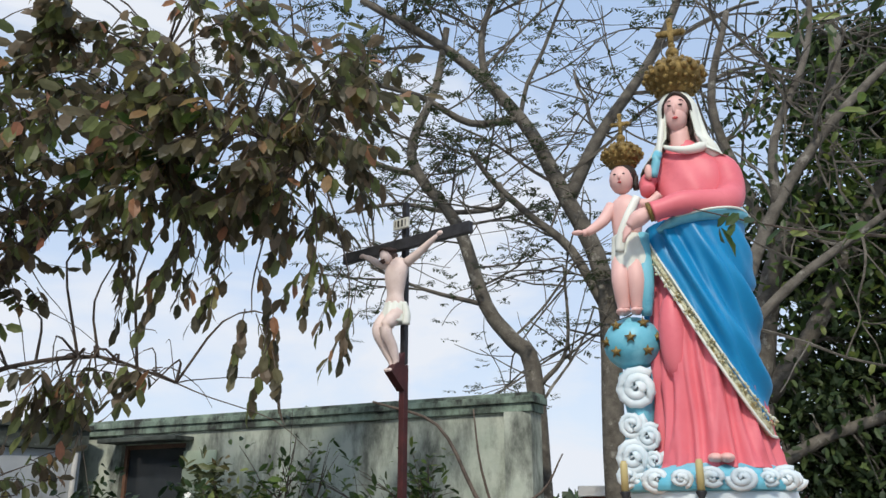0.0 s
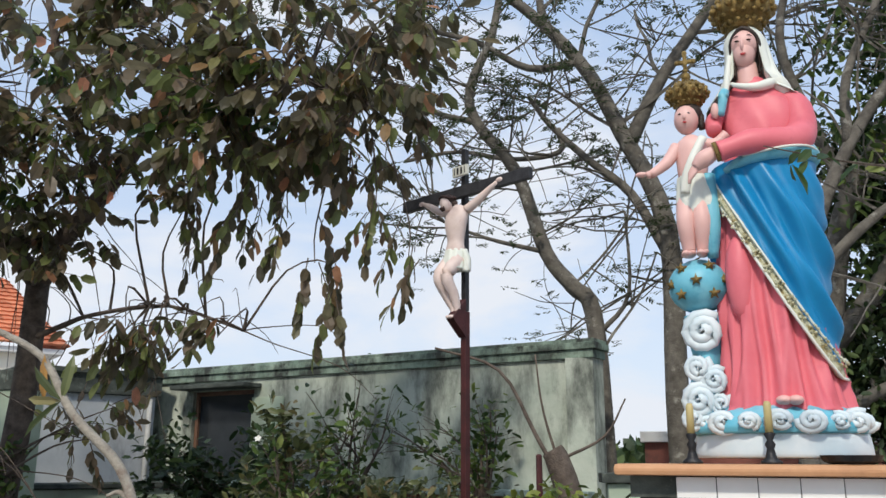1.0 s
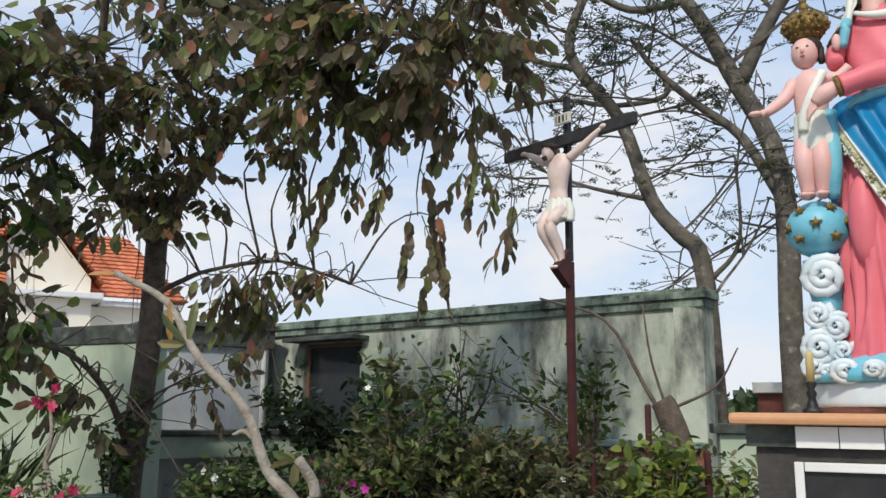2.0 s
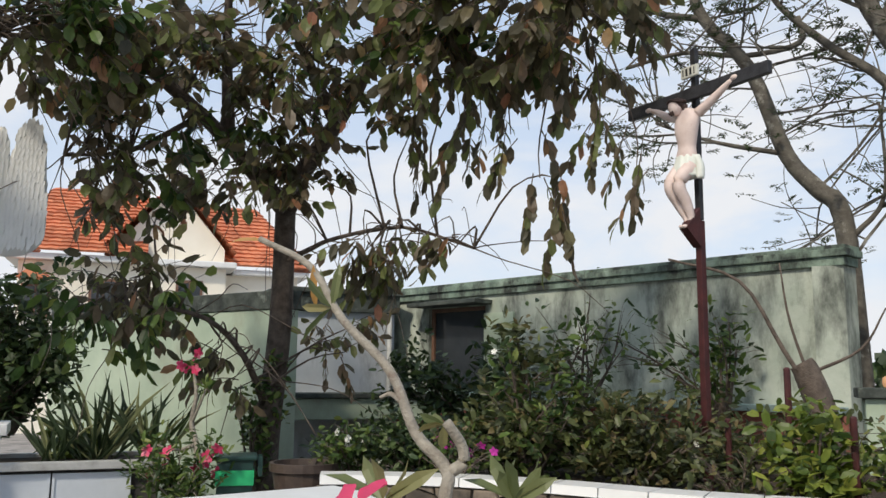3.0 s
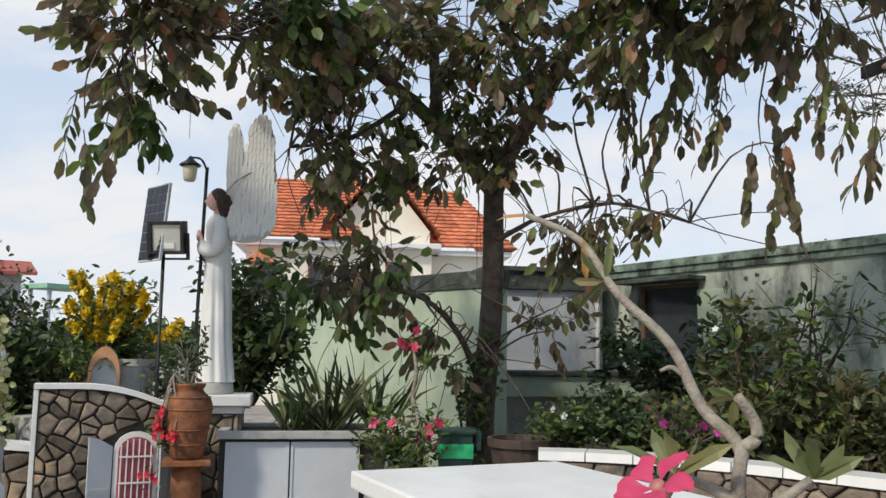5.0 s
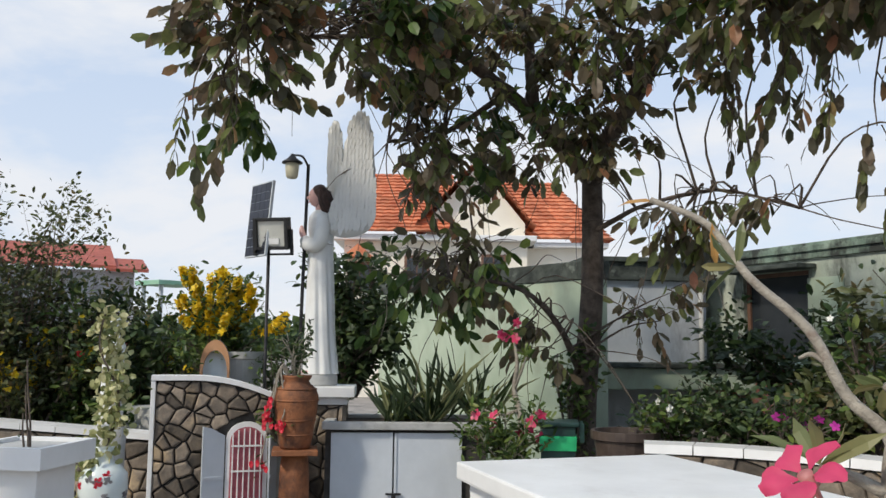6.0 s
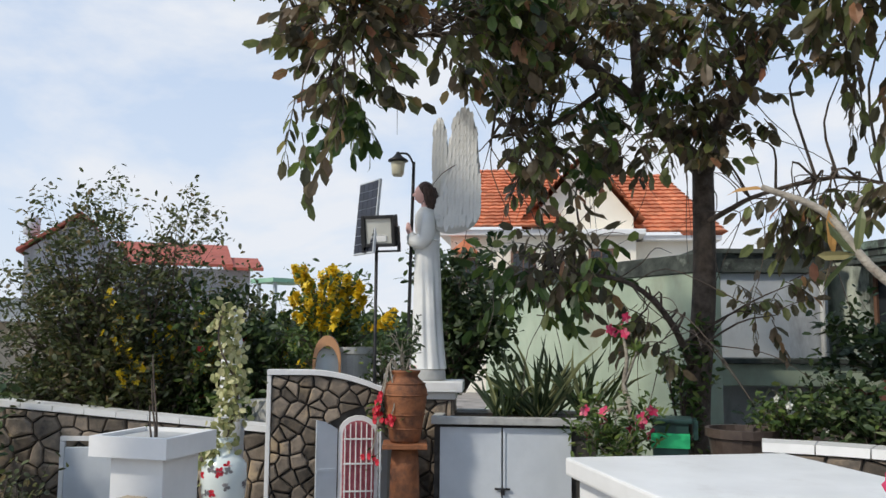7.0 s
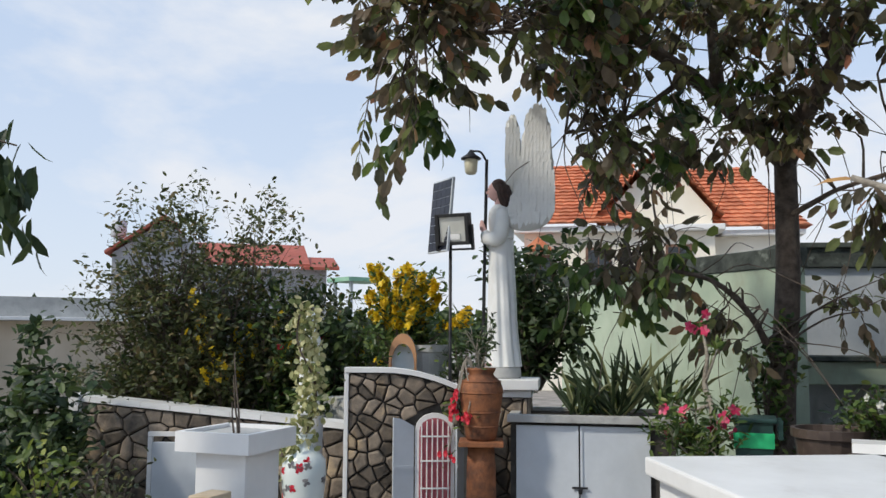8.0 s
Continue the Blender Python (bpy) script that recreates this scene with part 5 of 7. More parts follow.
def diadem(c, x, y, z, s):
    c.loft([(x, y, z, 0.062 * s, 0.062 * s), (x, y, z + 0.012 * s, 0.075 * s, 0.075 * s), (x, y, z + 0.03 * s, 0.078 * s, 0.078 * s), (x, y, z + 0.06 * s, 0.115 * s, 0.115 * s), (x, y, z + 0.10 * s, 0.118 * s, 0.118 * s), (x, y, z + 0.135 * s, 0.10 * s, 0.10 * s),
            (x, y, z + 0.165 * s, 0.05 * s, 0.05 * s), (x, y, z + 0.185 * s, 0.022 * s, 0.022 * s)], GOLD, 64, 4, lambda a, zz: 1 + 0.07 * math.sin(8 * a) * (1 if zz > z + 0.04 * s else 0))
    for k in range(16):
        a = 2 * math.pi * k / 16
        for r, h, b_ in ((0.125, 0.085, 0.017), (0.118, 0.115, 0.013), (0.083, 0.02, 0.011), (0.07, 0.155, 0.012), (0.105, 0.05, 0.012)):
            c.ball((x + r * s * math.cos(a + h * 9), y + r * s * math.sin(a + h * 9), z + h * s), (b_ * s, b_ * s, b_ * s), GOLD, 8)
    c.ball((x, y, z + 0.21 * s), (0.03 * s, 0.03 * s, 0.03 * s), GOLD, 12)
    c.slab([(x - 0.012 * s, z + 0.235 * s), (x + 0.012 * s, z + 0.235 * s), (x + 0.012 * s, z + 0.37 * s), (x - 0.012 * s, z + 0.37 * s)], y - 0.01 * s, y + 0.01 * s, GOLD)
    c.slab([(x - 0.045 * s, z + 0.30 * s), (x + 0.045 * s, z + 0.30 * s), (x + 0.045 * s, z + 0.325 * s), (x - 0.045 * s, z + 0.325 * s)], y - 0.009 * s, y + 0.009 * s, GOLD)
    for k in range(4):
        c.ball((x + 0.05 * s * (k == 0) - 0.05 * s * (k == 1), y, z + (0.3125 if k < 2 else 0.375 if k == 2 else 0.25) * s), (0.016 * s, 0.014 * s, 0.016 * s), GOLD, 8)


diadem(c, -0.005, 0.0, 3.355, 1.0)
# child standing on the globe
X = -0.255
for dx, yk in ((-0.02, -0.02), (0.028, -0.03)):
    c.limb([(X + dx, -0.10, 2.60), (X + dx * 1.3, -0.13 + yk * 0.3, 2.50), (X + dx * 1.1, -0.11, 2.40), (X + dx * 1.1 + 0.005, -0.115, 2.375)], [0.042, 0.036, 0.026, 0.022], SKIN)
    c.ball((X + dx * 1.2 - 0.008, -0.14, 2.374), (0.02, 0.04, 0.014), SKIN, 10)
c.loft([(X + 0.005, -0.1, 2.54, 0.062, 0.055), (X + 0.01, -0.1, 2.60, 0.07, 0.06), (X + 0.012, -0.1, 2.66, 0.066, 0.055), (X + 0.01, -0.1, 2.70, 0.06, 0.05)], VEIL, 40, 4, lambda a, z: 1 + 0.06 * math.sin(9 * a + z * 20))
c.loft([(X + 0.01, -0.1, 2.69, 0.056, 0.046), (X + 0.012, -0.1, 2.78, 0.064, 0.05), (X + 0.012, -0.1, 2.84, 0.06, 0.045), (X + 0.01, -0.1, 2.875, 0.025, 0.025)], SKIN, 28, 4)
c.limb([(X + 0.06, -0.14, 2.85), (X + 0.02, -0.158, 2.76), (X - 0.01, -0.155, 2.68), (X - 0.02, -0.15, 2.62)], [0.018, 0.02, 0.022, 0.02], VEIL)
c.limb([(X + 0.05, -0.12, 2.66), (X + 0.065, -0.13, 2.58), (X + 0.06, -0.12, 2.5)], [0.02, 0.022, 0.012], VEIL)
c.limb([(X - 0.045, -0.1, 2.835), (X - 0.085, -0.13, 2.765), (X - 0.14, -0.16, 2.715), (X - 0.165, -0.165, 2.71)], [0.028, 0.024, 0.018, 0.014], SKIN)
c.ball((X - 0.185, -0.168, 2.712), (0.026, 0.014, 0.011), SKIN, 10)
c.limb([(X + 0.06, -0.09, 2.835), (X + 0.11, -0.1, 2.835), (X + 0.15, -0.1, 2.87)], [0.028, 0.022, 0.018], SKIN)
c.ball((X, -0.11, 2.945), (0.05, 0.054, 0.062), SKIN, 22)
c.ball((X - 0.004, -0.164, 2.94), (0.007, 0.009, 0.012), SKIN, 8)
for ex in (-0.022, 0.014):
    c.ball((X + ex, -0.159, 2.955), (0.006, 0.005, 0.0035), HAIR, 8)
c.ball((X - 0.004, -0.160, 2.918), (0.009, 0.005, 0.004), LIP, 8)
c.ball((X + 0.008, -0.09, 2.965), (0.058, 0.056, 0.062), HAIR, 20)
c.limb([(X + 0.055, -0.1, 2.96), (X + 0.058, -0.1, 2.90)], [0.016, 0.012], HAIR, 8, 3)
diadem(c, X + 0.008, -0.09, 3.005, 0.66)
c.build("statue", (1.02, 3.36, 0), -17, P_STAT, "painted statue in pink gown and blue mantle, gold crowns", "statue")

# ---- angel ----
P_WHITE = mat("white_statue_paint", (0.70, 0.71, 0.70), (0.80, 0.81, 0.79), 0.55, 6, 0.12, stain=(0.55, 0.55, 0.52), stain_at=(0.58, 0.85), stain_scale=5)
P_BROWN = mat("brown_hair_paint", (0.03, 0.017, 0.013), (0.075, 0.04, 0.032), 0.5, 25, 0.5)
c = Cast()
c.loft([(0.0, 0, 1.197, 0.145, 0.14), (0, 0, 1.21, 0.15, 0.145), (0, 0, 1.265, 0.148, 0.142), (0, 0, 1.285, 0.14, 0.135)], 3, 40, 3)


def gown(a, z):
    k = max(0.15, min(1.0, (2.35 - z) / 0.5))
    return 1 + k * (0.06 * math.sin(8 * a + 1.2 * math.sin(z * 3)) + 0.03 * math.sin(15 * a + z * 3))


c.loft([(0.01, 0, 1.288, 0.145, 0.135), (0.01, 0, 1.33, 0.138, 0.13), (0.0, 0, 1.6, 0.122, 0.118), (-0.005, 0, 1.95, 0.11, 0.11), (-0.01, 0, 2.22, 0.102, 0.10), (-0.005, 0, 2.35, 0.098, 0.098), (-0.01, 0, 2.46, 0.105, 0.12), (-0.015, 0, 2.55, 0.095, 0.13), (-0.02, 0, 2.61, 0.05, 0.07)], 0, 96, 8, gown)
c.limb([(0.09, -0.08, 2.335), (-0.09, -0.085, 2.345), (-0.115, 0.0, 2.345)], [0.012] * 3, 0, 8)
for sy in (-1, 1):
    c.limb([(-0.005, sy * 0.11, 2.56), (-0.005, sy * 0.15, 2.44), (-0.03, sy * 0.14, 2.33), (-0.11, sy * 0.08, 2.32), (-0.145, sy * 0.04, 2.37)], [0.045, 0.056, 0.06, 0.056, 0.04], 0, 18)
    c.limb([(-0.145, sy * 0.035, 2.38), (-0.165, sy * 0.02, 2.43), (-0.17, sy * 0.014, 2.48)], [0.02, 0.024, 0.012], 1, 12)
    c.ball((-0.09, sy * 0.05, 1.302), (0.055, 0.028, 0.02), 1, 12)
c.limb([(-0.02, 0, 2.60), (-0.03, 0, 2.68)], [0.042, 0.036], 1, 12, 3)
c.ball((-0.055, 0, 2.725), (0.068, 0.056, 0.082), 1, 22)
c.ball((-0.126, 0, 2.715), (0.012, 0.009, 0.014), 1, 8)
c.ball((-0.118, 0, 2.68), (0.008, 0.012, 0.004), 4, 8)
for sy in (-1, 1):
    c.ball((-0.112, sy * 0.025, 2.738), (0.005, 0.008, 0.004), 2, 8)
c.ball((-0.03, 0, 2.75), (0.072, 0.064, 0.082), 2, 22)
for k in range(11):
    a = radians(-100 + 20 * k)
    c.limb([(-0.02 + 0.06 * math.cos(a), 0.06 * math.sin(a), 2.77), (-0.008 + 0.075 * math.cos(a), 0.075 * math.sin(a), 2.68), (0.0 + 0.07 * math.cos(a + 0.2), 0.075 * math.sin(a + 0.2), 2.61), (0.005 + 0.065 * math.cos(a), 0.07 * math.sin(a), 2.56)], [0.02, 0.023, 0.02, 0.008], 2, 8)


def wing(c, outline, y, lean):
    oo = smooth_path([(a, b, 0) for a, b in outline], 4)[:, :2]
    c.slab([(p[0], p[1]) for p in oo], y - 0.015, y + 0.015, 0)
    P, A, N, L, W = [], [], [], [], []
    zs = [p[1] for p in outline]
    poly = [(p[0], p[1]) for p in oo]

    def inside(x, z):
        r = False
        for (ax, az), (bx, bz) in zip(poly, poly[1:] + poly[:1]):
            if (az > z) != (bz > z) and x < (bx - ax) * (z - az) / (bz - az) + ax:
                r = not r
        return r
    for z in np.arange(min(zs), max(zs), 0.042):
        for x in np.arange(-0.05, 0.5, 0.03):
            for side in (-1, 1):
                q = (x + RNG.uniform(-.006, .006), z + RNG.uniform(-.008, .008))
                if inside(*q) and inside(q[0] + lean * 0.05, q[1] + 0.06):
                    P.append((q[0], y + side * 0.016, q[1]))
                    A.append((lean * 0.5, side * 0.1, 1.0))
                    N.append((0, side, 0.05))
                    L.append(0.10)
                    W.append(0.036)
    c.leafage(P, A, N, L, W, 0)


wing(c, [(0.05, 2.62), (0.11, 2.75), (0.145, 3.0), (0.18, 3.22), (0.225, 3.37), (0.29, 3.42), (0.35, 3.37), (0.39, 3.2), (0.41, 2.95), (0.425, 2.70), (0.415, 2.53), (0.34, 2.43), (0.2, 2.385), (0.07, 2.41), (0.04, 2.5)], -0.10, 0.25)
wing(c, [(0.03, 2.58), (0.035, 2.9), (0.035, 3.2), (0.05, 3.34), (0.09, 3.40), (0.14, 3.3), (0.17, 3.0), (0.17, 2.72), (0.12, 2.55)], 0.12, 0.1)
c.limb([(0.03, -0.06, 2.52), (0.1, -0.1, 2.5)], [0.05, 0.035], 0, 10, 3)
c.limb([(0.03, 0.06, 2.52), (0.1, 0.12, 2.55)], [0.05, 0.03], 0, 10, 3)
c.build("angel_statue", (-5.29, 4.755, 0), 48, [P_WHITE, P_SKIN, P_BROWN, M_CONC, P_LIP], "white painted winged angel statue on the pillar", "statue")

# ---- crucifix ----
xm = Matrix(((0.767, 0.642, 0, -0.285), (-0.642, 0.767, 0, 5.995), (0, 0, 1, 0), (0, 0, 0, 1)))
cross = thing("crucifix", (0, 0, 0), "tall dark timber crucifix with a pale painted figure", "crucifix")
part("post", boxes((-0.021, -0.021, 2.62, 0.021, 0.021, 3.84), m=xm, bevel=0.005), M_WOOD, cross)
part("lower_post", boxes((-0.024, -0.024, 0.0, 0.024, 0.024, 2.616), m=xm, bevel=0.005), M_REDPAINT, cross, "dark red painted lower post")
part("crossbar", boxes((-0.60, -0.066, 3.455, 0.65, -0.022, 3.54), m=xm, bevel=0.005), M_WOOD, cross)
part("foot_block", prism([(-0.16, 2.55), (-0.03, 2.43), (-0.03, 2.70), (-0.09, 2.64)], -0.035, 0.035, m=xm @ Matrix.Rotation(radians(90), 4, "Z")), M_REDPAINT, cross)
tp = part("title_plate", boxes((-0.075, -0.06, 3.62, 0.075, -0.035, 3.70), m=xm @ Matrix.Translation((0, 0, 0)), bevel=0.008), mat("parchment", (0.5, 0.5, 0.44), (0.64, 0.64, 0.58), 0.7, 12, 0.1), cross)
for k, w_ in ((-0.05, 0.006), (-0.018, 0.016), (0.018, 0.016), (0.05, 0.006)):
    part("mark", boxes((k - w_ / 2, -0.064, 3.635, k + w_ / 2, -0.0605, 3.685), m=xm), M_BLACK, tp)
c = Cast()
P_PALE = mat("pale_painted_flesh", (0.66, 0.52, 0.47), (0.76, 0.63, 0.58), 0.55, 14, 0.08, stain=(0.5, 0.28, 0.25), stain_at=(0.6, 0.8), stain_scale=14)
c.loft([(-0.03, -0.13, 2.94, 0.085, 0.065), (-0.03, -0.135, 3.02, 0.088, 0.066), (-0.02, -0.14, 3.10, 0.074, 0.056), (-0.01, -0.15, 3.20, 0.092, 0.066), (0.0, -0.15, 3.29, 0.105, 0.07), (0.0, -0.14, 3.36, 0.10, 0.055), (0.0, -0.14, 3.40, 0.045, 0.04)], 0, 36, 5, lambda a, z: 1 + 0.02 * math.sin(3 * a + 22 * z))
c.limb([(-0.09, -0.13, 3.35), (-0.22, -0.12, 3.40), (-0.34, -0.105, 3.47), (-0.42, -0.095, 3.51)], [0.04, 0.034, 0.026, 0.018], 0)
c.limb([(0.09, -0.13, 3.35), (0.2, -0.12, 3.41), (0.30, -0.105, 3.48), (0.38, -0.095, 3.53)], [0.04, 0.034, 0.026, 0.018], 0)
for sx, z in ((-0.45, 3.52), (0.405, 3.545)):
    c.ball((sx, -0.095, z), (0.035, 0.02, 0.022), 0, 12)
for sx in (-1, 1):
    c.limb([(-0.03 + sx * 0.045, -0.14, 2.95), (-0.06 + sx * 0.04, -0.235, 2.80), (-0.05 + sx * 0.035, -0.17, 2.66), (-0.03 + sx * 0.02, -0.13, 2.54), (-0.03 + sx * 0.012, -0.15, 2.48)], [0.062, 0.05, 0.042, 0.027, 0.024], 0)
    c.ball((-0.03 + sx * 0.014, -0.175, 2.475), (0.022, 0.045, 0.018), 0, 10)
c.loft([(-0.035, -0.15, 2.86, 0.10, 0.085), (-0.035, -0.145, 2.93, 0.102, 0.08), (-0.03, -0.135, 3.0, 0.095, 0.072), (-0.03, -0.135, 3.03, 0.088, 0.066)], 2, 40, 4, lambda a, z: 1 + 0.05 * math.sin(10 * a + z * 18))
c.limb([(0.06, -0.13, 3.02), (0.085, -0.12, 2.93), (0.08, -0.12, 2.84)], [0.026, 0.03, 0.03], 2, 10)
c.ball((-0.055, -0.21, 3.415), (0.05, 0.055, 0.066), 0, 18)
c.ball((-0.05, -0.19, 3.44), (0.058, 0.058, 0.055), 1, 18)
c.limb([(-0.06, -0.255, 3.375), (-0.055, -0.235, 3.345)], [0.026, 0.014], 1, 10, 3)
c.limb([(-0.01, -0.17, 3.43), (0.0, -0.16, 3.36)], [0.03, 0.018], 1, 10, 3)
pts = [(-0.05 + 0.062 * math.cos(t), -0.2 + 0.062 * math.sin(t), 3.455 + 0.008 * math.sin(3 * t)) for t in np.linspace(0, 2 * math.pi, 14)]
c.limb(pts, [0.011] * 14, 1, 7, 2)
corpus = c.build("figure", (0, 0, 0), 0, [P_PALE, P_BROWN, P_VEIL], "", "")
corpus.parent = cross
corpus.matrix_basis = xm @ Matrix.Translation((0.02, 0.03, 3.455)) @ Matrix.Diagonal((0.9, 0.95, 0.88, 1)) @ Matrix.Translation((0, 0, -3.49))
for key in ("label", "category"):
    if key in corpus:
        del corpus[key]

# small white figure half hidden by the vine
c = Cast()
c.loft([(0, 0, 1.0, 0.075, 0.07), (0, 0, 1.1, 0.07, 0.065), (0, 0, 1.35, 0.065, 0.06), (0, 0, 1.5, 0.07, 0.05), (0, 0, 1.58, 0.03, 0.03)], 0, 28, 4, gown)
c.ball((0, 0, 1.64), (0.045, 0.045, 0.06), 0)
c.loft([(0, 0, 0, 0.11, 0.11), (0, 0, 0.5, 0.1, 0.1), (0, 0, 0.995, 0.1, 0.1)], 1, 20, 2)
c.build("small_statue", (-5.32, 2.98, 0), 50, [P_WHITE, M_CONC], "small white garden statue half hidden by a vine", "statue")


# ---- trees ----
def nearest(paths, q):
    best = None
    for p in paths:
        for v in p:
            d = np.linalg.norm(v - q) + 0.35 * max(0, v[2] - q[2])
            if best is None or d < best[0]:
                best = (d, v)
    return best[1]


tree = thing("garden_tree", (0, 0, 0), "broad garden tree with drooping dull green and brown leaves", "tree")
T_FORK = (-3.83, 6.62, 3.0)
trunk_p = [
    (smooth_path([(-3.92, 6.6, 0), (-3.92, 6.58, 0.6), (-3.90, 6.58, 1.1), (-3.84, 6.62, 2.0), T_FORK], 4), (0.125, 0.09)),
    (smooth_path([T_FORK, (-3.68, 6.65, 3.35), (-3.40, 6.70, 3.77), (-3.14, 6.70, 4.18), (-2.75, 6.5, 4.75), (-2.3, 6.2, 5.2)], 4), (0.095, 0.04)),
    (smooth_path([T_FORK, (-4.01, 6.43, 3.27), (-4.35, 6.05, 3.75), (-4.75, 5.4, 4.2), (-5.0, 4.6, 4.4)], 4), (0.09, 0.03)),
    (smooth_path([(-4.2, 6.25, 3.55), (-4.1, 6.0, 4.3), (-3.9, 5.7, 5.0)], 4), (0.06, 0.025)),
    (smooth_path([(-3.40, 6.70, 3.77), (-3.6, 6.3, 4.5), (-3.7, 6.0, 5.3)], 4), (0.06, 0.025)),
    (smooth_path([(-3.14, 6.7, 4.18), (-2.3, 6.45, 4.5), (-1.7, 6.2, 4.55), (-1.1, 6.05, 4.25)], 4), (0.045, 0.015)),
    (smooth_path([(-3.87, 6.6, 2.5), (-3.55, 6.55, 2.62), (-3.26, 6.49, 2.70), (-2.6, 6.35, 2.74), (-1.95, 6.2, 2.52)], 4), (0.028, 0.008)),
    (smooth_path([(-3.91, 6.52, 1.3), (-3.9, 6.15, 1.70), (-4.03, 5.8, 1.98), (-4.3, 5.4, 2.05), (-4.75, 5.2, 1.98)], 4), (0.032, 0.008)),
    (smooth_path([(-4.75, 5.4, 4.2), (-5.0, 4.5, 3.95), (-5.0, 3.7, 3.75)], 4), (0.03, 0.012)),
    (smooth_path([(-4.35, 6.05, 3.75), (-4.7, 5.6, 3.35), (-4.9, 5.1, 3.2)], 4), (0.03, 0.012)),
]
v, f = tubes(trunk_p, 10)
raw("trunk", v, f, M_BARK, tree, smooth=True)
bag = Bag()
limbs = [p for p, _ in trunk_p[1:]]


def crown(bag, limbs, centre, radii, n, length, pairs, l, w, hollow=0.35, droop=0.9):
    """Twigs with hanging compound leaves through an uneven body round the limbs."""
    for _ in range(n):
        u = unit(1)[0]
        q = np.array(centre) + u * np.array(radii) * RNG.uniform(hollow, 1.0)
        az, far = math.degrees(math.atan2(-q[0], q[1])), math.hypot(q[0], q[1])
        if (43 < az < 51.5 and q[2] < 1.85 + 0.27 * far) or (51.4 < az < 54.3 and q[2] < 1.75 + 0.19 * far):
            continue
        if q[2] > 5.6 or noise.noise(Vector(q * 1.6)) < -0.08:
            continue
        root = nearest(limbs, q)
        mid = (root + q) / 2 + (0, 0, 0.12) + RNG.normal(size=3) * 0.08
        bag.tw.append((smooth_path([root, mid, q], 3), (0.012, 0.004)))
        out = (q - root) * (1, 1, 0.4)
        for k in range(RNG.integers(2, 4)):
            d = out / (np.linalg.norm(out) + 1e-6) + RNG.normal(size=3) * 0.7
            bag.compound(q + RNG.normal(size=3) * 0.04, d, length * RNG.uniform(0.7, 1.2), pairs, l, w, droop)


for centre, radii, n, length, pairs, l, w, droop in (
        ((-3.5, 5.9, 4.7), (2.2, 1.3, 1.2), 85, 0.38, 4, 0.165, 0.088, 0.6),
        ((-2.6, 6.0, 4.9), (1.0, 0.8, 0.7), 30, 0.4, 4, 0.165, 0.088, 0.6),
        ((-1.6, 6.0, 4.4), (1.15, 0.7, 0.95), 120, 0.42, 5, 0.175, 0.082, 0.8),
        ((-4.9, 4.3, 4.1), (0.85, 1.15, 0.7), 95, 0.34, 4, 0.15, 0.082, 0.5),
        ((-4.9, 3.7, 3.7), (0.45, 0.55, 0.5), 40, 0.3, 3, 0.14, 0.078, 0.5),
        ((-4.7, 5.2, 3.15), (0.7, 0.7, 0.35), 26, 0.36, 3, 0.15, 0.088, 0.5),
        ((-4.45, 5.0, 3.9), (0.95, 0.95, 0.55), 80, 0.34, 3, 0.15, 0.084, 0.5),
        ((-3.3, 6.1, 4.0), (0.9, 0.5, 0.5), 28, 0.34, 3, 0.15, 0.082, 0.5),
        ((-2.75, 6.2, 3.8), (0.6, 0.35, 0.35), 26, 0.34, 3, 0.14, 0.078, 0.6),
        ((-3.3, 6.3, 3.45), (0.9, 0.4, 0.35), 18, 0.32, 3, 0.14, 0.07, 0.6),
        ((-2.5, 6.2, 2.55), (0.8, 0.25, 0.15), 24, 0.36, 3, 0.15, 0.075, 0.8),
        ((-4.4, 5.4, 2.15), (0.6, 0.4, 0.25), 13, 0.34, 3, 0.15, 0.075, 0.8),
        ((-4.35, 5.95, 3.35), (0.65, 0.5, 0.55), 24, 0.34, 3, 0.15, 0.082, 0.6),
        ((-3.6, 6.2, 3.3), (0.5, 0.4, 0.4), 14, 0.34, 3, 0.15, 0.08, 0.6),
        ((-3.35, 6.95, 1.9), (0.55, 0.3, 0.45), 9, 0.34, 4, 0.13, 0.065, 0.8),
        ((-3.9, 5.9, 1.6), (0.3, 0.3, 0.35), 7, 0.34, 3, 0.14, 0.07, 0.8)):
    crown(bag, limbs, centre, radii, n, length, pairs, l, w, droop=droop)
# hanging sprays on the far side
for x, y, z, n in ((-1.62, 6.05, 3.35, 3), (-1.4, 6.05, 3.0, 3), (-1.3, 6.05, 2.7, 3), (-0.95, 6.0, 3.35, 4), (-0.7, 6.0, 3.0, 3), (-2.0, 6.1, 3.3, 4), (-2.4, 6.2, 3.35, 4), (-1.15, 6.0, 3.6, 4), (-1.85, 6.05, 3.5, 4), (-4.72, 3.42, 3.05, 2), (-4.95, 3.25, 3.0, 2)):
    root = nearest(limbs, np.array((x, y, z + 0.5)))
    bag.tw.append((smooth_path([root, ((root + (x, y, z + .5)) / 2) + (0, 0, .1), (x, y, z + 0.3), (x, y, z)], 3), (0.01, 0.004)))
    for k in range(n):
        bag.compound(np.array((x, y, z + 0.12 * k)) + RNG.normal(size=3) * 0.05, RNG.normal(size=3) * 0.4 + (0, 0, -0.8), 0.48, 5, 0.145, 0.072, 0.8)
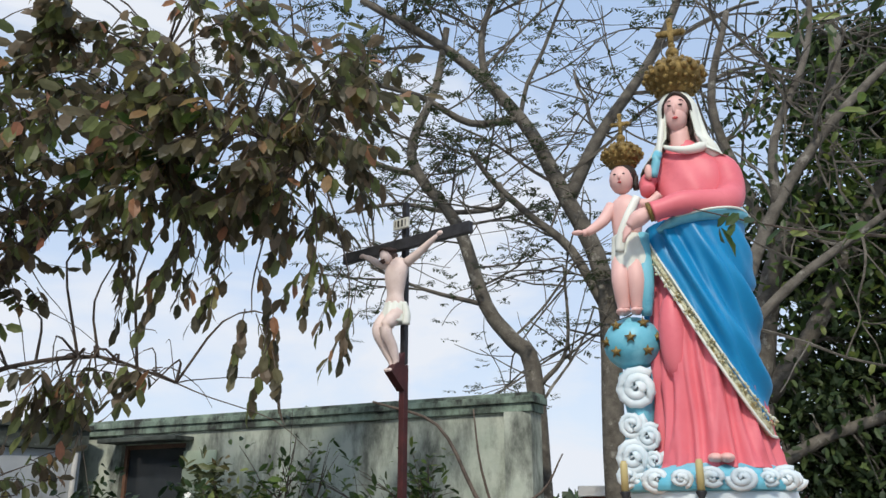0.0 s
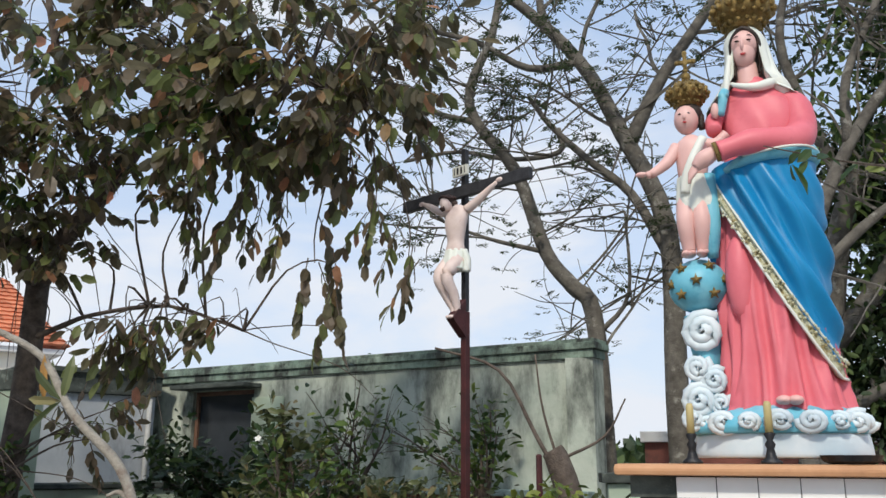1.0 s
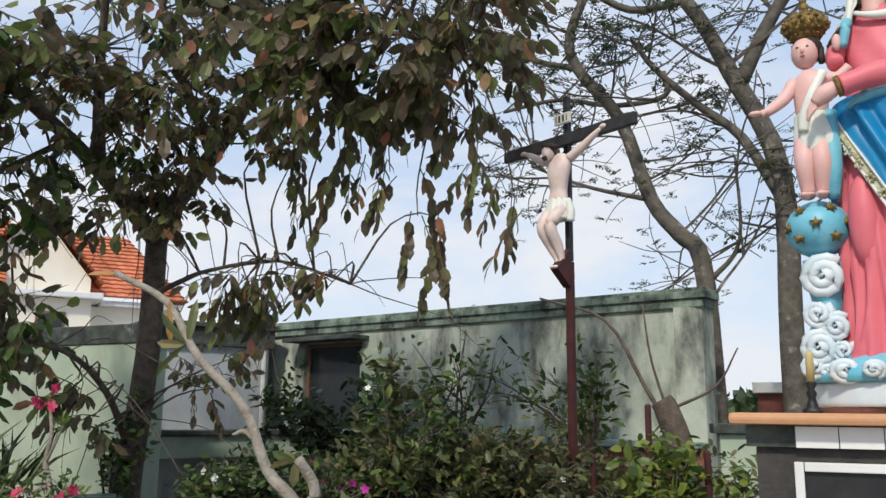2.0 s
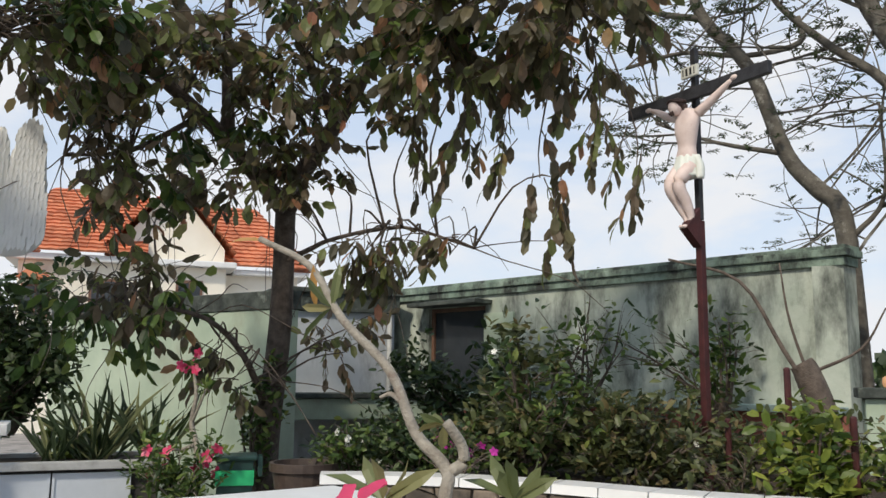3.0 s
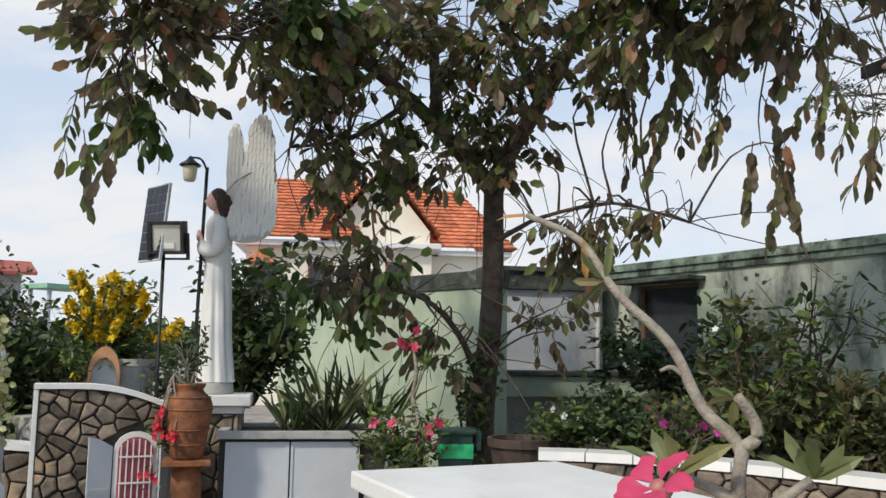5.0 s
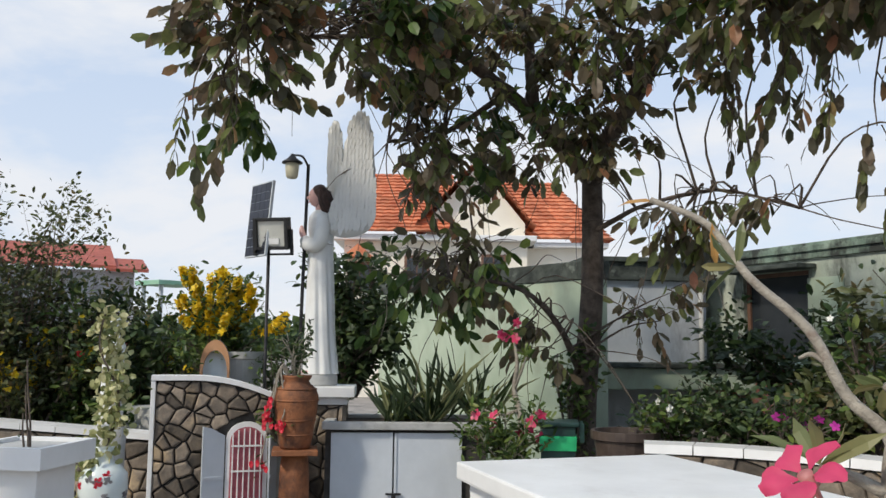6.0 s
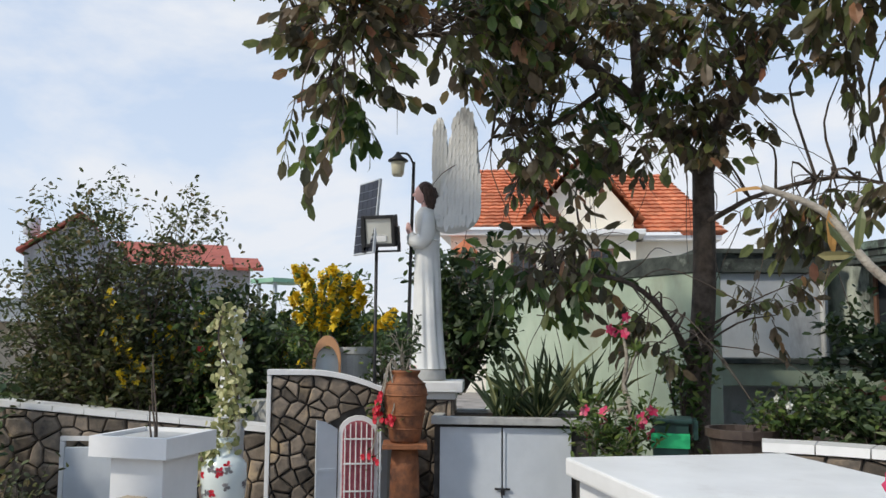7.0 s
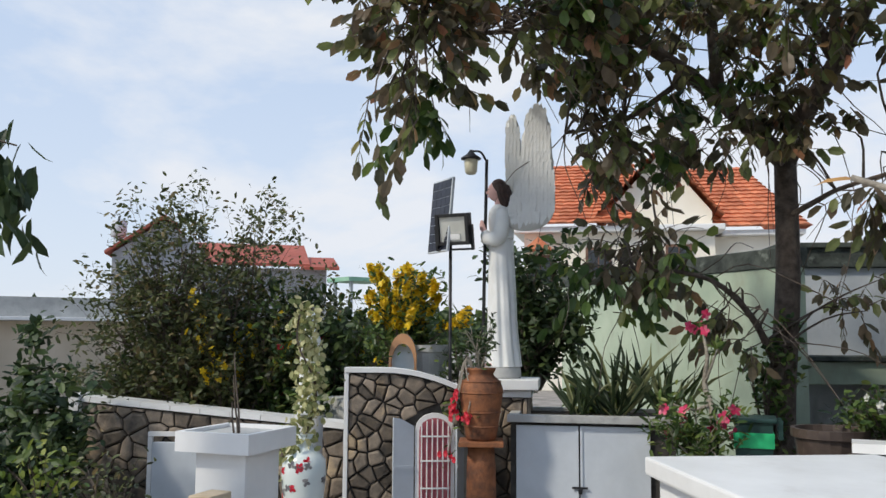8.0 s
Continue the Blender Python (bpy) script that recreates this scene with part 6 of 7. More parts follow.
# thin bare twigs
for _ in range(190):
    p = limbs[RNG.integers(len(limbs))]
    a = p[RNG.integers(2, len(p))]
    d = unit(1)[0] * (1, 0.7, 0.8) + (0.2, 0, -0.1)
    bag.tw.append((smooth_path([a, a + d * 0.3 + RNG.normal(size=3) * 0.06, a + d * 0.65 + (0, 0, -0.12), a + d * 0.9 + (0, 0, -0.3)], 3), (0.006, 0.002)))
bag.build("crown", L_TREE, tree, M_BARK)
bag = Bag()
crown(bag, limbs, (-4.98, 3.62, 3.05), (0.2, 0.22, 0.6), 26, 0.3, 3, 0.15, 0.085, droop=0.5)
crown(bag, limbs, (-4.95, 4.4, 3.6), (0.3, 0.3, 0.25), 16, 0.3, 3, 0.15, 0.085, droop=0.7)
crown(bag, limbs, (-4.3, 5.7, 3.2), (0.6, 0.5, 0.5), 22, 0.32, 3, 0.15, 0.085, droop=0.6)
crown(bag, limbs, (-4.6, 4.6, 3.9), (0.9, 1.2, 0.6), 46, 0.36, 3, 0.14, 0.08, droop=0.5)
crown(bag, limbs, (-4.3, 5.3, 2.0), (0.6, 0.4, 0.25), 10, 0.4, 3, 0.15, 0.08)
crown(bag, limbs, (-3.0, 6.0, 4.2), (1.6, 0.8, 0.8), 26, 0.36, 3, 0.14, 0.08, droop=0.5)
bag.build("green_shoot", L_GREEN, tree, M_BARK)


def sprout(paths, p, d, length, r, depth, tips, bend=0.35, flat=0.6):
    """Grows a bare limb and its side shoots."""
    pts = [np.array(p, float)]
    d = np.array(d, float) / np.linalg.norm(d)
    n = 4
    for k in range(n):
        d = d + RNG.normal(size=3) * (bend * 0.5, bend * 0.5, bend * 0.4) + (0, 0, 0.03)
        d /= np.linalg.norm(d)
        pts.append(pts[-1] + d * length / n)
    paths.append((smooth_path(pts, 2), (r, r * 0.55)))
    if depth == 0:
        tips.append((pts[-1], d))
        tips.append((pts[2], d))
        return
    for k in range(3 if depth > 1 else 4):
        i = RNG.integers(1, n + 1)
        e = d * 0.55 + unit(1)[0] * (1, flat, 0.75)
        sprout(paths, pts[i], e, length * RNG.uniform(0.5, 0.8), max(r * 0.5, 0.005), depth - 1, tips, bend, flat)


def bare_tree(label, limbs_in, seeds, depth, leafy):
    ob = thing("bare_tree", (0, 0, 0), label, "tree", "bare trees behind the statues")
    thick, thin, tips = [], [], []
    for pts, r in limbs_in:
        thick.append((smooth_path(pts, 4), r))
    for p, d, ln, r in seeds:
        sprout(thin, p, d, ln, r, depth, tips)
    for pts, r in thick[:]:
        for _ in range(9):
            i = RNG.integers(len(pts) // 3, len(pts))
            sprout(thin, pts[i], unit(1)[0] * (1, 0.5, 0.6) + (0, 0, 0.4), RNG.uniform(0.7, 1.3), 0.014, 1, tips)
    v, f = tubes(thick, 9)
    raw("trunk", v, f, M_BARK2, ob, smooth=True)
    v, f = tubes(thin, 4)
    tagged(raw("branchwork", v, f, M_BARK2, ob), kind="stuff")
    b = Bag()
    for p, d in tips:
        if RNG.random() > leafy:
            continue
        for _ in range(RNG.integers(2, 5)):
            a = unit(1)[0] * (1, 0.6, 0.22)
            side = np.cross(a, (0, 0, 1.0))
            q0 = p + RNG.normal(size=3) * 0.08
            for k in range(8):
                for s_ in (-1, 1):
                    b.add(q0 + a * 0.028 * k + RNG.normal(size=3) * 0.006, a * 0.7 + side * s_ + RNG.normal(size=3) * 0.15, (0, 0, 1), 0.055 * RNG.uniform(0.6, 1.2), 0.02)
    b.build("foliage", L_FEATHER, ob)
    return ob


bare_tree("tall bare tree with arching limbs and sparse feathery leaves",
          [([(1.74, 8.83, 0), (1.72, 8.83, 2.2), (1.72, 8.83, 3.99), (1.29, 8.9, 5.13), (0.88, 8.95, 5.99), (0.10, 9.0, 6.86), (-1.0, 8.95, 7.57)], (0.135, 0.045)),
           ([(1.38, 8.9, 4.95), (1.76, 8.83, 5.71), (2.43, 8.67, 6.70), (2.9, 8.5, 7.8)], (0.085, 0.04)),
           ([(0.88, 8.95, 5.99), (0.3, 9.0, 5.95), (-0.3, 9.0, 6.3), (-1.2, 9.0, 6.6), (-2.0, 9.0, 7.2)], (0.05, 0.02)),
           ([(0.5, 9.0, 6.4), (0.45, 9.0, 7.1), (0.7, 9.0, 7.9)], (0.05, 0.03)),
           ([(1.72, 8.83, 3.7), (1.38, 8.9, 4.39), (0.95, 8.95, 4.8), (0.54, 8.98, 5.23), (0.3, 9.0, 5.6)], (0.06, 0.025)),
           ([(0.62, 9.0, 5.2), (0.63, 8.98, 4.92), (0.1, 9.0, 4.85), (-0.5, 9.0, 4.95), (-1.1, 9.0, 4.85)], (0.035, 0.02))],
          [((0.1, 9, 6.86), (-1, 0, 0.5), 1.4, 0.03), ((1.76, 8.83, 5.7), (-0.3, 0, 1), 1.5, 0.03), ((2.43, 8.67, 6.7), (1, 0, 0.6), 1.6, 0.035),
           ((2.1, 8.75, 6.2), (1, 0, 0.2), 1.6, 0.03), ((0.88, 8.95, 6.0), (0.2, 0, 1), 1.6, 0.03), ((0.4, 9.0, 6.6), (0.8, 0, 0.8), 1.4, 0.025),
           ((1.29, 8.9, 5.13), (-1, 0, 0.3), 1.3, 0.025), ((-0.5, 9, 7.2), (0, 0, 1), 1.4, 0.03), ((1.3, 8.9, 5.2), (0.7, 0, 0.9), 1.5, 0.03), ((-1.2, 9, 6.6), (-0.6, 0, 0.6), 1.4, 0.02), ((0.5, 9.0, 7.1), (-1, 0, 0.6), 1.3, 0.025), ((0.6, 9.0, 7.4), (1, 0, 0.5), 1.3, 0.025)], 2, 0.42)
bare_tree("slender leaning bare tree with a forked trunk",
          [([(1.05, 8.9, 0), (1.0, 8.94, 1.78), (0.93, 8.95, 3.1), (0.72, 8.97, 3.4), (0.45, 8.99, 3.78), (0.15, 9.0, 4.69), (-0.29, 9.0, 5.30), (-0.36, 9.0, 5.72), (-0.1, 9.0, 6.4), (0.03, 9.0, 7.2)], (0.11, 0.04)),
           ([(-0.29, 9.0, 5.30), (-0.8, 9.0, 5.45), (-1.5, 9.0, 5.9), (-2.1, 9.0, 6.5)], (0.04, 0.015)),
           ([(0.45, 8.99, 3.78), (-0.2, 9.0, 3.95), (-0.8, 9.0, 4.2)], (0.03, 0.01)),
           ([(1.0, 8.94, 2.9), (1.3, 8.9, 3.3), (1.3, 8.9, 4.2)], (0.03, 0.012))],
          [((0.15, 9, 4.69), (1, 0, 0.2), 1.0, 0.02), ((0.72, 8.97, 3.4), (1, 0, 0.9), 1.1, 0.02), ((-0.36, 9, 5.72), (-1, 0, 0.4), 1.2, 0.02), ((0.95, 8.95, 2.6), (0.4, 0, 1), 1.3, 0.02), ((0.3, 9, 4.2), (0.9, 0, 0.1), 1.0, 0.015)], 1, 0.6)

# leafy tree behind the large statue
ltree = thing("leafy_tree", (0, 0, 0), "dense dark green tree with pale lichened limbs", "tree")
lt_l = [(smooth_path(p, 4), r) for p, r in (
    ([(2.6, 7.3, 0), (2.6, 7.3, 1.6), (2.75, 7.3, 2.9), (2.95, 7.2, 3.8), (3.4, 7.0, 4.6), (3.6, 6.9, 5.8)], (0.15, 0.05)),
    ([(2.7, 7.3, 2.5), (3.2, 7.1, 3.2), (3.7, 6.9, 4.2), (4.2, 6.6, 5.0)], (0.09, 0.04)),
    ([(2.6, 7.3, 1.9), (3.1, 7.1, 2.2), (3.9, 6.8, 2.5), (4.6, 6.4, 2.9)], (0.06, 0.03)),
    ([(2.95, 7.2, 3.8), (2.7, 7.2, 4.5), (2.5, 7.2, 5.3), (2.7, 7.1, 6.2)], (0.06, 0.03)),
    ([(2.2, 6.6, 0), (2.22, 6.6, 2.4), (2.35, 6.55, 3.2), (2.7, 6.5, 4.0), (3.2, 6.4, 4.7), (3.9, 6.3, 5.4)], (0.08, 0.03)),
    ([(2.3, 6.6, 2.9), (2.75, 6.5, 3.35), (3.3, 6.4, 3.75), (4.1, 6.3, 4.3)], (0.05, 0.02)),
    ([(2.7, 6.5, 4.0), (2.75, 6.5, 4.6), (3.1, 6.45, 5.4), (3.2, 6.4, 6.2)], (0.045, 0.02)))]
v, f = tubes(lt_l, 9)
raw("trunk", v, f, M_BARK2, ltree, smooth=True)
tw, tips = [], []
for p, r in lt_l[3:]:
    for _ in range(9):
        sprout(tw, p[RNG.integers(len(p) // 3, len(p))], unit(1)[0] * (1, 0.3, 0.7) + (0.2, 0, 0.4), RNG.uniform(0.6, 1.1), 0.016, 1, tips, 0.5)
v, f = tubes(tw, 4)
tagged(raw("branchwork", v, f, M_BARK2, ltree), kind="stuff")
b = Bag()
ll = [p for p, _ in lt_l]
for c, r, n in (((3.7, 7.6, 2.3), (1.3, 0.7, 1.2), 560), ((4.3, 7.6, 4.0), (1.3, 0.7, 1.1), 420), ((3.3, 7.7, 4.0), (0.8, 0.5, 0.9), 110), ((4.2, 7.5, 5.6), (1.3, 0.6, 0.9), 280)):
    for _ in range(n):
        q = np.array(c) + unit(1)[0] * r * RNG.uniform(0.25, 1)
        root = nearest(ll, q)
        b.tw.append((np.array([root, (root + q) / 2 + (0, 0, .1), q]), (0.012, 0.003)))
        for k in range(20):
            a = unit(1)[0] + (0, -0.1, -0.25)
            b.add(q + RNG.normal(size=3) * 0.15, a, unit(1)[0] + (0, 0, 1), 0.11 * RNG.uniform(0.6, 1.2), 0.048)
b.build("crown", L_DARK, ltree, M_BARK2)
bh = Bag()
for _ in range(1500):
    q = np.array((3.6, 6.7, 4.1)) + unit(1)[0] * (1.3, 0.4, 1.7) * RNG.uniform(0.3, 1)
    bh.add(q, unit(1)[0] + (0, 0, -0.3), unit(1)[0] + (0, 0, 1), 0.11, 0.05)
bh.build("young_leaves", L_GREEN, ltree)

# leafy spray close by, crossing in front of the statue
spray = thing("near_branch", (0, 0, 0), "thin leafy branch of a nearby tree", "branch")
b = Bag()
for pts, n in (([(1.9, 2.3, 2.3), (1.35, 2.35, 2.37), (1.0, 2.35, 2.40), (0.74, 2.38, 2.47)], 16), ([(2.2, 2.4, 3.4), (1.6, 2.45, 3.35), (1.2, 2.5, 3.15)], 26), ([(2.2, 2.4, 3.0), (1.75, 2.5, 2.95), (1.35, 2.55, 2.85)], 18), ([(2.0, 2.4, 3.9), (1.5, 2.5, 3.6), (1.15, 2.55, 3.45)], 14)):
    p = smooth_path(pts, 5)
    b.tw.append((p, (0.008, 0.002)))
    for _ in range(n):
        q = p[RNG.integers(3, len(p))] + RNG.normal(size=3) * (0.03, 0.03, 0.02)
        b.add(q, unit(1)[0] * (0.8, 0.5, 0.5) + (-0.5, 0, -0.35), unit(1)[0] + (0, -0.4, 0.9), 0.085 * RNG.uniform(0.6, 1.2), 0.032)
b.build("leaves", L_GREEN, spray, M_BARK)
v, f = tubes([(smooth_path([(2.35, 2.4, 0), (2.3, 2.4, 1.5), (2.2, 2.4, 3.0), (2.1, 2.4, 4.0)], 3), (0.06, 0.02)), (smooth_path([(2.28, 2.4, 1.9), (2.1, 2.35, 2.2), (1.9, 2.3, 2.3)], 3), (0.015, 0.008))], 8)
raw("trunk", v, f, M_BARK, spray, smooth=True)

# drooping leaves at the other end of the garden
spray2 = thing("near_branch", (0, 0, 0), "drooping dark leaves of a tree outside the garden", "branch")
b = Bag()
p = smooth_path([(-4.9, -0.6, 2.62), (-4.5, 0.32, 2.5), (-4.2, 0.84, 2.36)], 4)
b.tw.append((p, (0.01, 0.004)))
for _ in range(150):
    q = p[RNG.integers(5, len(p))] + RNG.normal(size=3) * (0.06, 0.07, 0.12) + (0, 0, -0.2)
    b.add(q, unit(1)[0] * 0.6 + (0, 0, -0.8), unit(1)[0] + (0.3, -0.5, 0.5), 0.14, 0.055)
b.build("leaves", L_DARK, spray2, M_BARK)
v, f = tubes([(smooth_path([(-5.2, -1.2, 0), (-5.15, -1.1, 1.4), (-4.9, -0.6, 2.62)], 4), (0.08, 0.012))], 8)
raw("trunk", v, f, M_BARK, spray2, smooth=True)

# ---- garden plants ----
bush("flowering_shrub", (-1.55, 6.0, 0.84), (0.68, 0.45, 1.0), 1700, (0.09, 0.042), L_BROWN, "straggly shrub with fresh green and browned leaves")
bush("flowering_shrub", (-1.45, 5.9, 0.84), (0.6, 0.35, 1.1), 620, (0.085, 0.04), L_GREEN, "upright green shrub with white blossom", flowers=(F_WHITE, 10, 0.025, 0.4))
bush("flowering_shrub", (-0.75, 5.8, 0.84), (0.6, 0.4, 0.7), 1500, (0.08, 0.035), L_BROWN, "dry brownish shrub on the flower bed", flowers=(F_WHITE, 5, 0.025, 0.4))
bush("flowering_shrub", (-2.2, 5.75, 0.84), (0.5, 0.35, 0.5), 1200, (0.07, 0.035), L_DARK, "low dark green shrub on the flower bed")
bush("flowering_shrub", (-2.7, 5.75, 0.84), (0.4, 0.3, 0.42), 650, (0.06, 0.034), L_GREEN, "low shrub with small white flowers", flowers=(F_WHITE, 22, 0.032, 0.2))
bush("croton", (0.3, 5.4, 0.84), (0.55, 0.3, 0.58), 800, (0.09, 0.05), L_LIME, "yellow-green shrub beside the cross")
bush("croton", (0.95, 5.5, 0.84), (0.45, 0.3, 0.45), 420, (0.08, 0.045), L_BROWN, "browned low shrub below the statue")
bush("flowering_shrub", (-0.1, 5.35, 0.84), (0.4, 0.2, 0.3), 300, (0.06, 0.03), L_BROWN, "dry low ground cover")
bush("bougainvillea", (-1.85, 5.5, 0.84), (0.35, 0.25, 0.45), 260, (0.06, 0.035), L_GREEN, "small shrub with magenta bracts", flowers=(F_MAG, 10, 0.035, 0.45))
bush("climber", (-0.2, 7.6, 1.2), (1.0, 0.25, 1.2), 420, (0.1, 0.045), L_GREEN, "sparse climbing shrub against the wall", stems=13)
bush("climber", (-1.5, 8.2, 1.2), (0.9, 0.2, 1.35), 200, (0.1, 0.045), L_GREEN, "sparse creeper on the mildewed wall", stems=12)
bush("vine", (-3.92, 6.5, 0.5), (0.3, 0.26, 1.25), 520, (0.08, 0.045), L_GREEN, "green vine round the foot of the garden tree", stems=14)
bush("climber", (-2.6, 8.6, 1.0), (1.2, 0.5, 1.1), 1500, (0.12, 0.055), L_DARK, "dark climbing shrub below the window")
bush("dry_shrub", (-0.4, 6.6, 0.84), (1.6, 0.6, 0.5), 1800, (0.09, 0.036), L_BROWN, "tangle of dry stems and dull leaves", stems=40)
bush("dry_shrub", (-3.1, 7.4, 0.5), (0.8, 0.6, 0.8), 700, (0.1, 0.045), L_DARK, "shaded shrub below the annexe")
bush("large_shrub", (-7.75, 3.3, 0.3), (0.8, 1.4, 2.55), 21000, (0.062, 0.03), L_BROWN, "tall twiggy shrub with small dull leaves", stems=110, shell=0.45)
bush("large_shrub", (-7.15, 3.3, 0.6), (0.4, 0.65, 1.25), 2600, (0.06, 0.03), L_BROWN, "twiggy shrub with yellow blossom", flowers=(F_YELLOW, 260, 0.036, 0.4))
bush("dark_hedge", (-7.6, 4.3, 0.2), (1.0, 0.8, 1.75), 7500, (0.10, 0.05), L_DARK, "dark green hedge shrub with red blossom", flowers=(F_RED, 26, 0.04, 0.5), stems=40)
bush("dark_hedge", (-8.5, 3.35, 0.0), (1.2, 1.0, 2.1), 6500, (0.11, 0.055), L_DARK, "dark green hedge shrub by the shed", stems=40)
bush("dark_hedge", (-7.25, 3.75, 0.2), (0.65, 0.5, 1.5), 3600, (0.08, 0.04), L_GREEN, "green hedge shrub behind the stone wall", flowers=(F_RED, 14, 0.04, 0.5), stems=30)
bush("dark_hedge", (-7.0, 1.6, 0.0), (0.9, 0.45, 1.3), 6000, (0.10, 0.05), L_DARK, "dark shaded hedge shrub", stems=30)
bush("croton", (-5.3, 1.35, 0.0), (0.5, 0.4, 0.98), 700, (0.06, 0.032), L_LIME, "small yellow-green shrub beside the hedge")
bush("croton", (-5.75, 1.75, 0.0), (0.42, 0.3, 1.0), 600, (0.055, 0.03), L_BROWN, "dull small-leaved shrub before the stone wall")
bush("yellow_flower_bush", (-6.5, 4.62, 1.25), (0.56, 0.45, 0.92), 2600, (0.07, 0.03), L_GREEN, "potted shrub covered in yellow blossom", stems=26, flowers=(F_YELLOW, 2600, 0.048, 0.38))
bush("dark_hedge", (-7.9, 5.4, 0.0), (0.95, 0.7, 2.2), 4500, (0.10, 0.04), L_GREEN, "tall feathery green shrub beyond the shrine", stems=40)
bush("yellow_flower_bush", (-6.95, 4.5, 0.9), (0.4, 0.3, 0.9), 500, (0.08, 0.025), L_GREEN, "weeping shrub with yellow blossom", flowers=(F_YELLOW, 25, 0.035, 0.4))
bush("dark_tree", (-6.25, 6.1, 1.0), (0.55, 0.5, 1.65), 4000, (0.10, 0.05), L_DARK, "dense dark evergreen shrub behind the angel", stems=40)
bush("green_shrub", (-5.75, 4.75, 0.7), (0.28, 0.25, 0.95), 500, (0.07, 0.03), L_DARK, "dark green potted shrub beside the pillar")
bush("croton", (-4.8, 5.35, 0.85), (0.2, 0.2, 0.42), 130, (0.16, 0.06), L_LIME, "broad-leaved croton with an orange flush")
bush("desert_rose", (-3.66, 5.05, 0.68), (0.36, 0.28, 0.5), 800, (0.08, 0.026), L_GREEN, "potted desert rose with pink blossom", twig_mat=M_ADBARK, flowers=(F_PINK, 17, 0.05, 0.3))
bush("red_flower_plant", (-4.88, 4.14, 1.25), (0.16, 0.14, 0.5), 190, (0.06, 0.022), L_DARK, "leafy succulent growing from the clay jar", twig_mat=M_ADBARK, stems=8)

tall_rose = thing("desert_rose", (0, 0, 0), "tall desert rose stem with pink blossom", "shrub")
v, f = tubes([(smooth_path([(-3.7, 5.3, 0.65), (-3.72, 5.32, 1.0), (-3.8, 5.35, 1.2), (-3.76, 5.33, 1.4), (-3.83, 5.38, 1.58)], 4), (0.03, 0.01)), (smooth_path([(-3.74, 5.3, 1.05), (-3.85, 5.25, 1.02), (-4.0, 5.2, 1.06)], 4), (0.015, 0.006)), (smooth_path([(-3.8, 5.35, 1.2), (-3.7, 5.3, 1.35), (-3.66, 5.3, 1.45)], 4), (0.012, 0.006))], 7)
raw("stem", v, f, M_ADBARK, tall_rose, smooth=True)
b, fb = Bag(), Bag()
for c in ((-3.83, 5.38, 1.58), (-3.66, 5.3, 1.45), (-4.0, 5.2, 1.06)):
    for _ in range(16):
        b.add(np.array(c) + RNG.normal(size=3) * 0.02, unit(1)[0] + (0, 0, 0.5), unit(1)[0] + (0, 0, 1), 0.09, 0.03)
for _ in range(5):
    q = np.array((-3.83, 5.34, 1.62)) + RNG.normal(size=3) * (0.03, 0.03, 0.05)
    for k in range(5):
        fb.add(q, (math.cos(k * 1.256), -0.3, math.sin(k * 1.256)), (0, -1, 0.2), 0.045, 0.035)
b.build("leaves", L_GREEN, tall_rose)
fb.build("blossom", F_PINK, tall_rose)

# red blossoms hanging from the jar
hang = thing("crown_of_thorns", (0, 0, 0), "thin stems with red blossom hanging over the clay jar", "plant")
st, fb, b = [], Bag(), Bag()
for tip in ((-4.98, 4.0, 1.1), (-5.0, 3.98, 0.98), (-4.86, 4.0, 0.97), (-5.02, 3.95, 0.66), (-4.95, 3.98, 1.04)):
    tip = np.array(tip)
    st.append((smooth_path([(-4.9, 4.12, 1.28), (-4.93, 4.05, 1.36), tip + (0.02, 0.02, 0.12), tip], 4), (0.008, 0.004)))
    for _ in range(4):
        q = tip + RNG.normal(size=3) * 0.025
        for k in range(5):
            fb.add(q, (math.cos(k * 1.256), -0.5, math.sin(k * 1.256)), (0.2, -1, 0.2), 0.028, 0.026)
    for _ in range(5):
        b.add(tip + RNG.normal(size=3) * 0.05, unit(1)[0], unit(1)[0] + (0, 0, 1), 0.05, 0.02)
v, f = tubes(st, 5)
raw("stem", v, f, M_ADBARK, hang)
fb.build("blossom", F_RED, hang)
b.build("leaves", L_GREEN, hang)

# sword-leaved plants in the cabinet
for cx, cy, n, ln in ((-4.45, 5.15, 40, 0.66), (-4.15, 5.38, 34, 0.58), (-4.62, 4.95, 18, 0.4)):
    ag = thing("sword_plant", (cx, cy, 0.92), "clump of long dark sword-shaped leaves", "plant", "sword plants")
    b = Bag()
    for _ in range(n):
        a = unit(1)[0] * (0.75, 0.6, 0) + (0, 0, RNG.uniform(0.5, 1.1))
        b.add(RNG.normal(size=3) * (0.05, 0.05, 0), a, np.cross(a, unit(1)[0]), ln * RNG.uniform(0.6, 1.15), 0.032)
    b.build("foliage", L_BLADE, ag)

# vine on the vase and the bare sapling in the white planter
vine = thing("variegated_vine", (0, 0, 0), "variegated cream and green vine trailing over a white post", "vine")
b = Bag()
for _ in range(620):
    z = RNG.uniform(0.66, 1.72)
    c = np.array((-4.95 + 0.05 * math.sin(z * 7) - 0.02, 2.74 + 0.06 * math.sin(z * 5 + 1), z))
    b.add(c + RNG.normal(size=3) * (0.045, 0.05, 0.03), unit(1)[0] + (0.1, -0.2, -0.4), unit(1)[0] + (0.4, -0.6, 0.5), 0.055, 0.038)
b.tw.append((smooth_path([(-4.95, 2.74, 0.9), (-4.92, 2.8, 1.2), (-5.0, 2.7, 1.5), (-4.97, 2.72, 1.75)], 4), (0.012, 0.006)))
b.build("leaves", L_VARI, vine, M_BARK)
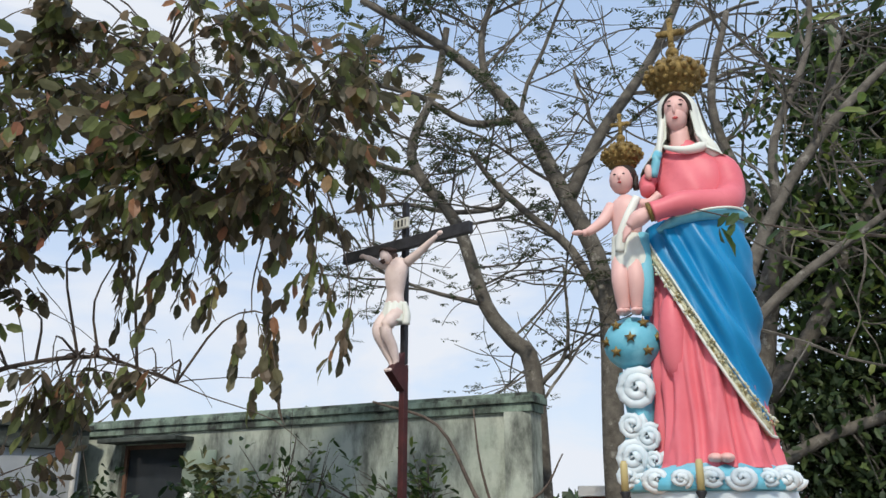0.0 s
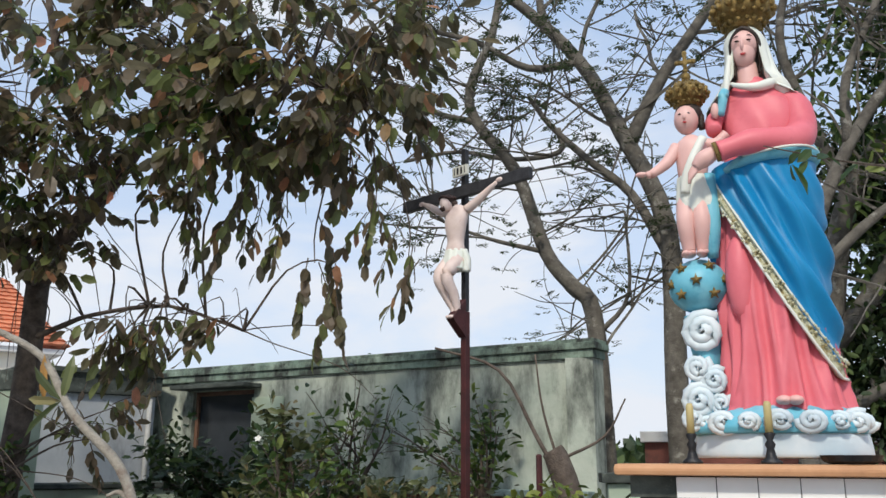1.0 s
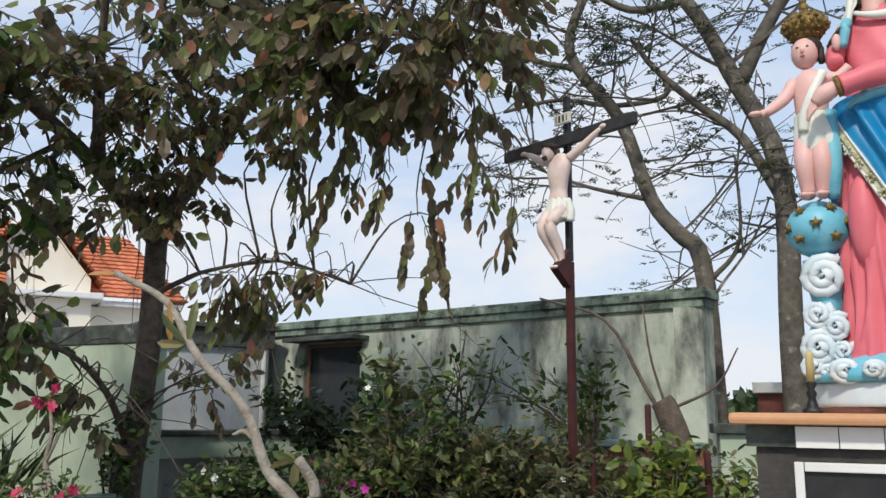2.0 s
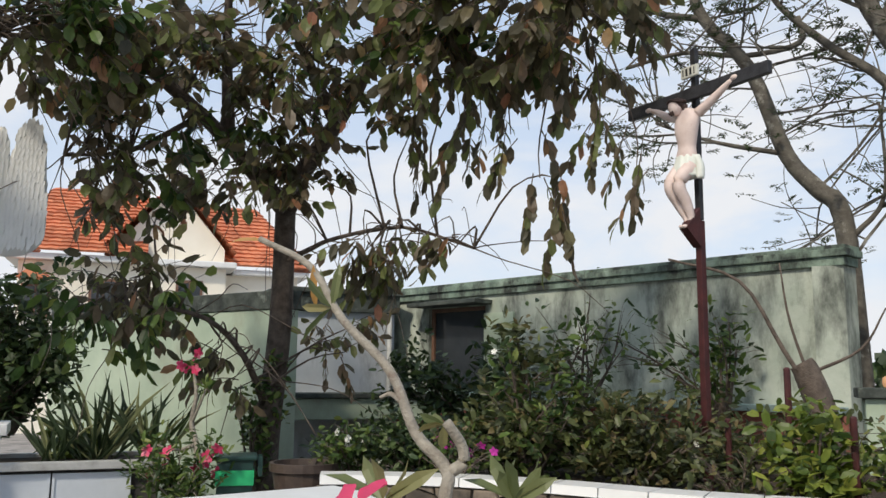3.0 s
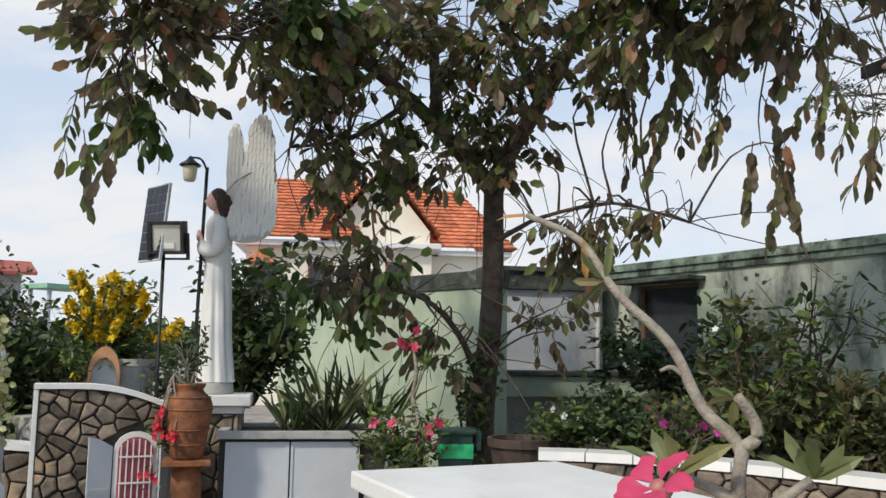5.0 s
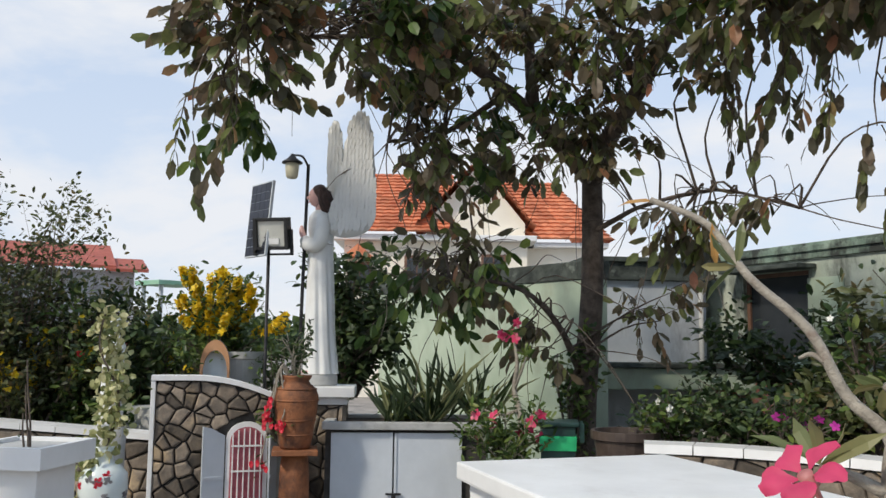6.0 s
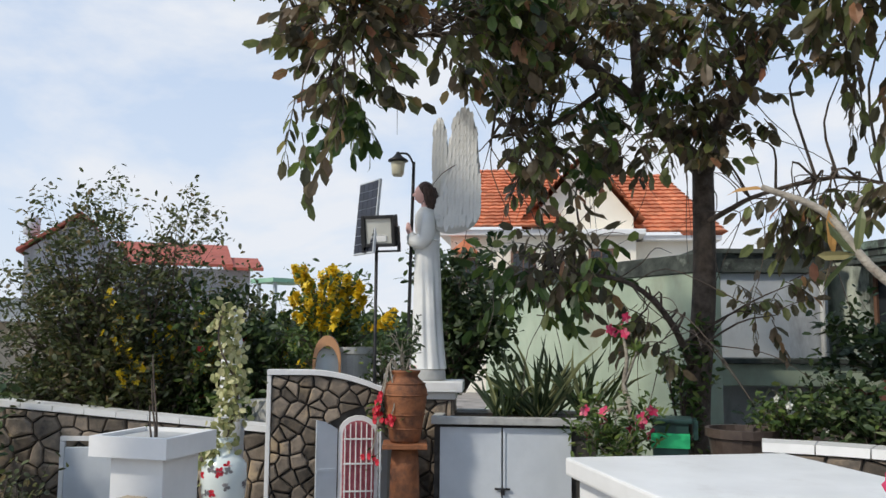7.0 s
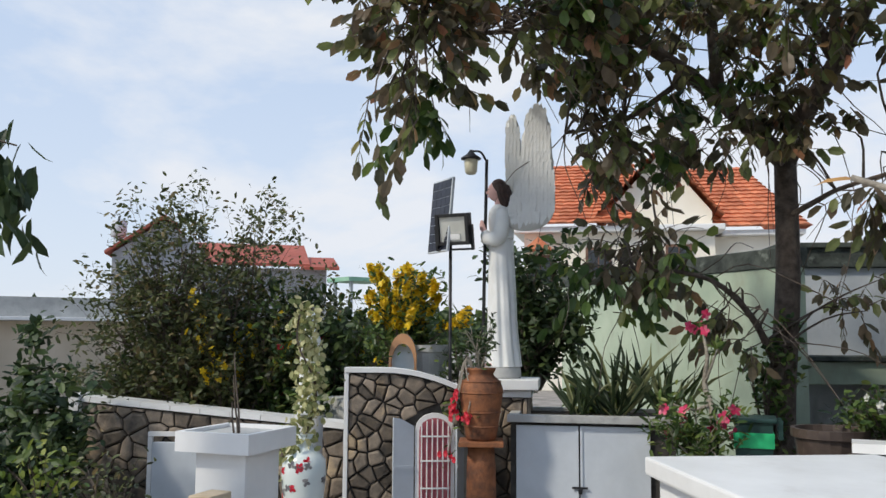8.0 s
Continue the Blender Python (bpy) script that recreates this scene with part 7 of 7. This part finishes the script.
sap = thing("bare_sapling", (0, 0, 0), "thin leafless shrub growing from the white planter", "shrub")
tw, tips = [], []
o = wp @ Vector((0.2, 0.2, 1.03))
for k in range(3):
    sprout(tw, np.array(o) + RNG.normal(size=3) * (0.012, 0.012, 0), np.array((0, 0, 1.0)) + RNG.normal(size=3) * (0.1, 0.1, 0), (0.16, 0.3, 0.42)[k], 0.006, 0, tips, 0.12)
for q in tw:
    v, f = tubes([q], 5)
    raw("stem", v, f, M_BARK, sap)
b = Bag()
for p, d in tips:
    b.add(p + RNG.normal(size=3) * 0.03, unit(1)[0], unit(1)[0] + (0, 0, 1), 0.035, 0.016)
b.build("leaves", L_BROWN, sap)

# cut stumps and stakes in the bed
stump = thing("tree_stump", (0, 0, 0), "leaning cut tree stump with peeling bark", "stump")
v, f = tubes([(smooth_path([(0.46, 5.95, 0.8), (0.42, 5.93, 1.3), (0.34, 5.93, 1.58), (0.30, 5.93, 1.66)], 4), (0.10, 0.075)), (smooth_path([(0.42, 5.93, 1.35), (0.2, 5.95, 1.75), (-0.05, 6.0, 2.2), (-0.5, 6.0, 2.36)], 4), (0.018, 0.008)), (smooth_path([(0.4, 5.93, 1.4), (0.25, 5.9, 1.9), (0.2, 5.9, 2.3)], 4), (0.012, 0.005)), (smooth_path([(0.36, 5.93, 1.6), (0.65, 5.9, 1.75), (0.8, 5.9, 2.0)], 4), (0.012, 0.005))], 9)
raw("wood", v, f, M_BARK, stump, smooth=True)
for x, y, h in ((0.2, 5.6, 1.62), (0.52, 5.35, 1.35), (-0.15, 5.8, 1.3)):
    sk = thing("stake", (x, y, 0), "dark red painted garden stake", "stake", "garden stakes")
    part("post", lathe([(0.02, 0.5), (0.02, h), (0.012, h + 0.01)], 8), M_REDPAINT, sk)

# desert rose close to the camera
near = thing("desert_rose", (0, 0, 0), "desert rose with a pale bent stem and one large pink flower", "shrub")
near.matrix_basis = Matrix.Translation((-0.116, 0.015, 1.565)) @ Matrix.Scale(0.945, 4) @ Matrix.Translation((0.115, -0.015, -1.565))
v, f = tubes([(smooth_path([(-0.38, 1.0, 0.78), (-0.40, 1.0, 1.1), (-0.388, 1.0, 1.40), (-0.389, 1.018, 1.457), (-0.434, 1.03, 1.50), (-0.479, 1.054, 1.574), (-0.55, 1.06, 1.64), (-0.608, 1.077, 1.713), (-0.69, 1.08, 1.755)], 5), (0.0098, 0.0042)),
              (smooth_path([(-0.389, 1.018, 1.455), (-0.371, 1.022, 1.468), (-0.373, 1.022, 1.488), (-0.388, 1.01, 1.515)], 5), (0.0078, 0.006)),
              (smooth_path([(-0.39, 1.0, 1.40), (-0.42, 0.99, 1.415), (-0.445, 0.97, 1.425)], 4), (0.008, 0.005)),
              (smooth_path([(-0.456, 1.04, 1.535), (-0.475, 1.05, 1.545), (-0.49, 1.05, 1.54)], 4), (0.004, 0.002)),
              (smooth_path([(-0.388, 1.0, 1.39), (-0.35, 1.02, 1.40), (-0.318, 1.04, 1.425)], 4), (0.008, 0.005))], 10)
raw("stem", v, f, M_ADBARK, near, smooth=True)
b = Bag()
for c, n, ln in (((-0.447, 0.965, 1.428), 6, 0.075), ((-0.315, 1.042, 1.425), 9, 0.066)):
    for k in range(n):
        a = np.array((math.cos(k * 2.4), 0.5 * math.sin(k * 2.4), 0.75 + 0.25 * math.sin(k)))
        b.add(np.array(c), a, np.cross(a, (math.sin(k), math.cos(k), 0.2)), ln * RNG.uniform(0.65, 1.1), 0.019)
for c, n, ln in (((-0.565, 1.06, 1.655), 5, 0.06), ((-0.39, 1.01, 1.512), 5, 0.035)):
    for k in range(n):
        a = unit(1)[0] * (1, 0.4, 0.6) + (-0.2, 0, 0.2)
        b.add(np.array(c), a, unit(1)[0] + (0, -0.5, 0.6), ln, 0.013)
b.build("leaves", leaf_mat("desert_rose_leaf", (0, (0.10, 0.13, 0.045)), (0.6, (0.2, 0.22, 0.09)), (1, (0.3, 0.26, 0.11)), trans=0.35), near)
for at, way, face, ln, wd in (((-0.60, 1.07, 1.715), (0.06, 0, -1), (0.3, -1, 0), 0.06, 0.011), ((-0.685, 1.08, 1.752), (-1, 0, 0.15), (0, -0.6, 1), 0.06, 0.016)):
    yl = Bag()
    yl.add(at, way, face, ln, wd)
    yl.build("withered_leaf", leaf_mat("withered", (0, (0.6, 0.36, 0.06)), (1, (0.4, 0.2, 0.1))), near)
fc = np.array((-0.428, 0.85, 1.430))
fx = np.array((-0.25, -0.6, 0.75))
fx /= np.linalg.norm(fx)
e1 = np.cross(fx, (0, 0, 1.0))
e1 /= np.linalg.norm(e1)
e2 = np.cross(e1, fx)
M_PETAL = leaf_mat("rose_petal", (0, (0.62, 0.025, 0.10)), (1, (0.80, 0.10, 0.22)), rough=0.55, trans=0.4)
for k in range(5):
    t0 = k * 1.2566 + 0.35
    V, F = [], []
    for i in range(8):
        u = i / 7
        half = 0.95 * math.sin(math.pi * (0.10 + 0.80 * u ** 0.85)) * (0.25 + 0.75 * u) * 0.98
        for j in range(7):
            w_ = (j - 3) / 3
            t = t0 + half * w_ + 0.25 * u
            r_ = 0.004 + 0.041 * u * (1 - 0.12 * w_ * w_)
            lift_ = 0.024 * u - 0.018 * u ** 3 + 0.003 * math.sin(5 * w_ + k * 2) * u ** 2 + 0.004 * w_ * u
            V.append(fc + r_ * (math.cos(t) * e1 + math.sin(t) * e2) + lift_ * fx)
    for i in range(7):
        for j in range(6):
            q = i * 7 + j
            F.append((q, q + 1, q + 8, q + 7))
    raw("petal", V, F, M_PETAL, near, smooth=True)
v, f = tubes([(np.array([(-0.445, 0.97, 1.425), (-0.43, 0.86, 1.405), fc - 0.03 * fx, fc - 0.012 * fx, fc + 0.004 * fx]), (0.004, 0.003, 0.003, 0.005, 0.008))], 10)
raw("throat", v, f, leaf_mat("pale_throat", (0, (0.62, 0.2, 0.22)), (1, (0.7, 0.35, 0.3))), near, smooth=True)
bush("desert_rose", (-0.35, 0.96, 0.78), (0.05, 0.05, 0.3), 20, (0.05, 0.02), L_GREEN, "lower shoots of the desert rose", twig_mat=M_ADBARK, stems=3)

planter((-0.365, 0.946, 0.62), 0.15, 0.2, M_TERRA, "small clay pot of the near desert rose")
rose_stand = thing("plant_stand", (0, 0, 0), "slim concrete plant stand under the clay pot", "stand")
part("shaft", boxes((-0.465, 0.846, 0, -0.265, 1.046, 0.56), bevel=0.01), M_CONC, rose_stand)
part("top", boxes((-0.525, 0.786, 0.564, -0.205, 1.106, 0.616), bevel=0.008), M_CONC, rose_stand)

# far greenery and a green roof beyond the shrubs
far_roof = thing("green_canopy", (0, 0, 0), "pale green sheet canopy beyond the shrubs", "canopy")
part("sheet", boxes((-12.9, 7.7, 2.42, -12.2, 8.5, 2.49)), mat("pale_green_sheet", (0.2, 0.42, 0.28), (0.3, 0.52, 0.37), 0.5, 2, 0.1), far_roof)
for x in (-12.85, -12.35):
    part("post", boxes((x, 7.8, 0, x + 0.05, 7.85, 2.416)), M_METAL, far_roof)
woods = tagged(thing("far_woods", (0, 0, 0), "distant band of trees", "trees", kind="stuff"))
b = Bag()
for _ in range(9000):
    a = radians(RNG.uniform(-40, 115))
    d = RNG.uniform(70, 85)
    h = 3.0 + 1.2 * noise.noise(Vector((a * 12, 0, 3))) + 0.8 * noise.noise(Vector((a * 40, 2, 3)))
    b.add((-d * math.sin(a), d * math.cos(a), RNG.uniform(0, 1) ** 0.7 * h), unit(1)[0], unit(1)[0], 1.3, 0.9)
b.build("foliage", L_DARK, woods)
